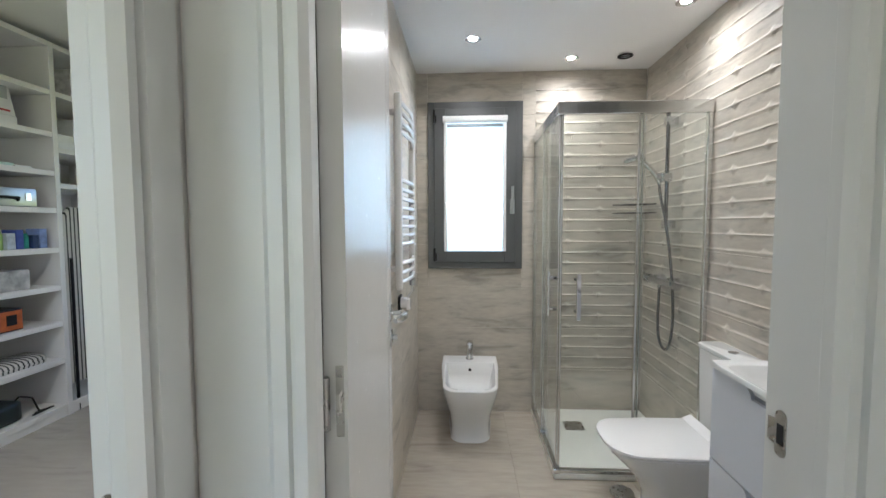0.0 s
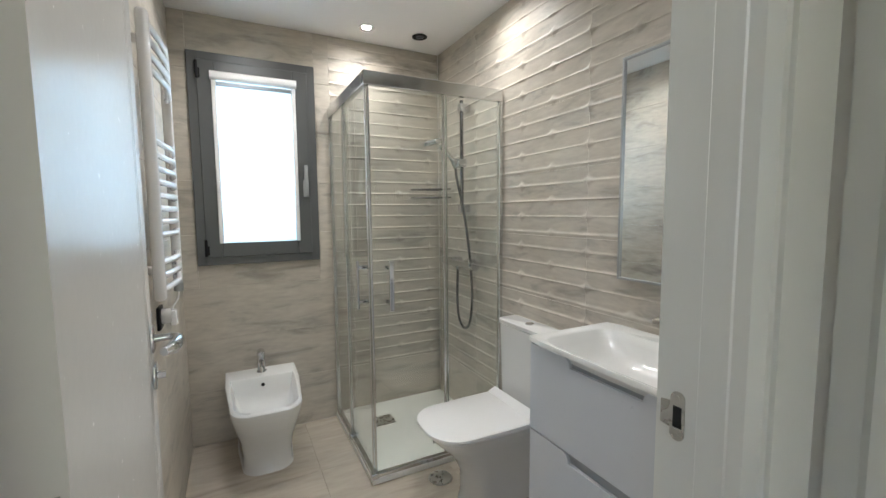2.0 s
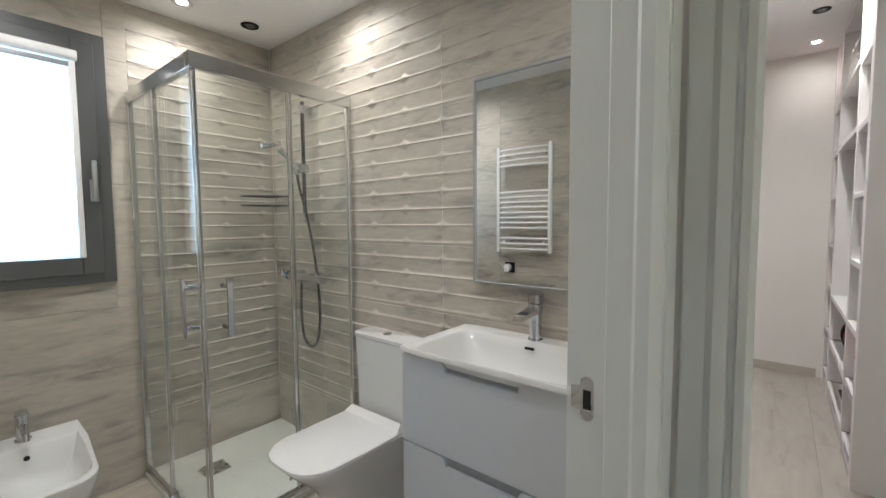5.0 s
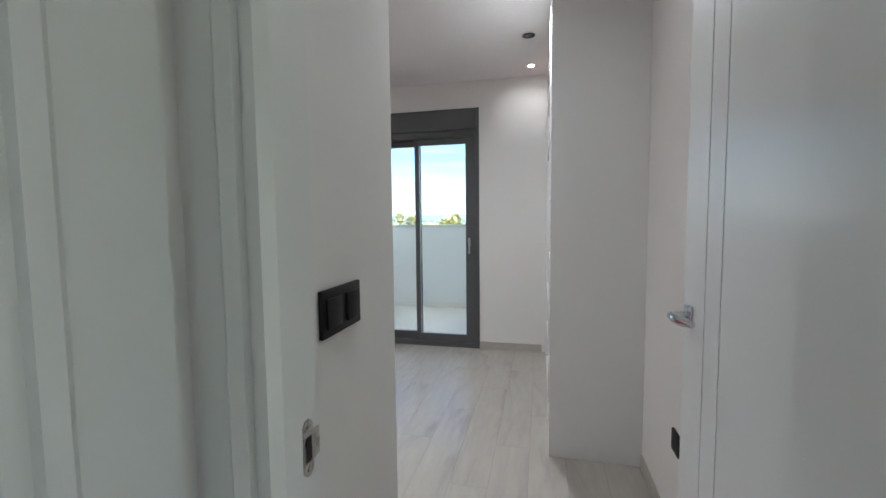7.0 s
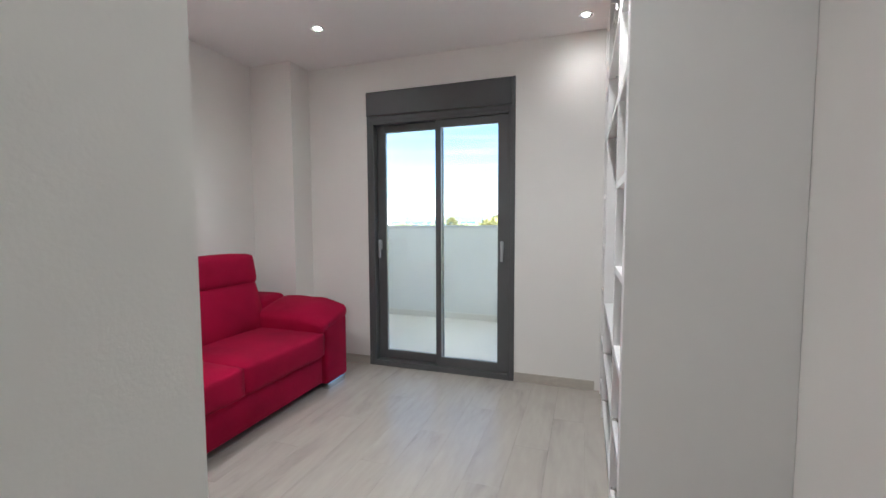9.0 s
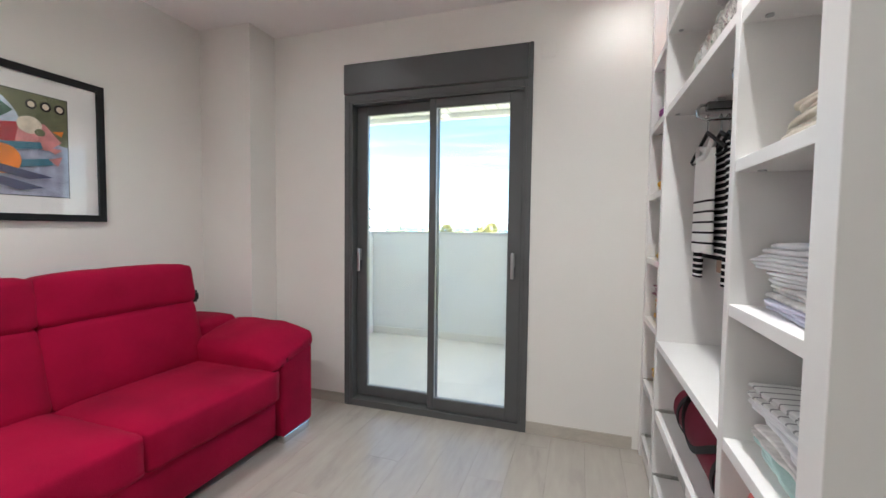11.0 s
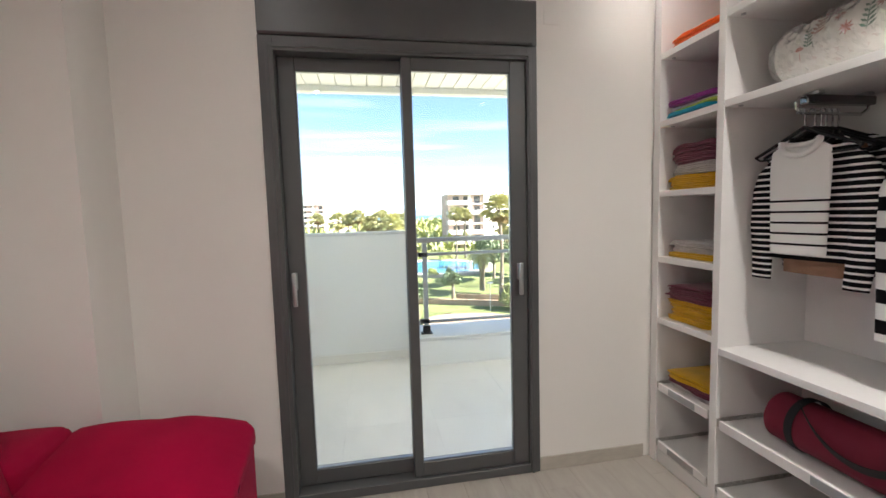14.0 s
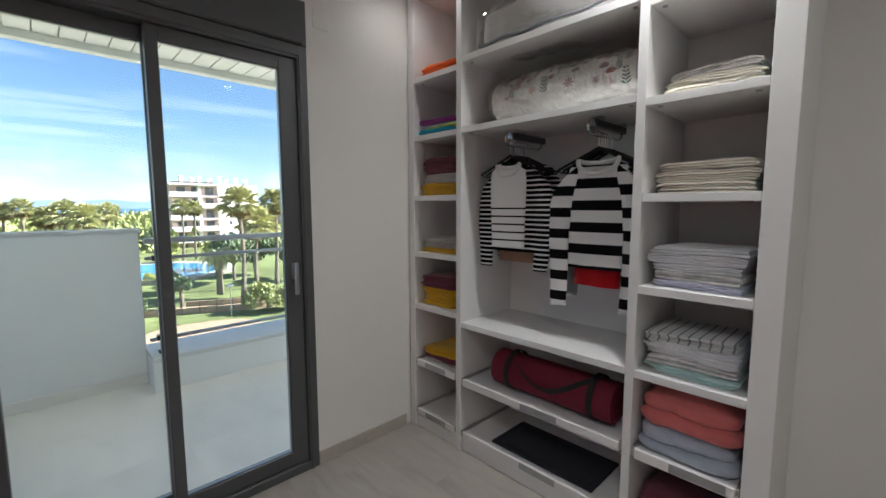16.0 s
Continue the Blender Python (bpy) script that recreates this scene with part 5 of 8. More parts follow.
# picture
pic = thing("framed_picture", (2.93, 3.035, 1.265), "black-framed abstract colour print in a wide white mount", "picture")
PX0, PX1, PZ0, PZ1, PY = 2.36, 3.425, 1.268, 2.015, 3.048
bm = bm_new()
for b in ((PX0, PZ0, PX0 + 0.036, PZ1), (PX1 - 0.036, PZ0, PX1, PZ1), (PX0 + 0.036, PZ0, PX1 - 0.036, PZ0 + 0.036), (PX0 + 0.036, PZ1 - 0.036, PX1 - 0.036, PZ1)):
    box(bm, b[0], PY - 0.026, b[1], b[2], PY, b[3], 0.002)
part("frame", bm, BLACK, pic, "matt black wooden frame")
MOUNT = surface("white_card", (0.80, 0.785, 0.775), rough=0.8, dark=0.99, bump=0.0002, bump_scale=300)
bm = bm_new()
box(bm, PX0 + 0.036, PY - 0.010, PZ0 + 0.036, PX1 - 0.036, PY - 0.004, PZ1 - 0.036)
part("mount", bm, MOUNT, pic, "wide white card mount")


def flat_shape(pts, depth, color, name="shape"):
    """A flat coloured patch of the print; pts are x and z."""
    bm = bm_new()
    loft(bm, [[(x, PY - depth, z) for x, z in pts], [(x, PY - depth - 0.0004, z) for x, z in pts]])
    return part(name, bm, color, pic, smooth=None)


def ink(name, c):
    return surface("ink_" + name, c, rough=0.7, dark=0.72, light=1.2, scale=22.0, bump_scale=120, fine=0.2)


IX0, IX1, IZ0, IZ1 = PX0 + 0.175, PX1 - 0.175, PZ0 + 0.125, PZ1 - 0.125
box_pts = lambda a, b, c, d: [(a, b), (c, b), (c, d), (a, d)]
flat_shape(box_pts(IX0, IZ0, IX1, IZ1), 0.0106, ink("lavender_grey", (0.36, 0.38, 0.50)), "print")
flat_shape(box_pts(IX0 - 0.004, IZ0 - 0.004, IX1 + 0.004, IZ1 + 0.004), 0.0102, BLACK, "print_edge")


def oval(cx, cz, rx, rz, n=28, a0=0.0, a1=360.0):
    return [(cx + rx * math.cos(radians(a0 + (a1 - a0) * k / n)), cz + rz * math.sin(radians(a0 + (a1 - a0) * k / n))) for k in range(n)]


layer = 0.0112


def paint_shape(pts, color):
    global layer
    flat_shape(pts, layer, color)
    layer += 0.0006


OLIVE, WINE, SALMON = ink("olive", (0.16, 0.17, 0.09)), ink("wine", (0.40, 0.03, 0.04)), ink("salmon", (0.62, 0.25, 0.25))
ORANGE, TEAL, NAVY = ink("orange", (0.75, 0.22, 0.02)), ink("teal", (0.06, 0.20, 0.28)), ink("navy", (0.05, 0.06, 0.13))
PALE, CREAM, GREEN = ink("pale_blue", (0.45, 0.52, 0.62)), ink("cream", (0.70, 0.62, 0.50)), ink("deep_green", (0.03, 0.09, 0.06))
IH = IZ1 - IZ0
paint_shape([(IX1 - 0.30, IZ1), (IX1, IZ1), (IX1, IZ1 - 0.24), (IX1 - 0.10, IZ1 - 0.22), (IX1 - 0.24, IZ1 - 0.12)], OLIVE)
CXP, CZP = IX1 - 0.42, IZ0 + IH * 0.60
paint_shape(oval(CXP, CZP, 0.235, 0.215, 40), PALE)
paint_shape([(CXP + 0.10, CZP + 0.03), (CXP + 0.225, CZP + 0.05), (CXP + 0.215, CZP - 0.055), (CXP + 0.11, CZP - 0.045)], WINE)
paint_shape([(CXP + 0.02, CZP + 0.12), (CXP + 0.06, CZP + 0.20), (CXP + 0.20, CZP + 0.10), (CXP + 0.13, CZP + 0.04)], GREEN)
paint_shape(oval(CXP, CZP, 0.115, 0.110, 32), CREAM)
paint_shape(oval(CXP, CZP, 0.085, 0.080, 32), WINE)
paint_shape(oval(CXP, CZP, 0.070, 0.066, 32), MOUNT)
paint_shape([(IX1 - 0.20, IZ1 - 0.15), (IX1 - 0.10, IZ1 - 0.14), (IX1 - 0.03, IZ1 - 0.22), (IX1 - 0.09, IZ1 - 0.27), (IX1 - 0.22, IZ1 - 0.25)], SALMON)
paint_shape(oval(IX1 - 0.16, IZ1 - 0.155, 0.050, 0.042), CREAM)
paint_shape(oval(IX1 - 0.12, IZ1 - 0.185, 0.022, 0.018), OLIVE)
paint_shape([(IX1 - 0.07, IZ1 - 0.17), (IX1 - 0.02, IZ1 - 0.16), (IX1 - 0.03, IZ1 - 0.19)], ORANGE)
paint_shape([(IX1 - 0.35, IZ0 + 0.235), (IX1 - 0.12, IZ0 + 0.265), (IX1 - 0.11, IZ0 + 0.235), (IX1 - 0.33, IZ0 + 0.195)], TEAL)
paint_shape([(IX1 - 0.28, IZ0 + 0.155), (IX1 - 0.08, IZ0 + 0.190), (IX1 - 0.07, IZ0 + 0.160), (IX1 - 0.26, IZ0 + 0.120)], TEAL)
paint_shape([(IX1 - 0.12, IZ0 + 0.25), (IX1 - 0.03, IZ0 + 0.24), (IX1 - 0.06, IZ0 + 0.215)], SALMON)
paint_shape([(IX1 - 0.09, IZ0 + 0.185), (IX1 - 0.03, IZ0 + 0.205), (IX1 - 0.05, IZ0 + 0.155)], SALMON)
paint_shape(oval(IX1 - 0.27, IZ0 + 0.165, 0.072, 0.070), ORANGE)
for dz, x1 in ((0.10, 0.07), (0.045, 0.11)):
    paint_shape([(IX1 - 0.46, IZ0 + dz + 0.10), (IX1 - 0.30, IZ0 + dz + 0.045), (IX1 - x1, IZ0 + dz - 0.005), (IX1 - x1 - 0.10, IZ0 + dz - 0.022), (IX1 - 0.32, IZ0 + dz + 0.012), (IX1 - 0.46, IZ0 + dz + 0.060)], NAVY)
for k in range(3):
    paint_shape(oval(IX1 - 0.155 + 0.058 * k, IZ1 - 0.055, 0.023, 0.024), BLACK)
    paint_shape(oval(IX1 - 0.155 + 0.058 * k, IZ1 - 0.055, 0.014, 0.015), CREAM)
paint_shape([(IX0, IZ0 + 0.02), (IX0 + 0.22, IZ0 + 0.05), (IX0 + 0.18, IZ0 + 0.22), (IX0, IZ0 + 0.26)], WINE)
paint_shape([(IX0, IZ1 - 0.18), (IX0 + 0.20, IZ1 - 0.10), (IX0 + 0.14, IZ1), (IX0, IZ1)], TEAL)
bm = bm_new()
box(bm, PX0 + 0.034, PY - 0.0245, PZ0 + 0.034, PX1 - 0.034, PY - 0.0228, PZ1 - 0.034)
g = part("glazing", bm, PICGLASS, pic, "clear picture glass", smooth=None)
g.visible_shadow = False

# sofa
sofa = thing("sofa", (2.90, 2.52, 0.0), "crimson red velvet sofa with raised headrests and pillow arms", "sofa")
SX0, SX1, SF, SB = 1.84, 3.975, 2.055, 2.985
ARM = 0.300
SEAT0, SEAT1 = SX0 + ARM, SX1 - ARM
MIDX = (SEAT0 + SEAT1) / 2


def cushion(bm, x0, y0, z0, x1, y1, z1, n=5.0, puff=0.012, wrinkle=0.004, seed=0, cuts=14, soft=0.55):
    """A filled upholstery block with rounded seams and slight wrinkles."""
    tmp = bmesh.new()
    bmesh.ops.create_cube(tmp, size=2.0)
    bmesh.ops.subdivide_edges(tmp, edges=tmp.edges[:], cuts=cuts, use_grid_fill=True)
    c = Vector(((x0 + x1) / 2, (y0 + y1) / 2, (z0 + z1) / 2))
    h = Vector(((x1 - x0) / 2, (y1 - y0) / 2, (z1 - z0) / 2))
    r = min(h) * soft
    vm = {}
    for v in tmp.verts:
        q = Vector((v.co.x * h.x, v.co.y * h.y, v.co.z * h.z))
        core = Vector([max(-(h[i] - r), min(h[i] - r, q[i])) for i in range(3)])
        d = q - core
        if d.length > 1e-9:
            k = (abs(d.x) ** n + abs(d.y) ** n + abs(d.z) ** n) ** (1 / n)
            m2 = max(abs(d.x), abs(d.y), abs(d.z))
            d = d * (m2 / k)
        q = core + d
        s = [1 - (v.co[i]) ** 2 for i in range(3)]
        for i in range(3):
            j, k2 = (i + 1) % 3, (i + 2) % 3
            if abs(v.co[i]) > 0.999:
                q[i] += math.copysign(puff * s[j] ** 0.6 * s[k2] ** 0.6, v.co[i])
        w = noise.noise(Vector((q.x * 7 + seed, q.y * 7, q.z * 7))) + 0.5 * noise.noise(Vector((q.x * 19, q.y * 19 + seed, q.z * 19)))
        q += v.co.normalized() * wrinkle * w
        vm[v] = bm.verts.new(c + q)
    for f in tmp.faces:
        bm.faces.new([vm[v] for v in f.verts])
    tmp.free()
    return bm


bm = bm_new()
box(bm, SEAT0 - 0.005, SF + 0.030, 0.060, SEAT1 + 0.005, SB, 0.290, 0.012, 3)
part("base", bm, RED, sofa)
bm = bm_new()
box(bm, SEAT0 - 0.01, SB - 0.14, 0.26, SEAT1 + 0.01, SB, 0.72, 0.03, 3)
part("back_frame", bm, RED, sofa)
for k, (a, b) in enumerate(((SEAT0, MIDX), (MIDX, SEAT1))):
    bm = bm_new()
    cushion(bm, a + 0.003, SF - 0.010, 0.275, b - 0.003, SF + 0.680, 0.455, puff=0.018, seed=3 + 5 * k)
    part("seat_cushion", bm, RED, sofa, smooth=60)
    bm = bm_new()
    cushion(bm, a + 0.004, -0.10, -0.195, b - 0.004, 0.10, 0.195, puff=0.024, seed=17 + 5 * k)
    bmesh.ops.rotate(bm, verts=bm.verts[:], cent=(0, 0, 0), matrix=Matrix.Rotation(radians(-13), 3, "X"))
    bmesh.ops.translate(bm, verts=bm.verts[:], vec=(0, SF + 0.665, 0.610))
    part("back_cushion", bm, RED, sofa, smooth=60)
    bm = bm_new()
    cushion(bm, a + 0.004, -0.085, -0.112, b - 0.004, 0.085, 0.112, puff=0.022, seed=31 + 5 * k)
    bmesh.ops.rotate(bm, verts=bm.verts[:], cent=(0, 0, 0), matrix=Matrix.Rotation(radians(-8), 3, "X"))
    bmesh.ops.translate(bm, verts=bm.verts[:], vec=(0, SF + 0.700, 0.902))
    part("headrest", bm, RED, sofa, smooth=60)
for a, b, s in ((SX0, SX0 + ARM, 0), (SX1 - ARM, SX1, 1)):
    bm = bm_new()
    box(bm, a + (0.02 if s else 0), SF, 0.045, b - (0 if s else 0.02), SB - 0.02, 0.522, 0.020, 4)
    arm = part("arm", bm, RED, sofa)
    bm = bm_new()
    lo, hi = (a - 0.055, b + 0.012) if s else (a - 0.012, b + 0.055)
    cushion(bm, lo, SF - 0.005, -0.082, hi, SF + 0.60, 0.082, n=2.8, puff=0.012, wrinkle=0.006, seed=51 + 7 * s, cuts=18)
    for v in bm.verts:
        inner = (hi - v.co.x) / (hi - lo) if s else (v.co.x - lo) / (hi - lo)
        front = max(0.0, 1 - (v.co.y - SF) / 0.22)
        pleat = 0.006 * math.sin(v.co.x * 150) * front ** 3
        v.co.z = v.co.z * (1 - 0.55 * front ** 1.6) + pleat * (1 if v.co.z > 0 else -1)
        v.co.z += 0.572 - 0.085 * max(0.0, inner) ** 1.3 - 0.012 * front
    for v in bm.verts:
        v.co.z = max(v.co.z, 0.444)
    part("arm_pillow", bm, RED, arm, "loose red arm pillow with gathered seam", smooth=60)
    bm = bm_new()
    cushion(bm, a + 0.01, SF + 0.585, 0.50, b - 0.005, SB - 0.02, 0.665, n=3.0, puff=0.015, seed=77 + s)
    part("arm_rear_cushion", bm, RED, arm, smooth=60)
    for yy in (SF + 0.005, SB - 0.10):
        bm = bm_new()
        box(bm, a + 0.04, yy, 0.0, b - 0.03, yy + 0.06, 0.045, 0.003)
        part("foot", bm, POLISHED, sofa, "low polished metal foot")


# ---- wardrobe ----
ward = thing("open_wardrobe", (3.42, -0.10, 0.0), "white melamine built-in open wardrobe with shelves and pull-out trays", "wardrobe")
WF, WB, WT = 0.123, -0.330, 2.605


def panel(name, b, label="", mat=MELA, parent=ward, bevel=0.0012):
    bm = bm_new()
    box(bm, *b, bevel)
    return part(name, bm, mat, parent, label)


panel("end_panel", (2.510, WB - 0.014, 0.0, 2.585, WF, WT))
panel("end_panel", (4.272, WB - 0.014, 0.0, 4.318, WF + 0.0, WT))
panel("divider", (2.950, WB, 0.0, 2.984, WF, WT))
panel("divider", (3.884, WB, 0.0, 3.920, WF, WT))
panel("back_panel", (2.586, WB - 0.014, 0.07, 4.271, WB - 0.001, WT - 0.002))
panel("top_panel", (2.586, WB, WT - 0.03, 2.949, WF - 0.002, WT))
panel("top_panel", (2.985, WB, WT - 0.03, 3.883, WF - 0.002, WT))
panel("top_panel", (3.921, WB, WT - 0.03, 4.271, WF - 0.002, WT))
for a, b in ((2.586, 2.949), (2.985, 3.883), (3.921, 4.271)):
    panel("plinth", (a, WF - 0.030, 0.0, b, WF - 0.012, 0.072))
COLS = {"east": (3.921, 4.271), "middle": (2.985, 3.883), "west": (2.586, 2.949)}
SHELVES = {"east": (2.128, 1.797, 1.448, 1.112, 0.790), "middle": (2.160, 1.800, 0.748), "west": (2.130, 1.780, 1.430, 1.080, 0.744)}
for col, zs in SHELVES.items():
    a, b = COLS[col]
    for z in zs:
        sh = panel("shelf", (a, WB + 0.001, z - 0.030, b, WF - 0.002, z))
        for x in (a + 0.035, b - 0.035):
            bm = bm_new()
            disc(bm, (x, WF - 0.045, z - 0.0335), 0.009, 0.0034, 14)
            part("shelf_fixing", bm, GREYALU, sh, "small grey shelf fixing")


def pullout(col, z):
    a, b = COLS[col]
    bm = bm_new()
    box(bm, a + 0.013, WB + 0.02, z - 0.018, b - 0.013, WF - 0.022, z - 0.006, 0.001)
    box(bm, a + 0.013, WF - 0.021, z - 0.040, b - 0.013, WF - 0.003, z, 0.0015)
    tr = part("pullout_tray", bm, MELA, ward, "white pull-out tray")
    w = min(0.20, (b - a) * 0.5)
    c = (a + b) / 2 - (0.05 if w > 0.18 else 0.0)
    bm = bm_new()
    box(bm, c - w / 2, WF - 0.0035, z - 0.036, c + w / 2, WF - 0.0015, z - 0.003, 0.0008)
    part("grip", bm, GREYALU, tr, "recessed grey metal grip")
    for x0, x1 in ((a + 0.001, a + 0.012), (b - 0.012, b - 0.001)):
        bm = bm_new()
        box(bm, x0, WB + 0.01, z - 0.030, x1, WF - 0.004, z + 0.006, 0.001)
        part("runner", bm, SATIN, tr, "dark metal runner")


for col in COLS:
    for z in ((0.425, 0.118) if col != "east" else (0.440, 0.122)):
        pullout(col, z)


# ---- folded linen ----
def folded(x0, x1, y0, y1, z0, h, mat, name, label, category, folds=2, seed=0, group=""):
    """A folded cloth: slack plies with rounded fold edges, each a little askew and thinner or thicker along its length."""
    rnd = random.Random(seed)
    bm = bm_new()
    plies = max(folds, int(h / 0.0085)) if h / folds > 0.011 else folds
    ply = h / plies
    skew = rnd.uniform(-0.030, 0.030)
    side = rnd.uniform(-0.010, 0.010)
    jitter = [(rnd.uniform(-0.012, 0.004), rnd.uniform(0, 0.024), rnd.uniform(0, 0.014)) for k in range(plies)]
    nx = 26
    rings = []
    for i in range(nx + 1):
        u = i / nx
        e = min(i, nx - i) / nx
        rise = 1.0 + 0.14 * noise.noise(Vector((u * 2.4 + seed * 1.7, seed, 0.3))) - 0.22 * (1 - min(1.0, e * 6)) ** 2
        edges = [z0] + [z0 + h * rise * k / plies + (0.32 * ply * noise.noise(Vector((u * 4.0 + seed, k * 3.1, 0))) if k < plies else 0.0) for k in range(1, plies + 1)]
        ring = []
        for k in range(plies):
            ex, back, inset = jitter[k]
            x = x0 + side * 0.5 + (x1 - x0) * u + (inset + ex) * (1 - 2 * u) * (0.9 if e < 0.2 else 0.5)
            za, zb = edges[k], max(edges[k + 1], edges[k] + 0.3 * ply)
            r = (zb - za) / 2
            f = y1 - back + 0.016 * noise.noise(Vector((u * 2.2, seed + (k // 2) * 2.3, 2))) + 0.004 * noise.noise(Vector((u * 8, seed + k * 5.3, 2))) + skew * (u - 0.5) - 0.012 * (1 - min(1.0, e * 8)) ** 2
            ring.append((x, f - r - 0.012, za + 0.0003))
            for q in range(7):
                t = radians(-80 + 160 * q / 6)
                ring.append((x, f - r + r * math.cos(t) * 1.25, (za + zb) / 2 + r * 0.96 * math.sin(t)))
        x = ring[-1][0]
        top = z0 + h * rise
        ring += [(x, y1 - 0.06, top + 0.002), (x, (y0 + y1) / 2, top + 0.004 * noise.noise(Vector((u * 5, seed, 7)))), (x, y0 + 0.02, top), (x, y0, top - 0.004), (x, y0, z0 + 0.0003)]
        rings.append(ring)
    loft(bm, rings)
    return whole(name, bm, mat, label, category, group, smooth=60)


def fleece(x0, x1, y0, y1, z0, h, mat, name, label, category, folds=2, seed=0, group=""):
    """A thick soft blanket folded over itself: plump rolls with creases."""
    bm = bm_new()
    ply = h / folds
    for k in range(folds):
        d = 0.010 * (k % 2)
        cushion(bm, x0 + d, y0, z0 + ply * k - (0.006 if k else 0.0), x1 - d * 0.5, y1 - d, z0 + ply * (k + 1), n=2.2, puff=0.016, wrinkle=0.016, seed=seed + 3 * k, cuts=22, soft=0.97)
    for v in bm.verts:
        v.co.z = max(v.co.z, z0)
    return whole(name, bm, mat, label, category, group, smooth=70)


def stack(col, z, items, depth=(-0.20, 0.085), inset=(0.05, 0.05), group="", seed=0):
    a, b = COLS[col]
    h0 = z + 0.001
    for k, (h, mat, name, label, cat, folds) in enumerate(items):
        (fleece if h / folds > 0.045 else folded)(a + inset[0], b - inset[1], depth[0], depth[1] - 0.004 * (k % 3), h0, h, mat, name, label, cat, folds, seed * 10 + k, group)
        h0 += h + 0.001


YELLOW, MAUVE, GREYT = cloth("yellow_cotton", (0.72, 0.42, 0.01)), cloth("mauve_terry", (0.19, 0.045, 0.075)), cloth("pale_grey_cotton", (0.56, 0.54, 0.52))
ORANGEC, CYAN, PURPLE, LIME = cloth("orange_cotton", (0.85, 0.16, 0.02)), cloth("turquoise_terry", (0.01, 0.36, 0.52)), cloth("purple_terry", (0.24, 0.02, 0.22)), cloth("lime_terry", (0.48, 0.62, 0.10))
IVORY, WHITEC, MINT = cloth("ivory_cotton", (0.82, 0.77, 0.66)), cloth("white_cotton", (0.83, 0.83, 0.85)), cloth("mint_cotton", (0.55, 0.74, 0.71))
CORAL, BLUEGREY, LILAC = cloth("coral_fleece", (0.60, 0.16, 0.15)), cloth("blue_grey_fleece", (0.42, 0.46, 0.53)), cloth("lilac_cotton", (0.62, 0.62, 0.76))
TICKING = stripes("striped_linen", (0.68, 0.68, 0.67), (0.28, 0.28, 0.28), 0.034, 0.80, axis="X")
PRINTW = surface("printed_cotton", (0.80, 0.78, 0.76), rough=0.9, dark=0.62, light=1.1, scale=26, bump=0.001, bump_scale=200, fine=0.2)

E_IN = (0.055, 0.006)
stack("east", 2.128, [(0.036, ORANGEC, "folded_cloth", "orange folded cotton cloth on a wardrobe shelf", "cloth", 2), (0.030, ORANGEC, "folded_cloth", "orange folded cotton cloth on a wardrobe shelf", "cloth", 2)], inset=E_IN, seed=1)
stack("east", 1.797, [(0.034, CYAN, "folded_towel", "turquoise folded terry towel", "towel", 2), (0.014, LIME, "folded_towel", "thin lime-green folded towel", "towel", 1),
                      (0.014, WHITEC, "folded_towel", "thin pale folded towel", "towel", 1), (0.026, PURPLE, "folded_towel", "purple folded terry towel", "towel", 2)], inset=E_IN, seed=2)
stack("east", 1.448, [(0.072, YELLOW, "folded_towel", "bright yellow folded towel", "towel", 3), (0.052, GREYT, "folded_towel", "pale grey folded towel", "towel", 2), (0.092, MAUVE, "folded_towel", "mauve folded terry towel", "towel", 4)], inset=E_IN, seed=3)
stack("east", 1.112, [(0.026, YELLOW, "folded_cloth", "yellow folded cotton cloth", "cloth", 2), (0.056, GREYT, "folded_cloth", "pale grey folded cloths", "cloth", 4)], inset=E_IN, seed=4)
stack("east", 0.790, [(0.034, YELLOW, "folded_towel", "bright yellow folded towel", "towel", 1), (0.034, YELLOW, "folded_towel", "bright yellow folded towel", "towel", 1), (0.034, YELLOW, "folded_towel", "bright yellow folded towel", "towel", 1),
                      (0.038, MAUVE, "folded_towel", "mauve folded terry towel", "towel", 1), (0.034, MAUVE, "folded_towel", "mauve folded terry towel", "towel", 1)], inset=(0.075, 0.006), seed=5)
stack("east", 0.434, [(0.020, GREYT, "folded_cloth", "grey folded cloth on a pull-out tray", "cloth", 2), (0.026, MAUVE, "folded_cloth", "dark plum folded cloth", "cloth", 2), (0.034, YELLOW, "folded_cloth", "mustard yellow cloth draped over the pile", "cloth", 1)], inset=(0.055, 0.015), seed=6)
stack("west", 1.780, [(0.036, IVORY, "bed_linen", "ivory folded cotton bed linen", "bed linen", 2), (0.034, IVORY, "bed_linen", "cream folded bed linen", "bed linen", 1), (0.030, PRINTW, "bed_linen", "speckled white folded bed linen", "bed linen", 1)], depth=(-0.24, 0.03), inset=(0.035, 0.03), seed=7)
stack("west", 1.430, [(0.040, IVORY, "bed_linen", "ivory rumpled folded bed linen", "bed linen", 2), (0.045, IVORY, "bed_linen", "ivory folded cotton bed linen", "bed linen", 2), (0.030, IVORY, "bed_linen", "ivory folded cotton bed linen", "bed linen", 1)], depth=(-0.24, 0.05), inset=(0.025, 0.012), seed=8)
stack("west", 1.080, [(0.028, LILAC, "bed_linen", "lilac-white folded cotton sheet", "bed linen", 1), (0.032, PRINTW, "bed_linen", "patterned white folded cotton sheet", "bed linen", 2), (0.030, WHITEC, "bed_linen", "white folded cotton sheet", "bed linen", 2),
                      (0.034, WHITEC, "bed_linen", "white folded cotton sheet", "bed linen", 2), (0.024, WHITEC, "bed_linen", "white folded cotton pillowcase", "bed linen", 1)], inset=(0.04, 0.02), seed=9)
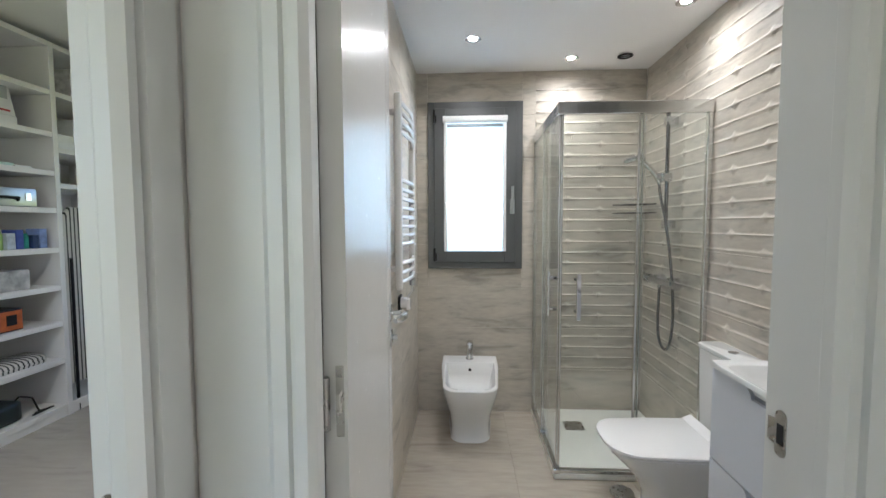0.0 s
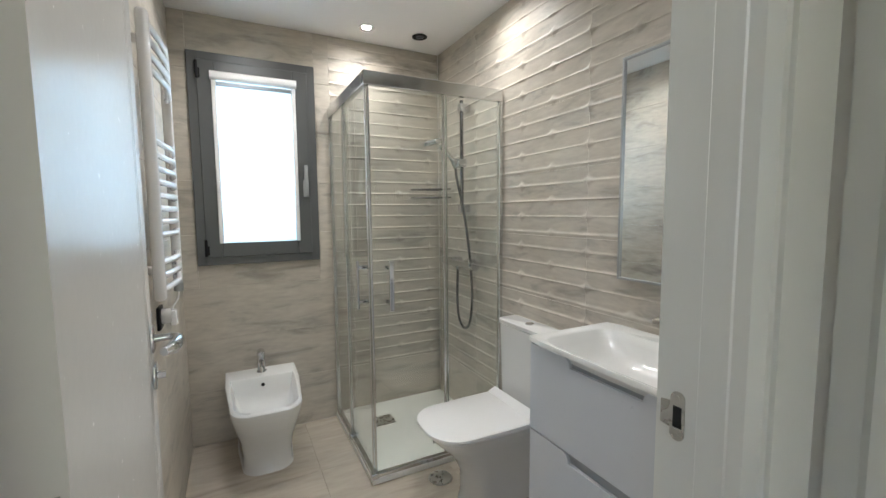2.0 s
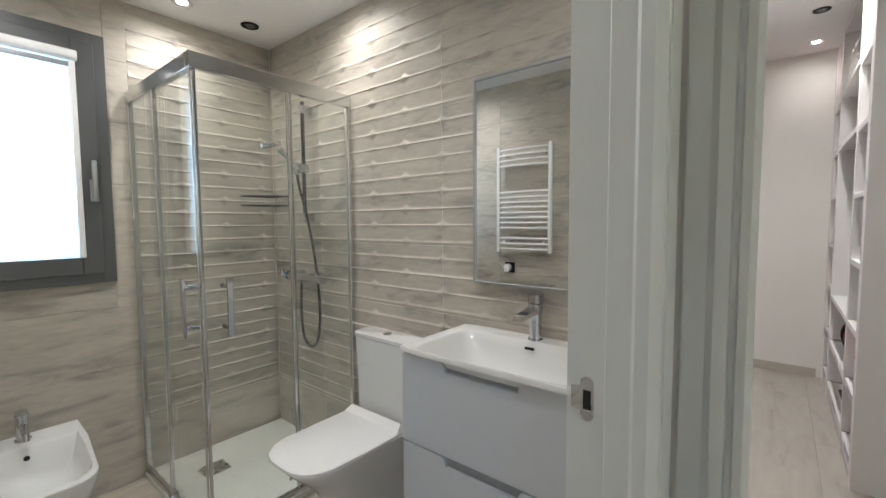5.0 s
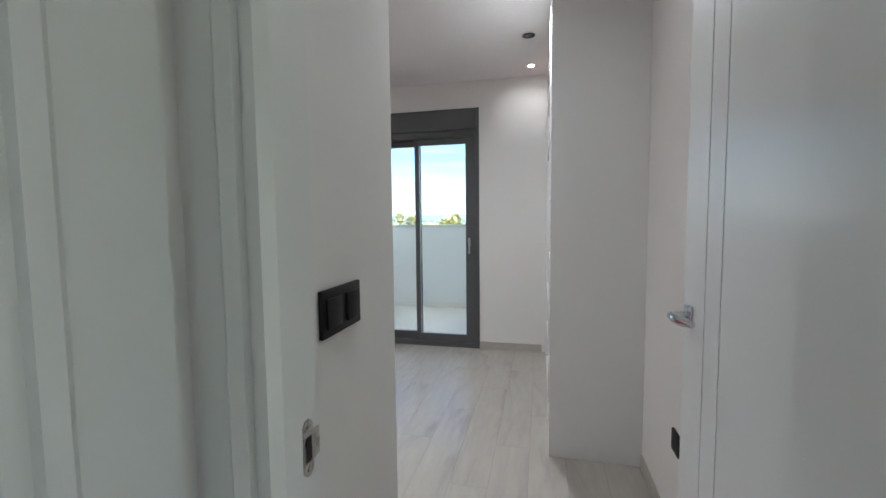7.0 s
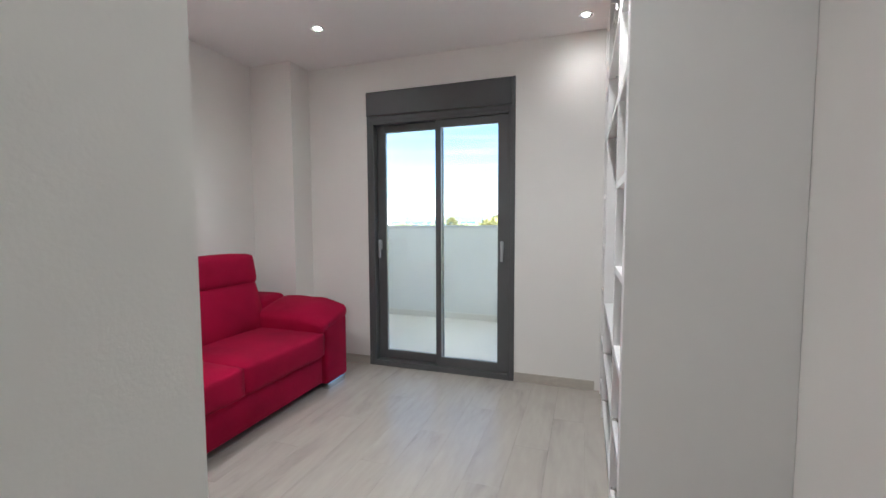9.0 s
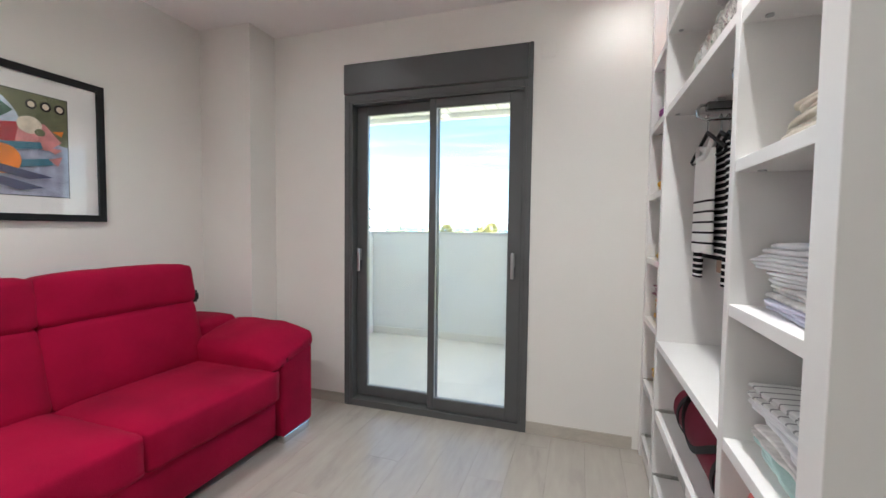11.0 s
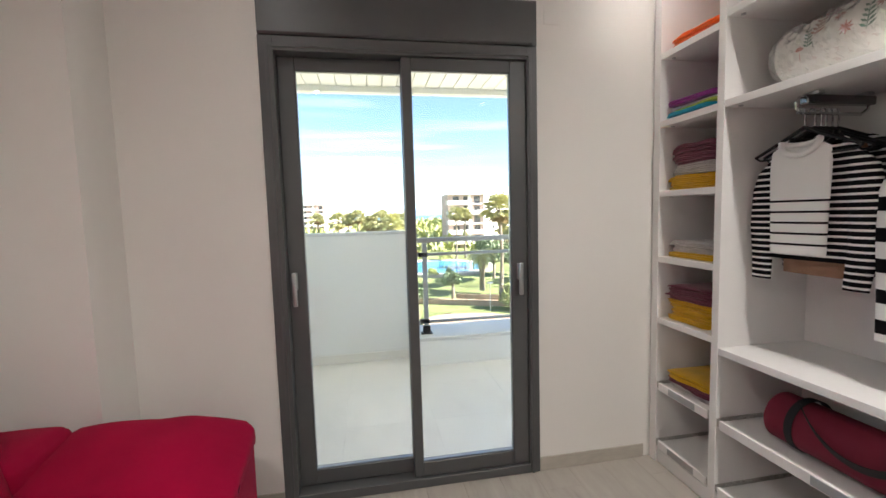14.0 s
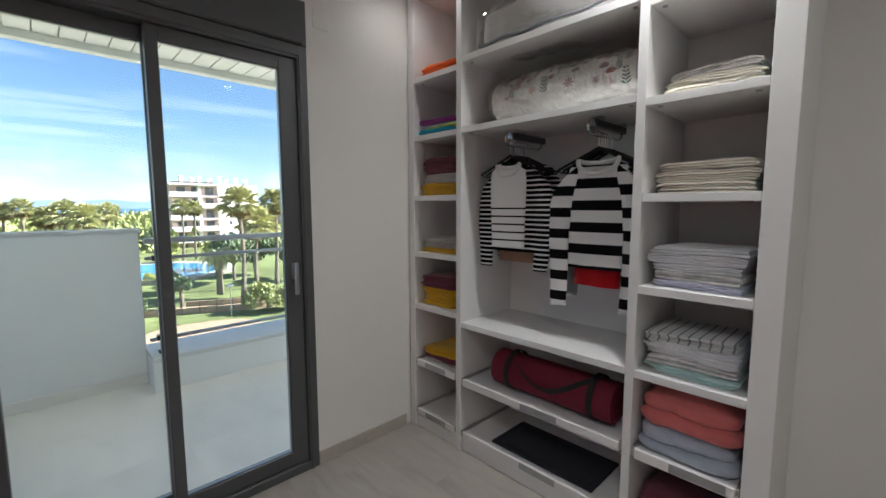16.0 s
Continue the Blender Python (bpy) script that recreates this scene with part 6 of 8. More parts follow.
stack("west", 0.744, [(0.030, MINT, "bed_linen", "mint-green folded cotton sheet", "bed linen", 2), (0.034, PRINTW, "bed_linen", "flower-patterned folded cotton sheet", "bed linen", 2), (0.030, WHITEC, "bed_linen", "white folded cotton sheet", "bed linen", 1),
                      (0.028, WHITEC, "bed_linen", "white folded cotton sheet", "bed linen", 1), (0.034, TICKING, "bed_linen", "grey-striped linen folded on the pile", "bed linen", 2)], inset=(0.04, 0.02), seed=10)
stack("west", 0.419, [(0.105, BLUEGREY, "folded_blanket", "soft blue-grey folded fleece blanket", "blanket", 2), (0.130, CORAL, "folded_blanket", "coral-red folded fleece blanket", "blanket", 2)], inset=(0.028, 0.018), seed=11)
stack("west", 0.112, [(0.12, MAUVE, "folded_blanket", "dark wine-red folded blanket on the low tray", "blanket", 2)], inset=(0.03, 0.02), seed=12)


# ---- hanging rails and clothes ----
def valet_rail(x, y0, y1, z):
    t = thing("pullout_hanging_rail", (x, (y0 + y1) / 2, z), "chrome and black pull-out hanging rail under a wardrobe shelf", "clothes rail", "pull-out rails")
    bm = bm_new()
    box(bm, x - 0.016, y0, z - 0.045, x + 0.016, y1 - 0.03, z - 0.012, 0.004)
    part("runner_housing", bm, DARKCHROME, t, "dark chromed runner housing")
    for yy in (y0 + 0.03, y1 - 0.09):
        bm = bm_new()
        box(bm, x - 0.028, yy, z - 0.013, x + 0.028, yy + 0.03, z - 0.001, 0.002)
        part("bracket", bm, GREYALU, t)
    bm = bm_new()
    tube(bm, [(x, y1 - 0.05, z - 0.020), (x, y1 - 0.012, z - 0.022), (x, y1, z - 0.040), (x, y1 - 0.003, z - 0.064), (x, y1 - 0.025, z - 0.078), (x, y0 + 0.05, z - 0.078), (x, y0 + 0.02, z - 0.06), (x, y0 + 0.015, z - 0.03)], 0.006, 10)
    part("bar", bm, CHROME, t, "bent chrome bar")


RAIL1, RAIL2 = 3.645, 3.203
valet_rail(RAIL1, -0.29, 0.050, 1.769)
valet_rail(RAIL2, -0.29, 0.060, 1.769)


def hanger(x, y, top, width, turn=0.0, drop=0.075):
    """A black slim hanger with a chrome hook; local x across."""
    t = thing("clothes_hanger", (x, y, top - 0.12), "slim black clothes hanger with a chrome hook", "hanger", "hangers")
    t.rotation_euler = (0, 0, radians(turn))
    z = 0.12
    bm = bm_new()
    pts = [(0.000, 0, z - 0.075), (0, 0, z - 0.035)] + [(0.014 - 0.014 * math.cos(radians(a)), 0.0, z - 0.020 + 0.020 * math.sin(radians(a))) for a in range(0, 200, 25)]
    tube(bm, pts, 0.0030, 8)
    part("hook", bm, CHROME, t, local=True)
    bm = bm_new()
    w = width / 2
    tube(bm, [(-w, 0, z - 0.085 - drop), (-w * 0.5, 0, z - 0.085 - drop * 0.42), (0, 0, z - 0.072), (w * 0.5, 0, z - 0.085 - drop * 0.42), (w, 0, z - 0.085 - drop)], [0.006, 0.007, 0.008, 0.007, 0.006], 8)
    tube(bm, [(-w, 0, z - 0.085 - drop), (-w * 0.9, 0, z - 0.098 - drop), (w * 0.9, 0, z - 0.098 - drop), (w, 0, z - 0.085 - drop)], 0.004, 8)
    part("shoulder_bar", bm, BLACK, t, local=True)


def sweater(name, label, x, y, shoulder_z, half, length, mat, sleeve=0.0, sleeve_mat=None, turn=0.0, neck=0.08, seed=0, collar=None, flare=1.0, thick=0.022, neck_drop=0.055):
    """A knitted top on a hanger: body, two sleeves and a collar band. Local x across, y towards the room, z up from the shoulder line."""
    t = thing(name, (x, y, shoulder_z - length), label, "knitwear", "hanging clothes")
    t.rotation_euler = (0, 0, radians(turn))
    L = length
    bm = bm_new()
    nz, na = 22, 36
    rings = []
    for k in range(nz + 1):
        u = k / nz
        z = L * u
        fromtop = L - z
        w = half * (flare + (1 - flare) * u)
        if fromtop < 0.16:
            w *= 1.0 - 0.10 * (1 - fromtop / 0.16) ** 2
        ring = []
        for i in range(na):
            a = 2 * math.pi * i / na
            c, s = math.cos(a), math.sin(a)
            px = w * math.copysign(abs(c) ** 0.75, c)
            d = thick * (0.55 + 0.45 * (1 - u)) if fromtop > 0.06 else thick * 0.5
            py = d * math.copysign(abs(s) ** 0.9, s)
            slope = 0.055 * min(1.0, abs(px) / half) ** 1.3
            zz = z - slope * (u ** 6)
            if abs(px) < neck and fromtop < 0.12:
                dip = (neck_drop if s > 0 else 0.018) * (1 - (px / neck) ** 2) ** 0.6
                zz -= dip * max(0.0, 1 - fromtop / 0.12)
            py += 0.010 * (1 - u) * noise.noise(Vector((px * 16 + seed, z * 3.0, s)))
            ring.append((px, py, zz))
        rings.append(ring)
    loft(bm, rings, True, False)
    part("body", bm, mat, t, smooth=60, local=True)
    if sleeve:
        for sgn in (-1, 1):
            bm = bm_new()
            pts = [(sgn * (half * 0.90), 0, L - 0.075), (sgn * (half * 0.99), 0.002, L - 0.115), (sgn * (half + 0.022), 0.006, L - 0.20), (sgn * (half + 0.030), 0.010, L - 0.35),
                   (sgn * (half + 0.024), 0.012, L - sleeve * 0.8), (sgn * (half + 0.018 + 0.006 * sgn), 0.013, L - sleeve)]
            rr = []
            for j, p in enumerate(pts):
                wd = (0.060, 0.062, 0.056, 0.050, 0.044, 0.040)[j]
                dp = (0.018, 0.022, 0.021, 0.019, 0.017, 0.015)[j]
                tilt = (0.7, 0.35, 0.12, 0.0, 0.0, 0.0)[j] * sgn
                rr.append([(p[0] + wd * math.cos(a) * math.cos(tilt), p[1] + dp * math.sin(a) + 0.004 * noise.noise(Vector((j * 1.7 + seed, math.cos(a) * 2, sgn))), p[2] - wd * math.cos(a) * math.sin(tilt)) for a in [2 * math.pi * i / 20 for i in range(20)]])
            loft(bm, rr)
            part("sleeve", bm, sleeve_mat or mat, t, smooth=60, local=True)
    if collar:
        bm = bm_new()
        pts = []
        for i in range(28):
            a = 2 * math.pi * i / 28
            s = math.sin(a)
            pts.append((neck * math.cos(a), 0.5 * thick * s * 1.6 + 0.002, L - 0.012 - (neck_drop if s > 0 else 0.018) * abs(s) ** 0.8))
        pts.append(pts[0])
        tube(bm, pts, 0.011, 8, False)
        part("collar", bm, collar, t, smooth=60, local=True)
    return t


KW, KB = (0.80, 0.79, 0.77), (0.006, 0.006, 0.007)
WIDE = stripes("wide_black_white_knit", KB, KW, 0.098, 0.46, offset=0.030)
WIDE_SLEEVE = stripes("wide_striped_knit_sleeve", KB, KW, 0.098, 0.46, offset=0.062)
NARROW = stripes("narrow_black_white_knit", KB, KW, 0.0245, 0.66)
VEST = stripes("white_knit_thin_black_lines", KB, KW, 0.0405, 0.20, offset=0.008, above=0.232, plain=KW)
KNITW, KNITB, TAN, REDK = cloth("white_knit", KW), cloth("black_knit", KB), cloth("tan_knit", (0.36, 0.21, 0.13)), cloth("red_knit", (0.50, 0.006, 0.012))
GREYK = cloth("grey_marl_knit", (0.22, 0.22, 0.23))
hanger(RAIL1, 0.010, 1.712, 0.36, 4)
sweater("sleeveless_top", "white sleeveless knit top with thin black stripes on a hanger", 3.655, 0.012, 1.610, 0.112, 0.435, VEST, 0.0, turn=4, neck=0.066, seed=1, collar=KNITW, thick=0.016, flare=0.86)
hanger(RAIL1, -0.035, 1.712, 0.38, 2)
sweater("striped_jumper", "black jumper with narrow white stripes hanging behind", 3.645, -0.035, 1.625, 0.150, 0.475, NARROW, 0.565, turn=2, neck=0.075, seed=2, collar=KNITB)
hanger(RAIL1, -0.085, 1.712, 0.38, 0)
sweater("jumper", "tan knitted jumper hanging at the back", 3.640, -0.085, 1.620, 0.140, 0.530, TAN, 0.0, seed=3)
hanger(RAIL1, -0.140, 1.712, 0.38, -3)
sweater("striped_jumper", "dark striped jumper hanging at the back of the rail", 3.620, -0.140, 1.625, 0.150, 0.50, NARROW, 0.52, turn=-3, seed=4)
hanger(RAIL2, -0.042, 1.712, 0.38, 5)
sweater("striped_jumper", "white jumper with broad black stripes on a hanger", RAIL2, -0.040, 1.606, 0.142, 0.505, WIDE, 0.690, sleeve_mat=WIDE_SLEEVE, turn=5, neck=0.090, seed=5, collar=KNITW, neck_drop=0.065)
hanger(RAIL2, -0.080, 1.712, 0.38, 2)
sweater("jumper", "bright red knitted jumper showing below the striped one", RAIL2 + 0.010, -0.080, 1.606, 0.110, 0.590, REDK, 0.0, seed=6)
hanger(RAIL2, -0.125, 1.712, 0.38, 0)
sweater("jumper", "grey and black jumper hanging at the back", RAIL2 + 0.005, -0.125, 1.606, 0.130, 0.47, GREYK, 0.655, sleeve_mat=GREYK, seed=7)
for k in range(2):
    hanger(RAIL1, -0.062 - 0.05 * k, 1.712, 0.34, 6 - 9 * k)
    hanger(RAIL2, -0.062 - 0.042 * k, 1.712, 0.34, -5 + 8 * k)
hanger(RAIL2, -0.170, 1.712, 0.38, -2)
sweater("jumper", "black knitted jumper at the back of the rail", RAIL2, -0.172, 1.606, 0.14, 0.45, KNITB, 0.52, seed=8)

# ---- exercise mat with straps ----
roll = thing("exercise_mat", (3.385, -0.02, 0.425), "rolled wine-red exercise mat held by black straps on a pull-out tray", "exercise mat")
FOAM = surface("wine_foam", (0.16, 0.012, 0.030), rough=0.75, dark=0.9, scale=12, bump=0.0006, bump_scale=260, spec=0.3)
RXA, RXB, RYC, RZC, RR = 3.055, 3.700, -0.015, 0.526, 0.098
bm = bm_new()
spiral = []
for i in range(161):
    a = 2 * math.pi * i / 40
    r = RR - 0.0185 * (i / 40)
    spiral.append((r * math.cos(a - 1.2), r * math.sin(a - 1.2)))
inner_s = [((abs(complex(*p)) - 0.0155) / abs(complex(*p)) * p[0], (abs(complex(*p)) - 0.0155) / abs(complex(*p)) * p[1]) for p in spiral]
outl = spiral + inner_s[::-1]
loft(bm, [[(RXA, RYC + u, RZC + v) for u, v in outl], [(RXB, RYC + u, RZC + v) for u, v in outl]], True, False)
n = len(spiral)
bm.verts.ensure_lookup_table()
tot = len(outl)
for base_i in (0, tot):
    for i in range(n - 1):
        bm.faces.new([bm.verts[base_i + j] for j in (i, i + 1, tot - 2 - i, tot - 1 - i)])
part("mat", bm, FOAM, roll, smooth=40)
WEB = surface("black_webbing", (0.014, 0.014, 0.015), rough=0.85, bump=0.0006, bump_scale=300)


def band(bm, pts, width_dir, w, t=0.0022):
    wd = Vector(width_dir).normalized() * (w / 2)
    P = [Vector(p) for p in pts]
    rings = []
    for i, p in enumerate(P):
        d = (P[min(i + 1, len(P) - 1)] - P[max(0, i - 1)]).normalized()
        nrm = d.cross(wd.normalized()).normalized() * t
        rings.append([p + wd + nrm, p - wd + nrm, p - wd - nrm, p + wd - nrm])
    loft(bm, rings)


for xx in (3.150, 3.600):
    bm = bm_new()
    band(bm, [(xx, RYC + (RR + 0.002) * math.cos(radians(a)), RZC + (RR + 0.002) * math.sin(radians(a))) for a in range(-100, 262, 10)], (1, 0, 0), 0.028)
    part("strap", bm, WEB, roll, "black webbing strap")
bm = bm_new()
pts = []
for i in range(25):
    u = i / 24
    x = 3.600 - 0.450 * u
    dip = math.sin(math.pi * u)
    ang = radians(62 - 66 * dip)
    r = RR + 0.006 + 0.006 * dip
    pts.append((x, RYC + r * math.cos(ang), RZC + r * math.sin(ang)))
band(bm, pts, (0.35, 0.25, 1.0), 0.024)
part("carry_strap", bm, WEB, roll, "slack black carrying strap")

# ---- rubber doormat ----
dm = thing("rubber_mat", (3.41, -0.07, 0.112), "dark blue-black rubber mat with a moulded border on the low tray", "mat")
NAVYR = surface("navy_rubber", (0.022, 0.024, 0.034), rough=0.6, dark=0.8, light=1.2, scale=60, bump=0.002, bump_scale=260)
bm = bm_new()
box(bm, 3.125, -0.215, 0.1125, 3.695, 0.075, 0.119, 0.002)
base_m = part("base", bm, NAVYR, dm)
for b in ((3.125, -0.215, 3.695, -0.203), (3.125, 0.063, 3.695, 0.075), (3.125, -0.203, 3.137, 0.063), (3.683, -0.203, 3.695, 0.063), (3.165, -0.175, 3.655, -0.170), (3.165, 0.030, 3.655, 0.035), (3.165, -0.170, 3.170, 0.030), (3.650, -0.170, 3.655, 0.030)):
    bm = bm_new()
    box(bm, b[0], b[1], 0.1185, b[2], b[3], 0.1235, 0.001)
    part("border", bm, NAVYR, base_m)
bm = bm_new()
for k in range(26):
    x = 3.172 + 0.0185 * k
    for yy in (-0.194, 0.043):
        box(bm, x, yy, 0.1185, x + 0.011, yy + 0.003, 0.1215)
        box(bm, x, yy + 0.009, 0.1185, x + 0.011, yy + 0.012, 0.1215)
        box(bm, x + (0.008 if k % 2 else 0), yy + 0.003, 0.1185, x + (0.011 if k % 2 else 0.003), yy + 0.009, 0.1215)
part("key_pattern", bm, NAVYR, base_m, "raised meander pattern")

# ---- quilt roll in clear foil ----
quilt = thing("rolled_quilt", (3.40, -0.06, 1.802), "rolled white flower-print quilt in clear plastic on a shelf", "quilt")
QUILT = surface("flower_print_cotton", (0.74, 0.72, 0.68), rough=0.85, dark=0.93, scale=7, bump=0.002, bump_scale=40)
QX0, QX1, QY, QR = 3.020, 3.740, -0.065, 0.118


def quilt_r(u, a, seed=0.0, amp=1.0):
    r = QR * (1 - 0.10 * (2 * u - 1) ** 2) + amp * 0.006 * noise.noise(Vector((u * 6 + seed, math.cos(a) * 1.5, math.sin(a) * 1.5)))
    return r


def quilt_point(u, a, extra=0.0):
    r = quilt_r(u, a) + extra
    return Vector((QX0 + (QX1 - QX0) * u, QY + r * math.cos(a) * 1.05, 1.802 + QR * 0.98 + max(r * math.sin(a), -QR * 0.96)))


bm = bm_new()
rings = [[quilt_point(0.0, a) * 0.0 + Vector((QX0 + 0.004, QY + 0.4 * QR * math.cos(a), 1.802 + QR + 0.4 * QR * math.sin(a))) for a in [2 * math.pi * i / 40 for i in range(40)]]]
rings += [[quilt_point(k / 24, 2 * math.pi * i / 40) for i in range(40)] for k in range(25)]
rings += [[Vector((QX1 + 0.012, QY + 0.5 * QR * math.cos(a), 1.802 + QR + 0.5 * QR * math.sin(a))) for a in [2 * math.pi * i / 40 for i in range(40)]]]
loft(bm, rings)
part("roll", bm, QUILT, quilt, smooth=60)


def motif(u, a, kind, mat, size=1.0):
    """A small printed sprig on the roll's skin."""
    c = quilt_point(u, a, 0.0012)
    ex = Vector((1, 0, 0))
    ey = (quilt_point(u, a + 0.1, 0.0012) - c).normalized()
    nrm = ex.cross(ey).normalized()
    if nrm.dot(c - Vector((c.x, QY, 1.802 + QR))) < 0:
        nrm = -nrm
    bm = bm_new()

    def leaf(o, d, l, w):
        s = Vector((-d[1], d[0]))
        p = [(o[0], o[1]), (o[0] + d[0] * l / 2 + s[0] * w, o[1] + d[1] * l / 2 + s[1] * w), (o[0] + d[0] * l, o[1] + d[1] * l), (o[0] + d[0] * l / 2 - s[0] * w, o[1] + d[1] * l / 2 - s[1] * w)]
        pts = [c + ex * (q[0] * size) + ey * (q[1] * size) for q in p]
        loft(bm, [[q for q in pts], [q + nrm * 0.0006 for q in pts]])
    if kind == "sprig":
        leaf((0, -0.028), (0, 1), 0.056, 0.0016)
        for k in range(5):
            for sgn in (-1, 1):
                d = Vector((sgn * 0.8, 0.6)).normalized()
                leaf((0, -0.022 + 0.011 * k), d, 0.021 - 0.002 * k, 0.003)
    elif kind == "star":
        for k in range(8):
            leaf((0, 0), (math.cos(k * math.pi / 4), math.sin(k * math.pi / 4)), 0.020, 0.003)
    else:
        leaf((0, -0.035), (0, 1), 0.040, 0.001)
        for k in range(7):
            leaf((0, 0.005), (math.cos(radians(20 + 23 * k)), math.sin(radians(20 + 23 * k))), 0.018, 0.004)
    part("printed_flower", bm, mat, quilt, smooth=None)


PG, PRD, PMV, PRU = ink("sage", (0.12, 0.20, 0.15)), ink("coral", (0.46, 0.20, 0.17)), ink("mauve", (0.34, 0.20, 0.24)), ink("rust", (0.38, 0.20, 0.16))
rq = random.Random(5)
kinds = [("sprig", PG), ("star", PRD), ("umbel", PMV), ("sprig", PRU), ("umbel", PRD), ("sprig", PG), ("star", PMV)]
for i in range(38):
    kd, mt = kinds[(i * 3 + i // 7) % 7]
    motif(0.05 + 0.90 * ((i * 0.381) % 1.0), radians(-12 + 120 * ((i * 0.732) % 1.0)), kd, mt, rq.uniform(0.95, 1.5))
bm = bm_new()
rings = []
for k in range(61):
    u = -0.09 + 1.14 * k / 60
    ring = []
    for i in range(48):
        a = 2 * math.pi * i / 48
        uu = min(max(u, 0.0), 1.0)
        over = max(0.0, -u) + max(0.0, u - 1.0)
        r = (quilt_r(uu, a) + 0.005) * (1 - 4.0 * over ** 1.1 if over else 1.0) + 0.009 * noise.noise(Vector((u * 34, math.cos(a) * 6, math.sin(a) * 6)))
        r = max(r, 0.02)
        ring.append((QX0 + (QX1 - QX0) * u, QY + r * math.cos(a) * 1.05, 1.802 + QR * 0.98 + 0.004 + max(r * math.sin(a), -QR * 0.99)))
    rings.append(ring)
loft(bm, rings)
fo = part("foil_bag", bm, FOIL, quilt, "crinkled clear plastic wrapping", smooth=None)
fo.visible_shadow = False
bm = bm_new()
cushion(bm, QX1 + 0.045, QY + 0.00, 1.880, QX1 + 0.062, QY + 0.028, 1.905, puff=0.003, cuts=4)
part("tag", bm, ink("pink_tag", (0.75, 0.06, 0.14)), quilt, "small pink tag")

bag = thing("bedding_bag", (3.40, -0.06, 2.162), "grey bedding in a clear zipped bag on the top shelf", "bedding bag")
bm = bm_new()
cushion(bm, 3.06, -0.27, 2.164, 3.78, 0.07, 2.345, puff=0.03, wrinkle=0.012, seed=4)
part("bedding", bm, GREYT, bag, smooth=60)
bm = bm_new()
cushion(bm, 3.03, -0.29, 2.163, 3.82, 0.085, 2.360, puff=0.035, wrinkle=0.016, seed=9, cuts=22)
fo = part("clear_cover", bm, FOIL, bag, "crinkled clear plastic cover", smooth=None)
fo.visible_shadow = False
bm = bm_new()
tube(bm, [(3.06 + 0.72 * k / 20, 0.098 + 0.004 * math.sin(k * 1.3), 2.185 + 0.004 * math.sin(k * 0.9)) for k in range(21)], 0.008, 6)
part("zip_band", bm, GREYK, bag, "dark zip band")


# ---- study seen through the side door ----
SXF = -2.555
shelf_unit = thing("open_shelving", (-2.80, 2.10, 0.0), "white melamine open shelving with half-full compartments in the study", "shelving")
STOPS = (2.24, 1.960, 1.700, 1.450, 1.180, 0.920, 0.670, 0.410)


def spanel(name, b):
    bm = bm_new()
    box(bm, *b, 0.0012)
    return part(name, bm, MELA, shelf_unit)


for y in (0.98, 2.46, 3.10):
    spanel("upright", (-3.095, y, 0.0, SXF, y + 0.036, 2.56))
for a, b in ((1.017, 2.459), (2.497, 3.099)):
    for z in STOPS if a < 2 else (2.24, 1.862, 1.62):
        spanel("shelf", (-3.08, a, z - 0.034, SXF - 0.002, b, z))
    spanel("shelf", (-3.08, a, 0.050, SXF - 0.002, b, 0.085))
    spanel("top_panel", (-3.095, a, 2.525, SXF + 0.0, b, 2.56))
    spanel("plinth", (SXF - 0.03, a, 0.0, SXF - 0.012, b, 0.049))
spanel("back_panel", (-3.097, 0.98, 0.05, -3.085, 3.13, 2.555))

sew = thing("sewing_machine", (-2.72, 2.17, 1.863), "white domestic sewing machine on a shelf", "sewing machine")
bm = bm_new()
box(bm, -2.82, 1.93, 1.864, -2.66, 2.34, 1.935, 0.012, 3)
part("bed", bm, SEATW, sew)
bm = bm_new()
loft(bm, [[(-2.81, y0, 1.93), (-2.67, y0, 1.93), (-2.68, y1, 2.17), (-2.80, y1, 2.17)] for y0, y1 in ((2.20, 2.23), (2.335, 2.30))])
part("pillar", bm, SEATW, sew)
bm = bm_new()
box(bm, -2.80, 1.92, 2.09, -2.68, 2.29, 2.175, 0.02, 3)
part("arm", bm, SEATW, sew)
bm = bm_new()
box(bm, -2.668, 2.225, 1.955, -2.664, 2.300, 1.966, 0.001)
part("badge", bm, ink("badge_red", (0.5, 0.03, 0.05)), sew)
bm = bm_new()
box(bm, -2.668, 2.235, 2.03, -2.662, 2.285, 2.12, 0.001)
part("dial_panel", bm, GREYALU, sew)

study_things = [(shelf_unit, 0.0), (sew, 0.098)]
papers = folded(-2.80, -2.58, 2.02, 2.25, 1.431, 0.022, MINT, "papers", "mint and white papers lying on a shelf", "papers", 2, 71)
study_things.append((papers, 0.270))
papers = folded(-2.78, -2.585, 2.24, 2.38, 1.431, 0.016, WHITEC, "papers", "loose white papers lying on a shelf", "papers", 2, 72)


study_things.append((papers, 0.270))


def case(x0, y0, z0, x1, y1, z1, mat, name, label, cat, detail=None):
    t = thing(name, ((x0 + x1) / 2, (y0 + y1) / 2, z0), label, cat)
    bm = bm_new()
    box(bm, x0, y0, z0, x1, y1, z1, 0.006, 2)
    b = part("body", bm, mat, t)
    return t, b


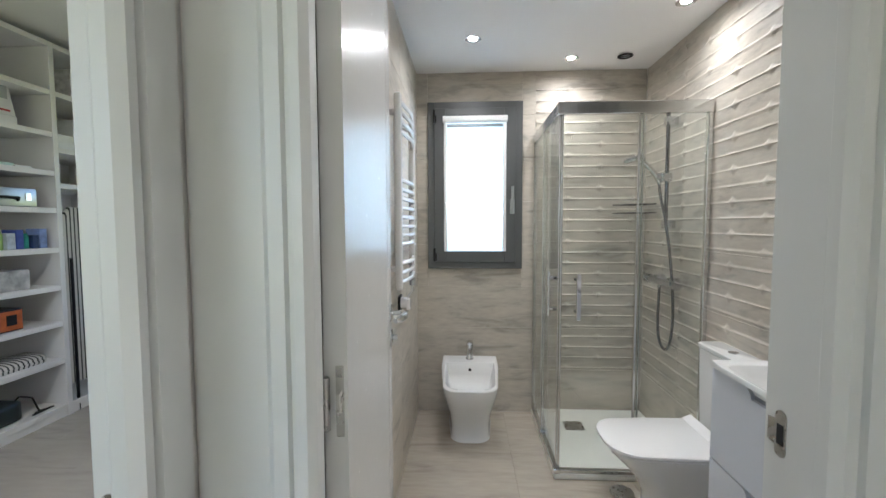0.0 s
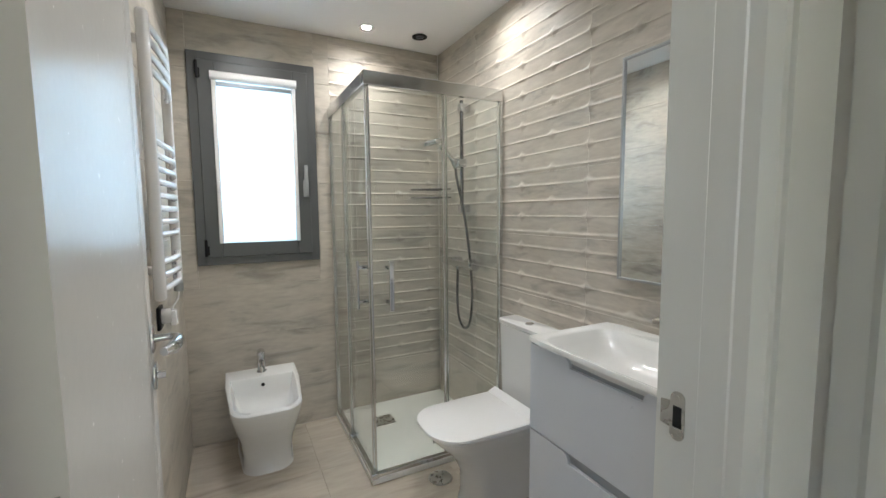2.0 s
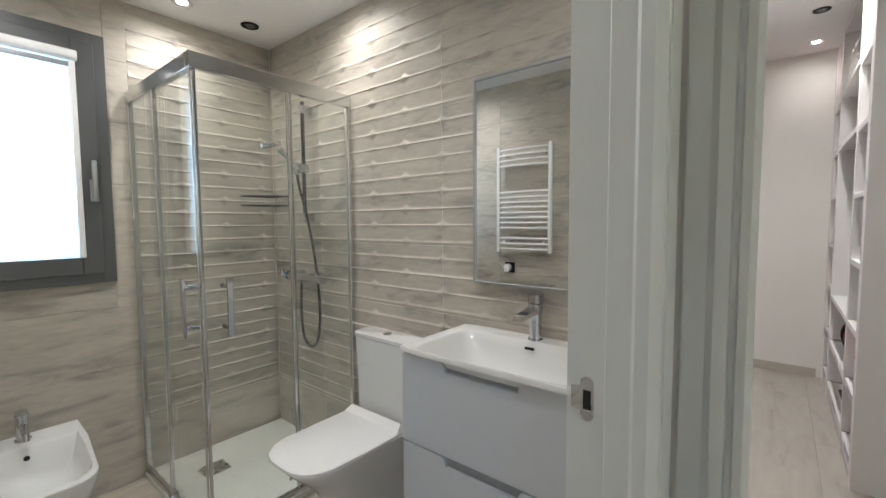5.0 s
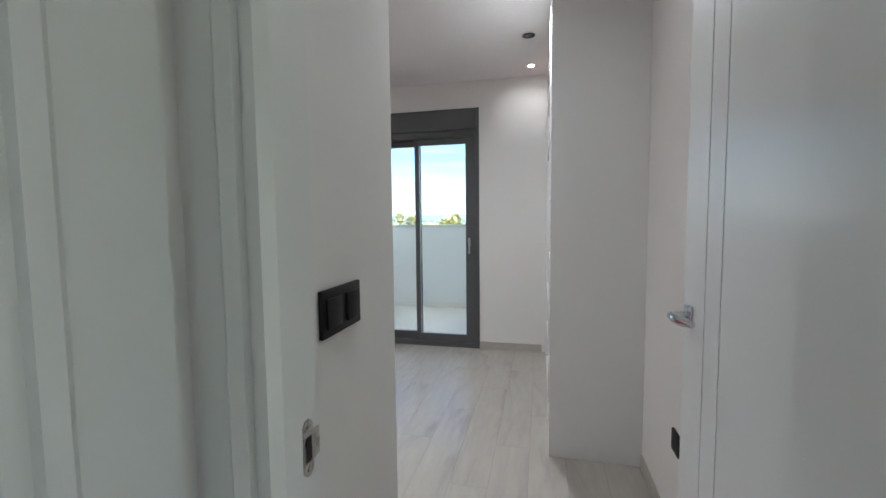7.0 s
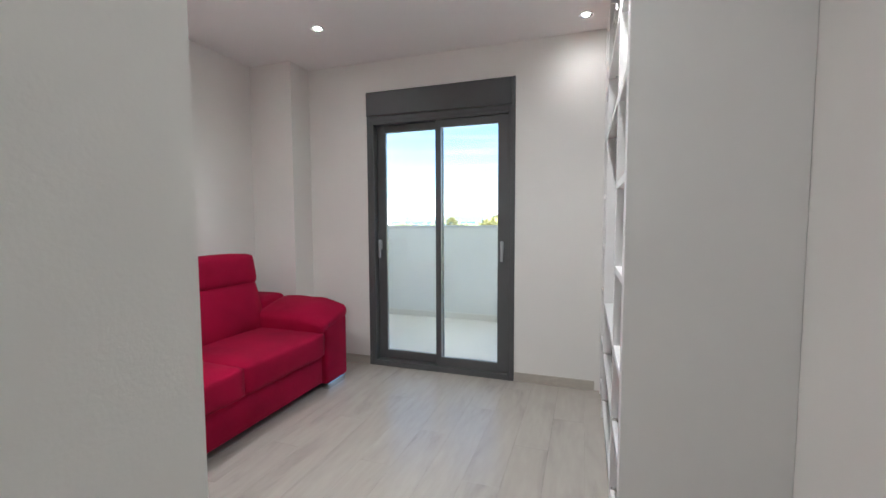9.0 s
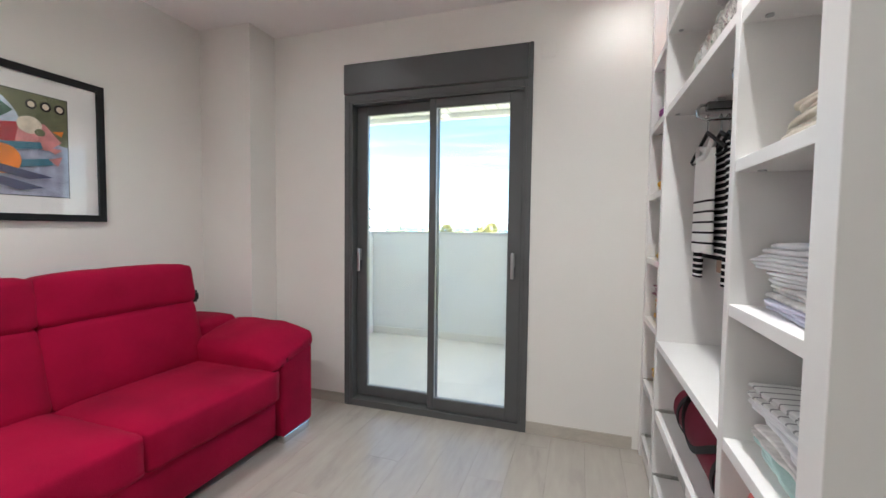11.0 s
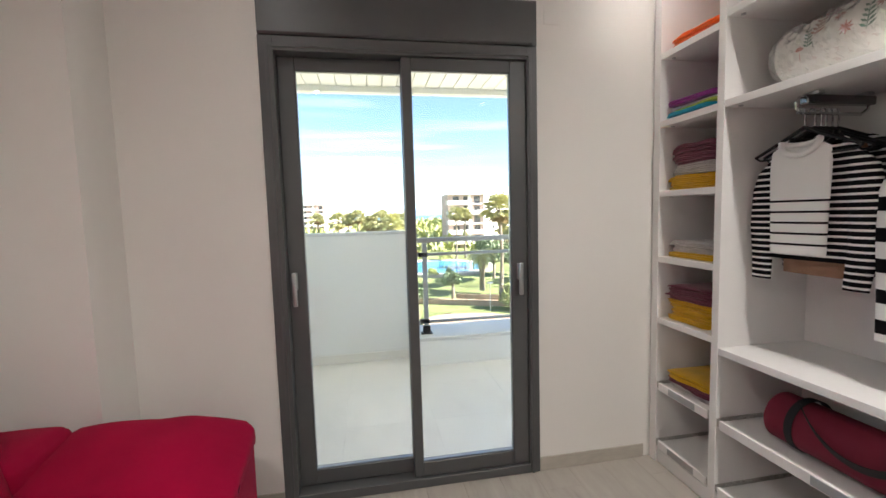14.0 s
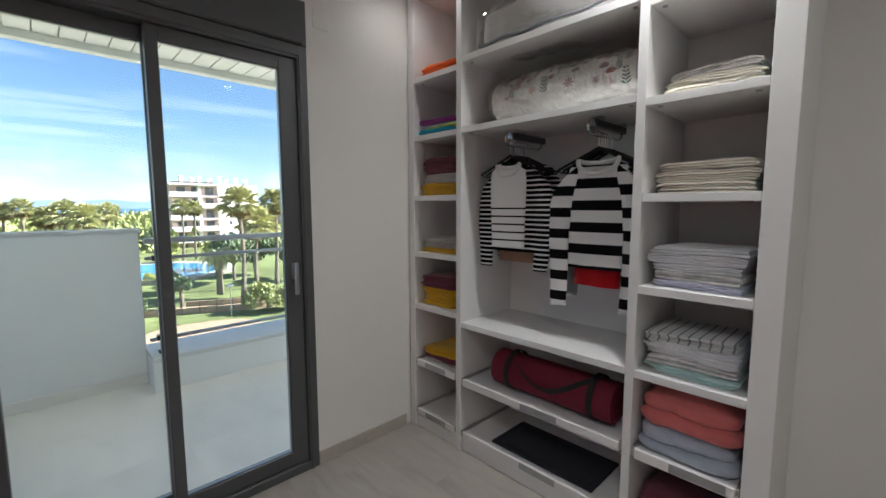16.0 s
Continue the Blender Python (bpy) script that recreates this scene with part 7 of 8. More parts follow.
t, b = case(-2.86, 1.98, 1.196, -2.585, 2.36, 1.315, GREYALU, "metal_case", "silver aluminium tool case with a black handle", "case")
bm = bm_new()
tube(bm, [(-2.585, 2.06, 1.235), (-2.565, 2.07, 1.250), (-2.562, 2.15, 1.252), (-2.565, 2.23, 1.250), (-2.585, 2.24, 1.235)], 0.009, 8)
part("handle", bm, BLACK, t)
for y in (2.015, 2.285):
    bm = bm_new()
    box(bm, -2.586, y, 1.235, -2.580, y + 0.035, 1.285, 0.001)
    part("catch", bm, CHROME, t)
study_things.append((t, 0.255))
rb = random.Random(8)
BOXC = [ink("jar_%d" % k, c) for k, c in enumerate(((0.03, 0.28, 0.22), (0.02, 0.04, 0.12), (0.25, 0.34, 0.62), (0.62, 0.42, 0.28), (0.30, 0.45, 0.14), (0.55, 0.60, 0.66), (0.05, 0.08, 0.30)))]
y = 1.90
for k in range(10):
    w, hgt = rb.uniform(0.040, 0.062), rb.uniform(0.07, 0.135)
    bm = bm_new()
    if k % 3 == 1:
        disc(bm, (-2.63, y + w / 2, 0.956), w / 2, hgt, 18)
        disc(bm, (-2.63, y + w / 2, 0.9565 + hgt), w / 2 * 0.8, 0.014, 18)
    else:
        box(bm, -2.70, y, 0.956, -2.60, y + w, 0.956 + hgt, 0.002)
    pk = whole("packet", bm, BOXC[k % 7], "small coloured packet standing on a shelf", "packet", "packets on the shelf")
    study_things.append((pk, 0.225))
    y += w + 0.006
MARB = surface("marbled_card", (0.62, 0.60, 0.57), rough=0.6, dark=0.35, light=1.1, scale=14)
t, b = case(-2.85, 1.85, 0.723, -2.60, 2.30, 0.850, MARB, "storage_box", "grey-white marbled cardboard box with a metal label holder", "box")
bm = bm_new()
box(bm, -2.600, 2.04, 0.775, -2.596, 2.11, 0.800, 0.001)
part("label_holder", bm, ink("brass", (0.55, 0.42, 0.20)), t)
study_things.append((t, 0.198))
t, b = case(-2.84, 1.96, 0.506, -2.60, 2.24, 0.645, BLACK, "storage_box", "black and orange cardboard box", "box")
bm = bm_new()
box(bm, -2.601, 2.10, 0.515, -2.597, 2.235, 0.635, 0.001)
part("label_panel", bm, ink("box_orange", (0.50, 0.12, 0.03)), t)
bm = bm_new()
box(bm, -2.5975, 2.14, 0.545, -2.594, 2.20, 0.61, 0.001)
part("picture_patch", bm, BLACK, t)
study_things.append((t, 0.165))
ZIG = stripes("zigzag_weave", (0.06, 0.06, 0.06), (0.62, 0.60, 0.56), 0.03, 0.35, axis="Y")
# woven throw on the next compartment down
throw = folded(-2.82, -2.60, 1.92, 2.40, 0.291, 0.055, ZIG, "folded_throw", "black and white woven throw folded on a shelf", "throw", 2, 73)
study_things.append((throw, 0.120))
vac = thing("handheld_cleaner", (-2.74, 2.10, 0.086), "dark green-black corded cleaner lying on the bottom shelf", "cleaner")
DKG = surface("dark_green_plastic", (0.010, 0.018, 0.018), rough=0.35)
bm = bm_new()
cushion(bm, -2.86, 1.84, 0.087, -2.62, 2.22, 0.215, puff=0.02, wrinkle=0.0, cuts=8)
part("body", bm, DKG, vac, smooth=50)
bm = bm_new()
tube(bm, [(-2.66, 1.86, 0.19), (-2.64, 1.95, 0.235), (-2.64, 2.06, 0.235), (-2.66, 2.14, 0.19)], 0.014, 10)
part("handle", bm, DKG, vac)
bm = bm_new()
tube(bm, [(-2.66, 2.16, 0.17), (-2.64, 2.22, 0.235), (-2.63, 2.29, 0.20), (-2.62, 2.32, 0.10), (-2.60, 2.36, 0.095), (-2.60, 2.40, 0.095), (-2.62, 2.30, 0.094), (-2.60, 2.26, 0.094), (-2.59, 2.36, 0.1)], 0.006, 8)
part("cable", bm, BLACK, vac)
study_things.append((vac, 0.0))
for z, c, hh in ((1.863, 3, 0.22), (1.863, 0, 0.10), (2.241, 5, 0.2)):
    bm = bm_new()
    box(bm, -2.80, 2.52 + 0.12 * (c % 2), z + 0.001, -2.58, 2.72 + 0.10 * (c % 2), z + hh, 0.003)
    pk = whole("storage_box", bm, (WHITEC, BOXC[4], PRINTW)[c % 3], "pale printed storage box on a shelf", "box")
    study_things.append((pk, 0.0))
ib = thing("ironing_board", (-2.58, 2.60, 0.0), "folded ironing board with a patterned cover standing upright", "ironing board")
bm = bm_new()
loft(bm, [rounded_ring(-2.60, 2.62, z, 0.02, w, 0.018, 3) for z, w in ((0.20, 0.10), (0.40, 0.13), (1.20, 0.13), (1.40, 0.09), (1.46, 0.04))])
part("board", bm, ZIG, ib)
for yy in (2.56, 2.68):
    bm = bm_new()
    tube(bm, [(-2.575, yy, 0.0), (-2.572, yy, 1.1)], 0.010, 8)
    part("leg", bm, BLACK, ib)
study_things.append((ib, 0.0))
for ob, rise in study_things:
    ob.location += Vector((-0.245, 0.25, rise))
bm = bm_new()
prof = [(0.055, 0.0), (0.050, 0.015), (0.035, 0.06), (0.022, 0.085)]
loft(bm, [[(-1.62 + r * math.cos(a), 1.86 + r * math.sin(a), h + 0.001) for a in [2 * math.pi * k / 24 for k in range(24)]] for r, h in prof])
whole("door_stop", bm, SEATW, "small white cone standing on the study floor", "door stop")


# ---- garden, sea and distance ----
GZ = -9.3
GRASS = surface("lawn", (0.18, 0.20, 0.075), rough=0.95, dark=0.7, light=1.5, scale=0.18, bump=0.03, bump_scale=9.0, fine=0.3, spec=0.2, world_space=True)
EARTH = surface("terracotta_ground", (0.45, 0.31, 0.20), rough=0.9, dark=0.8, scale=0.8, bump=0.01, bump_scale=20, world_space=True)
PAVE = surface("pale_paving", (0.50, 0.45, 0.38), rough=0.85, dark=0.85, scale=0.7, bump=0.004, bump_scale=12, world_space=True)
POOL = surface("pool_water", (0.02, 0.24, 0.50), rough=0.08, dark=0.85, light=1.2, scale=0.5, bump=0.01, bump_scale=3.0, world_space=True)
SEA = surface("sea_water", (0.03, 0.13, 0.26), rough=0.25, dark=0.9, light=1.1, scale=0.01, world_space=True)
# The hills' blue-grey base colour includes the haze of distance.
HILL = surface("hazy_distant_hills", (0.30, 0.39, 0.50), rough=1.0, dark=0.85, light=1.1, scale=0.002, world_space=True)
PALMG = surface("palm_leaf", (0.40, 0.38, 0.17), rough=0.6, dark=0.65, light=1.5, scale=1.2, fine=0.2, vary=0.12)
PALMDRY = surface("dry_palm_leaf", (0.30, 0.21, 0.09), rough=0.8, dark=0.7, scale=1.5)
LEAF = surface("dark_leaf", (0.12, 0.16, 0.075), rough=0.6, dark=0.6, light=1.6, scale=0.9, vary=0.12)
LEAF2 = surface("bright_leaf", (0.34, 0.36, 0.12), rough=0.6, dark=0.6, light=1.5, scale=0.9, vary=0.15)
BARK = surface("palm_bark", (0.24, 0.19, 0.14), rough=0.95, dark=0.65, light=1.2, scale=1.5, stretch=(1, 1, 4), bump=0.03, bump_scale=12)

bm = bm_new()
n = 40
xs = [-400 + 12 * k for k in range(60)] + [400, 900, 2000, 4900]
ys = [-4500, -1500, -500] + [-200 + 12 * k for k in range(34)] + [400, 1500, 4500]
gv = {}
for i, x in enumerate(xs):
    for j, y in enumerate(ys):
        near = 1.0 if abs(x - 90) < 200 and abs(y) < 190 else 0.0
        gv[i, j] = bm.verts.new((x, y, GZ + near * 0.35 * noise.noise(Vector((x * 0.03, y * 0.03, 0))) * (1 if x > 30 else 0)))
for i in range(len(xs) - 1):
    for j in range(len(ys) - 1):
        bm.faces.new((gv[i, j], gv[i + 1, j], gv[i + 1, j + 1], gv[i, j + 1]))
structure("ground", bm, GRASS, "mown green lawn and scrub reaching to the shore", "ground")
bm = bm_new()
box(bm, 520, -4400, GZ - 0.5, 4890, 4400, GZ + 0.6)
structure("water", bm, SEA, "blue sea along the horizon", "sea")
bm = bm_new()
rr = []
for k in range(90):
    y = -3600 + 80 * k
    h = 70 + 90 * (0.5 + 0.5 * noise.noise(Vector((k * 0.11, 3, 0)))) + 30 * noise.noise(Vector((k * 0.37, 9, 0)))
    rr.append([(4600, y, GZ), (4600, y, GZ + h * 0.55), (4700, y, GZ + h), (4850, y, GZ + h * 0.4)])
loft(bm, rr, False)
structure("backdrop_hills", bm, HILL, "low hills beyond the bay, distance haze painted blue-grey", "hills", smooth=40)


def patch(name, pts, mat, label, z=0.06, kind="structure", cat="path"):
    bm = bm_new()
    loft(bm, [[(x, y, GZ - 0.3) for x, y in pts], [(x, y, GZ + 0.42 + z) for x, y in pts]])
    return structure(name, bm, mat, label, cat)


def blob(cx, cy, rx, ry, seed, k=36, wob=0.22):
    return [(cx + rx * math.cos(a) * (1 + wob * noise.noise(Vector((math.cos(a) + seed, math.sin(a), 0)))), cy + ry * math.sin(a) * (1 + wob * noise.noise(Vector((math.cos(a) + seed, math.sin(a), 0))))) for a in [2 * math.pi * i / k for i in range(k)]]


patch("pavement_pool", blob(84, -12, 13, 11, 1), PAVE, "pale paved pool surround", 0.0)
patch("water_pool", blob(83, -12.5, 9.5, 8.0, 1), POOL, "bright blue curved swimming pool", 0.06, cat="pool")
# The court lies out of view, a pale reflector that throws sunlight upwards.
patch("pavement_court", blob(22, -6, 13, 30, 4), PAVE, "unseen pale court added to bounce sunlight up to the balcony", 0.0)
patch("pavement_terrace", blob(40, -7.5, 3.6, 4.5, 6), EARTH, "ochre gravel terrace", 0.05)
bm = bm_new()
pth = [(50.5 + 2.5 * math.sin(k * 0.22), 6.0 - 1.05 * k) for k in range(42)]
loft(bm, [[(x - 0.4, y, GZ - 0.2), (x - 0.4, y, GZ + 0.44), (x + 0.4, y, GZ + 0.44), (x + 0.4, y, GZ - 0.2)] for x, y in pth])
structure("pavement_path", bm, EARTH, "winding terracotta garden path", "path")
bm = bm_new()
loft(bm, [[(x + 1.2, y, GZ), (x + 1.2, y, GZ + 0.85), (x + 1.45, y, GZ + 0.85), (x + 1.45, y, GZ)] for x, y in pth[14:]])
structure("garden_wall", bm, EARTH, "low terracotta garden wall beside the path", "wall")


def leaf_cloud(name, mat, n, rx, ry, rz, cz, size, seed, lumps=9):
    """Many small bent leaf clumps gathered in uneven lumps."""
    r = random.Random(seed)
    cores = []
    for k in range(lumps):
        a, e = r.uniform(0, 2 * math.pi), r.uniform(-0.5, 1.0)
        d = r.uniform(0.25, 0.75)
        cores.append((d * rx * math.cos(a) * math.cos(e), d * ry * math.sin(a) * math.cos(e), cz + d * rz * math.sin(e), r.uniform(0.30, 0.55)))
    verts, faces = [], []
    for k in range(n):
        c = cores[k % lumps]
        while True:
            p = Vector((r.uniform(-1, 1), r.uniform(-1, 1), r.uniform(-1, 1)))
            if 0.35 < p.length < 1:
                break
        o = Vector((c[0] + p.x * rx * c[3], c[1] + p.y * ry * c[3], c[2] + p.z * rz * c[3]))
        q = Euler((r.uniform(0, 6.3), r.uniform(0, 6.3), r.uniform(0, 6.3))).to_matrix()
        s = size * r.uniform(0.6, 1.4)
        b = len(verts)
        verts += [tuple(o + q @ Vector(v) * s) for v in ((-1, 0, 0), (0, -0.55, 0.15), (1, 0, 0), (0, 0.55, 0.15))]
        faces += [(b, b + 1, b + 2), (b, b + 2, b + 3)]
    me = bpy.data.meshes.new(name)
    me.from_pydata(verts, [], faces)
    me.materials.append(mat)
    return me


def fan_palm(height, crown, seed, label, group="palms"):
    t = thing("palm_tree", (0, 0, 0), label, "palm tree", group)
    r = random.Random(seed)
    bm = bm_new()
    pts = [(0.12 * math.sin(k * 0.5 + seed), 0.10 * math.cos(k * 0.4 + seed), height * k / 12) for k in range(13)]
    tube(bm, pts, [0.34 - 0.14 * min(1, k / 5) + (0.05 if k > 10 else 0) for k in range(13)], 10)
    part("trunk", bm, BARK, t, "grey-brown tapering trunk", local=True)
    top = Vector(pts[-1])

    def fronds(n, lo, hi, mat, scale, name):
        verts, faces = [], []
        for k in range(n):
            az, el = 2.399 * k + r.uniform(-0.3, 0.3), radians(r.uniform(lo, hi))
            d = Vector((math.cos(az) * math.cos(el), math.sin(az) * math.cos(el), math.sin(el)))
            side = d.cross(Vector((0, 0, 1))).normalized()
            up = side.cross(d)
            L = crown * scale * r.uniform(0.8, 1.1)
            hub = top + d * L * 0.45
            b = len(verts)
            verts += [tuple(top + side * 0.03), tuple(top - side * 0.03), tuple(hub + side * 0.03), tuple(hub - side * 0.03)]
            faces.append((b, b + 1, b + 3, b + 2))
            for q in range(11):
                a = radians(-75 + 15 * q + r.uniform(-4, 4))
                tip = hub + (d * math.cos(a) + side * math.sin(a)) * L * 0.62 * (1 - 0.15 * abs(math.sin(a))) + up * 0.05 - Vector((0, 0, 1)) * L * 0.16 * r.uniform(0.5, 1.4)
                mid = hub + (d * math.cos(a) + side * math.sin(a)) * L * 0.30 + up * 0.04
                wv = (d * -math.sin(a) + side * math.cos(a)) * L * 0.050
                b = len(verts)
                verts += [tuple(hub), tuple(mid + wv), tuple(tip), tuple(mid - wv)]
                faces += [(b, b + 1, b + 2), (b, b + 2, b + 3)]
        me = bpy.data.meshes.new(name)
        me.from_pydata(verts, [], faces)
        me.materials.append(mat)
        ob = new(name, me)
        ob.parent = t
        return ob
    tagged(fronds(46, -28, 82, PALMG, 1.0, "crown"), "fan leaves in a loose round crown")
    tagged(fronds(12, -70, -35, PALMDRY, 0.75, "dry_skirt"), "dry hanging leaves")
    return t


def pinnate_palm(height, crown, seed, label):
    t = thing("palm_tree", (0, 0, 0), label, "palm tree", "palms")
    r = random.Random(seed)
    bm = bm_new()
    tube(bm, [(0, 0, height * k / 8) for k in range(9)], [0.42, 0.40, 0.38, 0.36, 0.36, 0.40, 0.52, 0.55, 0.30], 12)
    part("trunk", bm, BARK, t, "thick scarred trunk", local=True)
    verts, faces = [], []
    top = Vector((0, 0, height))
    for k in range(34):
        az, el = 2.399 * k, radians(r.uniform(-5, 75))
        prev = top.copy()
        h = Vector((math.cos(az), math.sin(az), 0))
        for s in range(9):
            e = el - radians(13) * s
            step = (h * math.cos(e) + Vector((0, 0, 1)) * math.sin(e)) * crown / 9
            cur = prev + step
            side = Vector((-h.y, h.x, 0))
            for sg in (-1, 1):
                b = len(verts)
                l = crown * 0.22 * (1 - abs(s - 3.5) / 8)
                tip = cur + side * sg * l + step * 0.8 - Vector((0, 0, 1)) * l * 0.35
                verts += [tuple(prev), tuple(cur), tuple(tip)]
                faces.append((b, b + 1, b + 2))
            prev = cur
    me = bpy.data.meshes.new("crown")
    me.from_pydata(verts, [], faces)
    me.materials.append(PALMG)
    ob = new("crown", me)
    ob.parent = t
    tagged(ob, "arching feather leaves")
    return t


def broad_tree(height, rx, rz, mat, seed, label, cat="tree", n=2600, size=0.30, name="tree"):
    t = thing(name, (0, 0, 0), label, cat, "garden trees" if cat == "tree" else "garden shrubs")
    r = random.Random(seed)
    trunk_h = max(0.3, height - rz * 1.2)
    bm = bm_new()
    tube(bm, [(0, 0, -0.2), (0.05, 0, trunk_h * 0.5), (0, 0.06, trunk_h), (0.1, 0.05, trunk_h + rz * 0.5)], [0.26, 0.20, 0.17, 0.07], 9)
    for k in range(5):
        a = 1.26 * k + seed
        tube(bm, [(0, 0, trunk_h * 0.9), (rx * 0.3 * math.cos(a), rx * 0.3 * math.sin(a), trunk_h + rz * 0.3), (rx * 0.6 * math.cos(a), rx * 0.6 * math.sin(a), trunk_h + rz * 0.7)], [0.10, 0.07, 0.03], 7)
    part("trunk", bm, BARK, t, local=True)
    ob = new("crown", leaf_cloud("crown", mat, n, rx, rx, rz, height - rz * 0.75, size, seed))
    ob.parent = t
    return t


def put(ob, x, y, s=1.0, turn=0.0):
    ob.matrix_basis = Matrix.Translation((x, y, GZ + 0.3)) @ Matrix.Rotation(radians(turn), 4, "Z") @ Matrix.Scale(s, 4)


def again(ob, x, y, s=1.0, turn=0.0):
    m = Matrix.Translation((x, y, GZ + 0.3)) @ Matrix.Rotation(radians(turn), 4, "Z") @ Matrix.Scale(s, 4)
    keep = ob.scale.copy()
    ob.scale = (1, 1, 1)
    c = copy_thing(ob, m)
    ob.scale = keep
    return c


pa = fan_palm(10.7, 2.3, 1, "tall fan palm with a loose green crown in the garden")
put(pa, 48.0, -13.2)
for x, y, s, tr in ((95.3, -18.0, 0.96, 40), (97, -20.5, 0.93, 120), (58, -20.9, 1.02, 70), (97.3, 3.8, 0.95, 10), (99, 6.0, 0.90, 200), (141.6, -12.4, 0.90, 90), (150, -6, 0.85, 20), (110, 14, 0.92, 150), (118, 24, 0.95, 260), (104, 33, 0.9, 300), (130, 45, 1.0, 33), (160, -1, 0.8, 77)):
    again(pa, x, y, s, tr)
pb = fan_palm(8.3, 2.7, 5, "broad fan palm with a dense yellow-green crown")
put(pb, 54.1, -16.8)
for x, y, s, tr in ((97.3, -1.1, 1.12, 50), (92, -3.5, 1.05, 140), (101, 1.0, 1.0, 210), (108, 9, 1.1, 30), (90, 20, 1.05, 111), (125, -9, 1.1, 66), (75, -24, 1.0, 0)):
    again(pb, x, y, s, tr)
pc = pinnate_palm(4.6, 2.6, 3, "short thick-trunked feather palm on the lawn")
put(pc, 56.3, -13.2)
ta = broad_tree(6.2, 4.6, 3.2, LEAF, 11, "large dark-leaved spreading tree by the pool")
put(ta, 66.5, -18.0)
again(ta, 70.0, -22.5, 0.9, 80)
again(ta, 62.0, -24.5, 0.8, 160)
tb = broad_tree(2.6, 2.3, 1.7, LEAF2, 21, "rounded green garden bush", "bush", 1500, 0.20, "bush")
put(tb, 46.2, -15.0)
for x, y, s, tr in ((45.2, -17.6, 0.9, 40), (72, -9, 0.5, 10), (71, -11.5, 0.45, 90), (92, -24, 1.2, 60), (95, -15, 1.0, 80), (100, -9, 1.1, 140), (104, -26, 1.1, 0), (110, -31, 1.0, 30), (98, -30, 1.0, 220), (88, -27, 0.9, 120)):
    again(tb, x, y, s, tr)
tcn = broad_tree(3.4, 1.5, 1.2, LEAF, 31, "small clipped tree on the lawn", "tree", 1100, 0.18)
put(tcn, 51.4, -8.2)
again(tcn, 44.0, -3.0, 0.9, 50)

# far scrub and woods as one mass
r = random.Random(4)
verts, faces = [], []
for k in range(1500):
    x = r.uniform(112, 500)
    y = r.uniform(-0.5 * x, 0.55 * x)
    if 118 < x < 150 and -56 < y < -22:
        continue
    s0 = r.uniform(1.2, 2.8) * (1 + x / 500)
    for q in range(16):
        o = Vector((x + r.gauss(0, s0 * 0.6), y + r.gauss(0, s0 * 0.8), GZ + abs(r.gauss(0, s0 * 0.75))))
        e = Euler((r.uniform(0, 6.3), r.uniform(0, 6.3), 0)).to_matrix()
        b = len(verts)
        verts += [tuple(o + e @ Vector(v) * s0 * 0.42) for v in ((-1, 0, 0), (0, -0.7, 0.2), (1, 0, 0), (0, 0.7, 0.2))]
        faces += [(b, b + 1, b + 2), (b, b + 2, b + 3)]
me = bpy.data.meshes.new("far_scrub")
me.from_pydata(verts, [], faces)
me.materials.append(LEAF2)
tagged(new("far_scrub", me), "distant green scrub and tree tops", "woods", kind="stuff")

# apartment buildings
FACADE = surface("white_facade", (0.82, 0.77, 0.74), rough=0.9, dark=0.93, scale=0.4, world_space=True)
BROWN = surface("brown_recess", (0.60, 0.46, 0.40), rough=0.8, dark=0.8, scale=0.6, world_space=True)
DARKGL = surface("dark_window_glass", (0.10, 0.10, 0.11), rough=0.1)
AWN = surface("red_brown_awning", (0.30, 0.10, 0.06), rough=0.8)


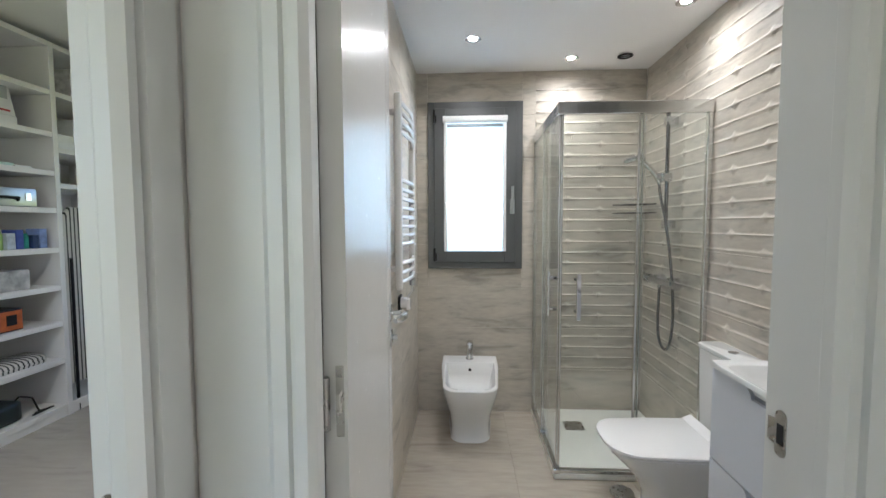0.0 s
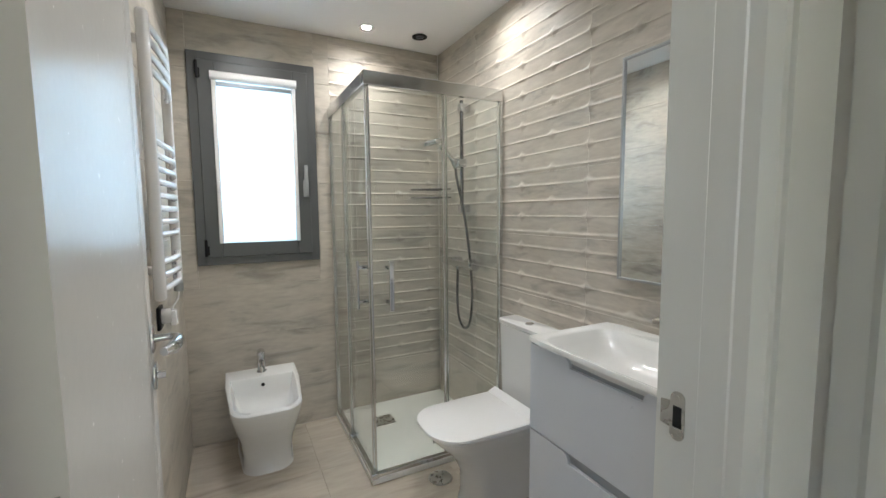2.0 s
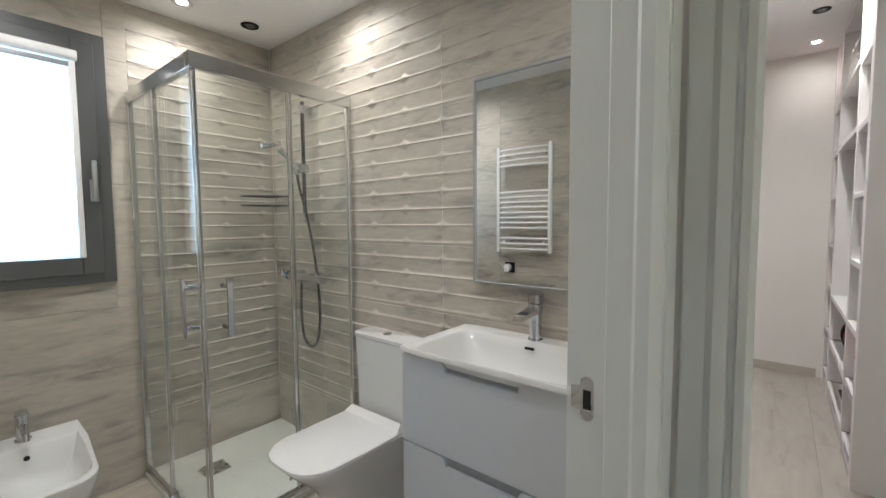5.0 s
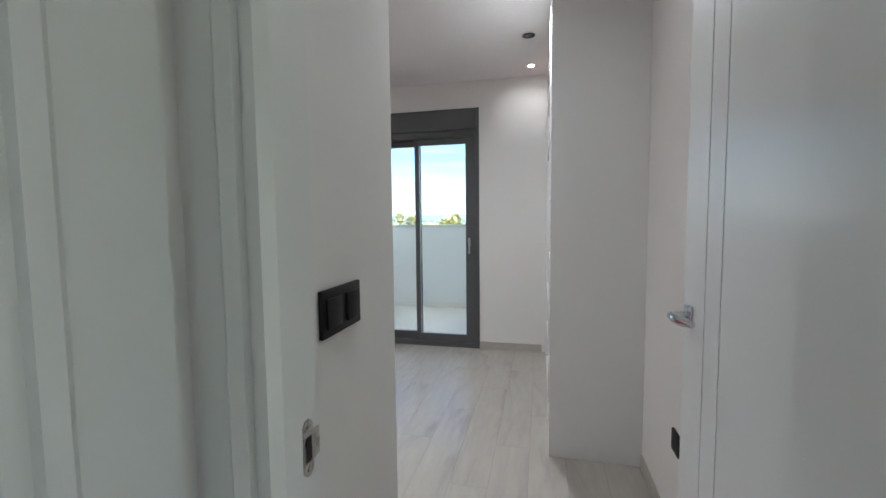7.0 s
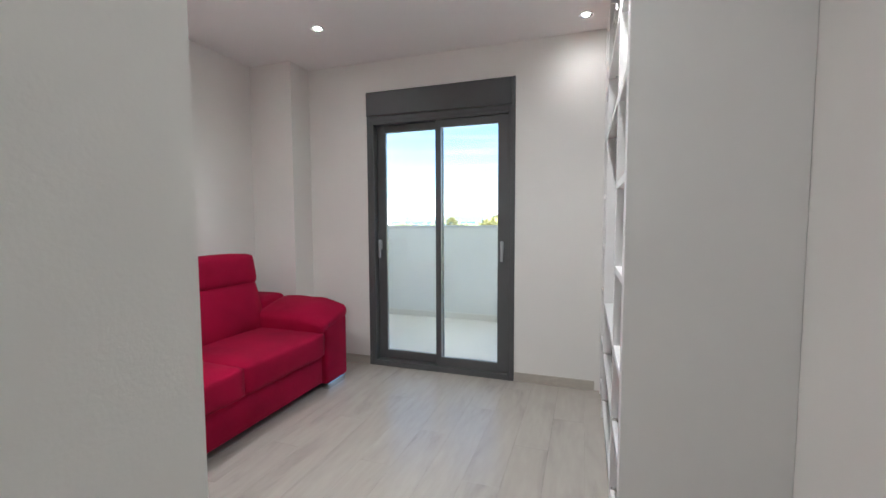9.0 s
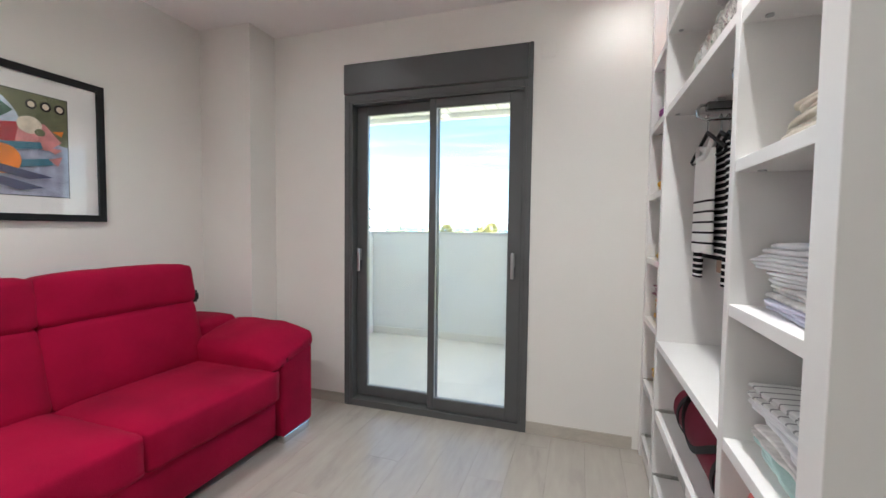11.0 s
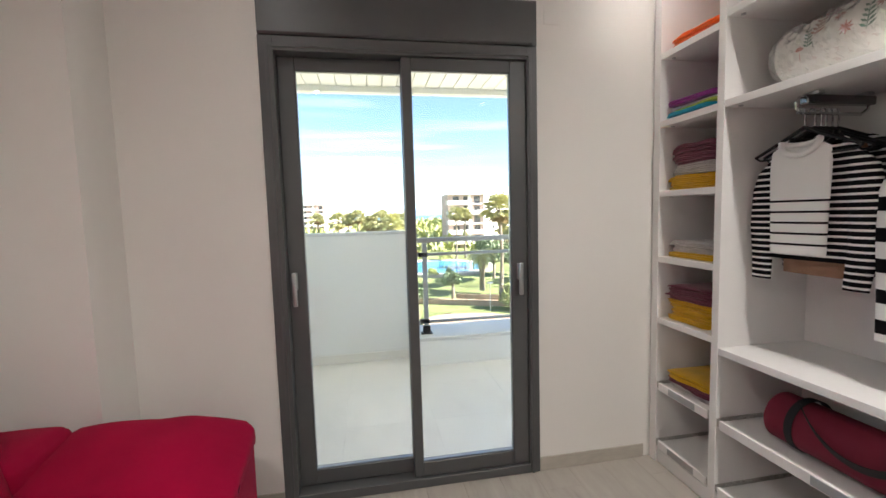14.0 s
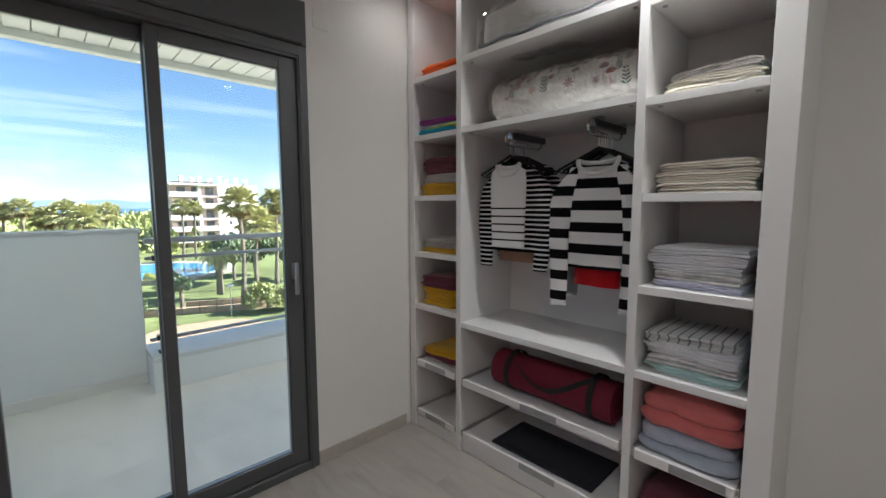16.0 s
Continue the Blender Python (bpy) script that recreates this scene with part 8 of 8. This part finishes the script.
def apartment(x, y, storeys, length, wing, label, s=1.0):
    """Front towards -x: stacked balconies, then a plain side wing with small windows; roof with chimneys."""
    t = thing("apartment_building", (x, y, GZ), label, "building")
    hgt = storeys * 3.0
    bm = bm_new()
    box(bm, 1.8, -length, 0, 13, 0, hgt)
    part("wall", bm, BROWN, t, "brown recessed balcony walls", local=True)
    bm = bm_new()
    wp = [(0.6, -length), (0.6 + 0.38 * wing, -length - wing), (14 + 0.38 * wing, -length - wing + 3), (14, -length)]
    loft(bm, [[(px, py, 0) for px, py in wp], [(px, py, hgt + 0.3) for px, py in wp]])
    part("wing_wall", bm, FACADE, t, "plain white side wing", local=True)
    for k in range(storeys + 1):
        bm = bm_new()
        over = 0.0 if k % 2 else -0.5
        box(bm, over, -length - 0.6, 3.0 * k - 0.25, 2.2, 0.5, 3.0 * k + 0.05)
        if k < storeys:
            box(bm, over, -length * (0.55 if k % 2 else 1.0) - 0.6, 3.0 * k + 0.05, over + 0.15, 0.5, 3.0 * k + 1.0)
            box(bm, over, 0.35, 3.0 * k + 0.05, 2.2, 0.5, 3.0 * k + 1.0)
        b = part("balcony" if k < storeys else "roof", bm, FACADE, t, local=True)
        if k < storeys:
            for q in range(3):
                bm = bm_new()
                ya = -length + 0.9 + q * (length - 1.0) / 3
                box(bm, 1.72, ya, 3.0 * k + 0.1, 1.79, ya + 1.9, 3.0 * k + 2.3)
                part("window", bm, DARKGL, t, "dark glazed balcony door", local=True)
            bm = bm_new()
            box(bm, over + 0.2, -length * 0.62, 3.0 * k, 1.8, -length * 0.55, 3.0 * k + 2.7)
            part("partition", bm, FACADE, t, local=True)
            for q in range(3):
                bm = bm_new()
                ya = -length - wing + 1.5 + q * (wing - 2.0) / 3
                xo = 0.6 + 0.38 * (-length - ya)
                loft(bm, [[(xo - 0.06, ya, z), (xo - 0.06 - 0.38, ya + 1.0, z), (xo + 0.3 - 0.38, ya + 1.0, z), (xo + 0.3, ya, z)] for z in (3.0 * k + 1.1, 3.0 * k + 2.2)])
                part("window", bm, DARKGL, t, "small dark window", local=True)
    bm = bm_new()
    box(bm, -0.6, -length * 0.9, hgt + 0.5, 2.0, -0.2, hgt + 0.6)
    part("awning", bm, AWN, t, "red-brown roof awning", local=True)
    for q in range(8):
        bm = bm_new()
        ya = -length - wing + 3 + q * 2.3
        box(bm, 4 + (q % 3), ya, hgt, 5.2 + (q % 3), ya + 0.9, hgt + 1.6 + 0.5 * (q % 2))
        box(bm, 3.85 + (q % 3), ya - 0.12, hgt + 1.7 + 0.5 * (q % 2), 5.35 + (q % 3), ya + 1.02, hgt + 1.95 + 0.5 * (q % 2))
        part("chimney", bm, FACADE, t, local=True)
    return t


block = apartment(126.5, -22.6, 6, 11, 12, "white six-storey apartment block with brown balcony recesses")
block.location.z -= 1.3
apartment(175, -72, 6, 14, 14, "white apartment block further off")
apartment(125, 92, 6, 16, 10, "white apartment block with stacked balconies")
apartment(245, 40, 6, 14, 14, "far white apartment block")

lamp_post = thing("garden_lamp", (44.5, -10.8, GZ + 0.35), "grey garden lamp post on the lawn", "lamp post")
bm = bm_new()
tube(bm, [(44.5, -10.8, GZ + 0.3), (44.5, -10.8, GZ + 3.2)], 0.05, 8)
part("pole", bm, GREYALU, lamp_post)
bm = bm_new()
box(bm, 44.25, -11.1, GZ + 3.2, 44.75, -10.5, GZ + 3.35, 0.03, 2)
part("head", bm, GREYALU, lamp_post)
fence = thing("garden_fence", (49.0, -12, GZ + 0.35), "thin dark wire fence across the lawn", "fence")
for k in range(16):
    bm = bm_new()
    tube(bm, [(48.5 - 0.12 * k, -4.5 - 1.5 * k, GZ + 0.2), (48.5 - 0.12 * k, -4.5 - 1.5 * k, GZ + 1.5)], 0.03, 6)
    part("post", bm, BLACK, fence)
for z in (0.8, 1.4):
    bm = bm_new()
    tube(bm, [(48.5, -4.5, GZ + z), (46.7, -27, GZ + z)], 0.018, 6)
    part("wire", bm, BLACK, fence)


# ---- floor pieces ----
floor_field("floor_bathroom", "beige stone-look bathroom floor tiles", BX0, BY0 - 0.12, BX1, BY1, 0.60, 0.60, BATHFLOOR)
floor_field("floor_bedroom", "pale limed-oak look plank floor in the bedroom", 1.372, RY0, RX1, RY1, 1.20, 0.19, PLANK, stagger=0.333)
floor_field("floor_passage", "pale limed-oak look plank floor in the bedroom entry", 0.665, RY0, 1.372, 0.578, 1.20, 0.19, PLANK, stagger=0.333)
floor_field("floor_hall", "pale limed-oak look plank floor in the hall", -0.475, -3.4, 0.665, BY0 - 0.12, 1.20, 0.196, PLANK, stagger=0.333)
floor_field("floor_study", "pale limed-oak look plank floor in the study", -3.36, -1.5, -0.475, 4.1, 1.20, 0.30, PLANK, stagger=0.333)
floor_field("floor_balcony", "pale stone balcony floor tiles", 4.50, -3.6, 6.12, 2.90, 0.60, 0.60, TERRACE, top=BZF)
floor_field("floor_balcony_edge", "pale stone balcony floor tiles by the tall parapet", 6.12, 1.20, 6.40, 2.90, 0.60, 0.60, TERRACE, top=BZF)
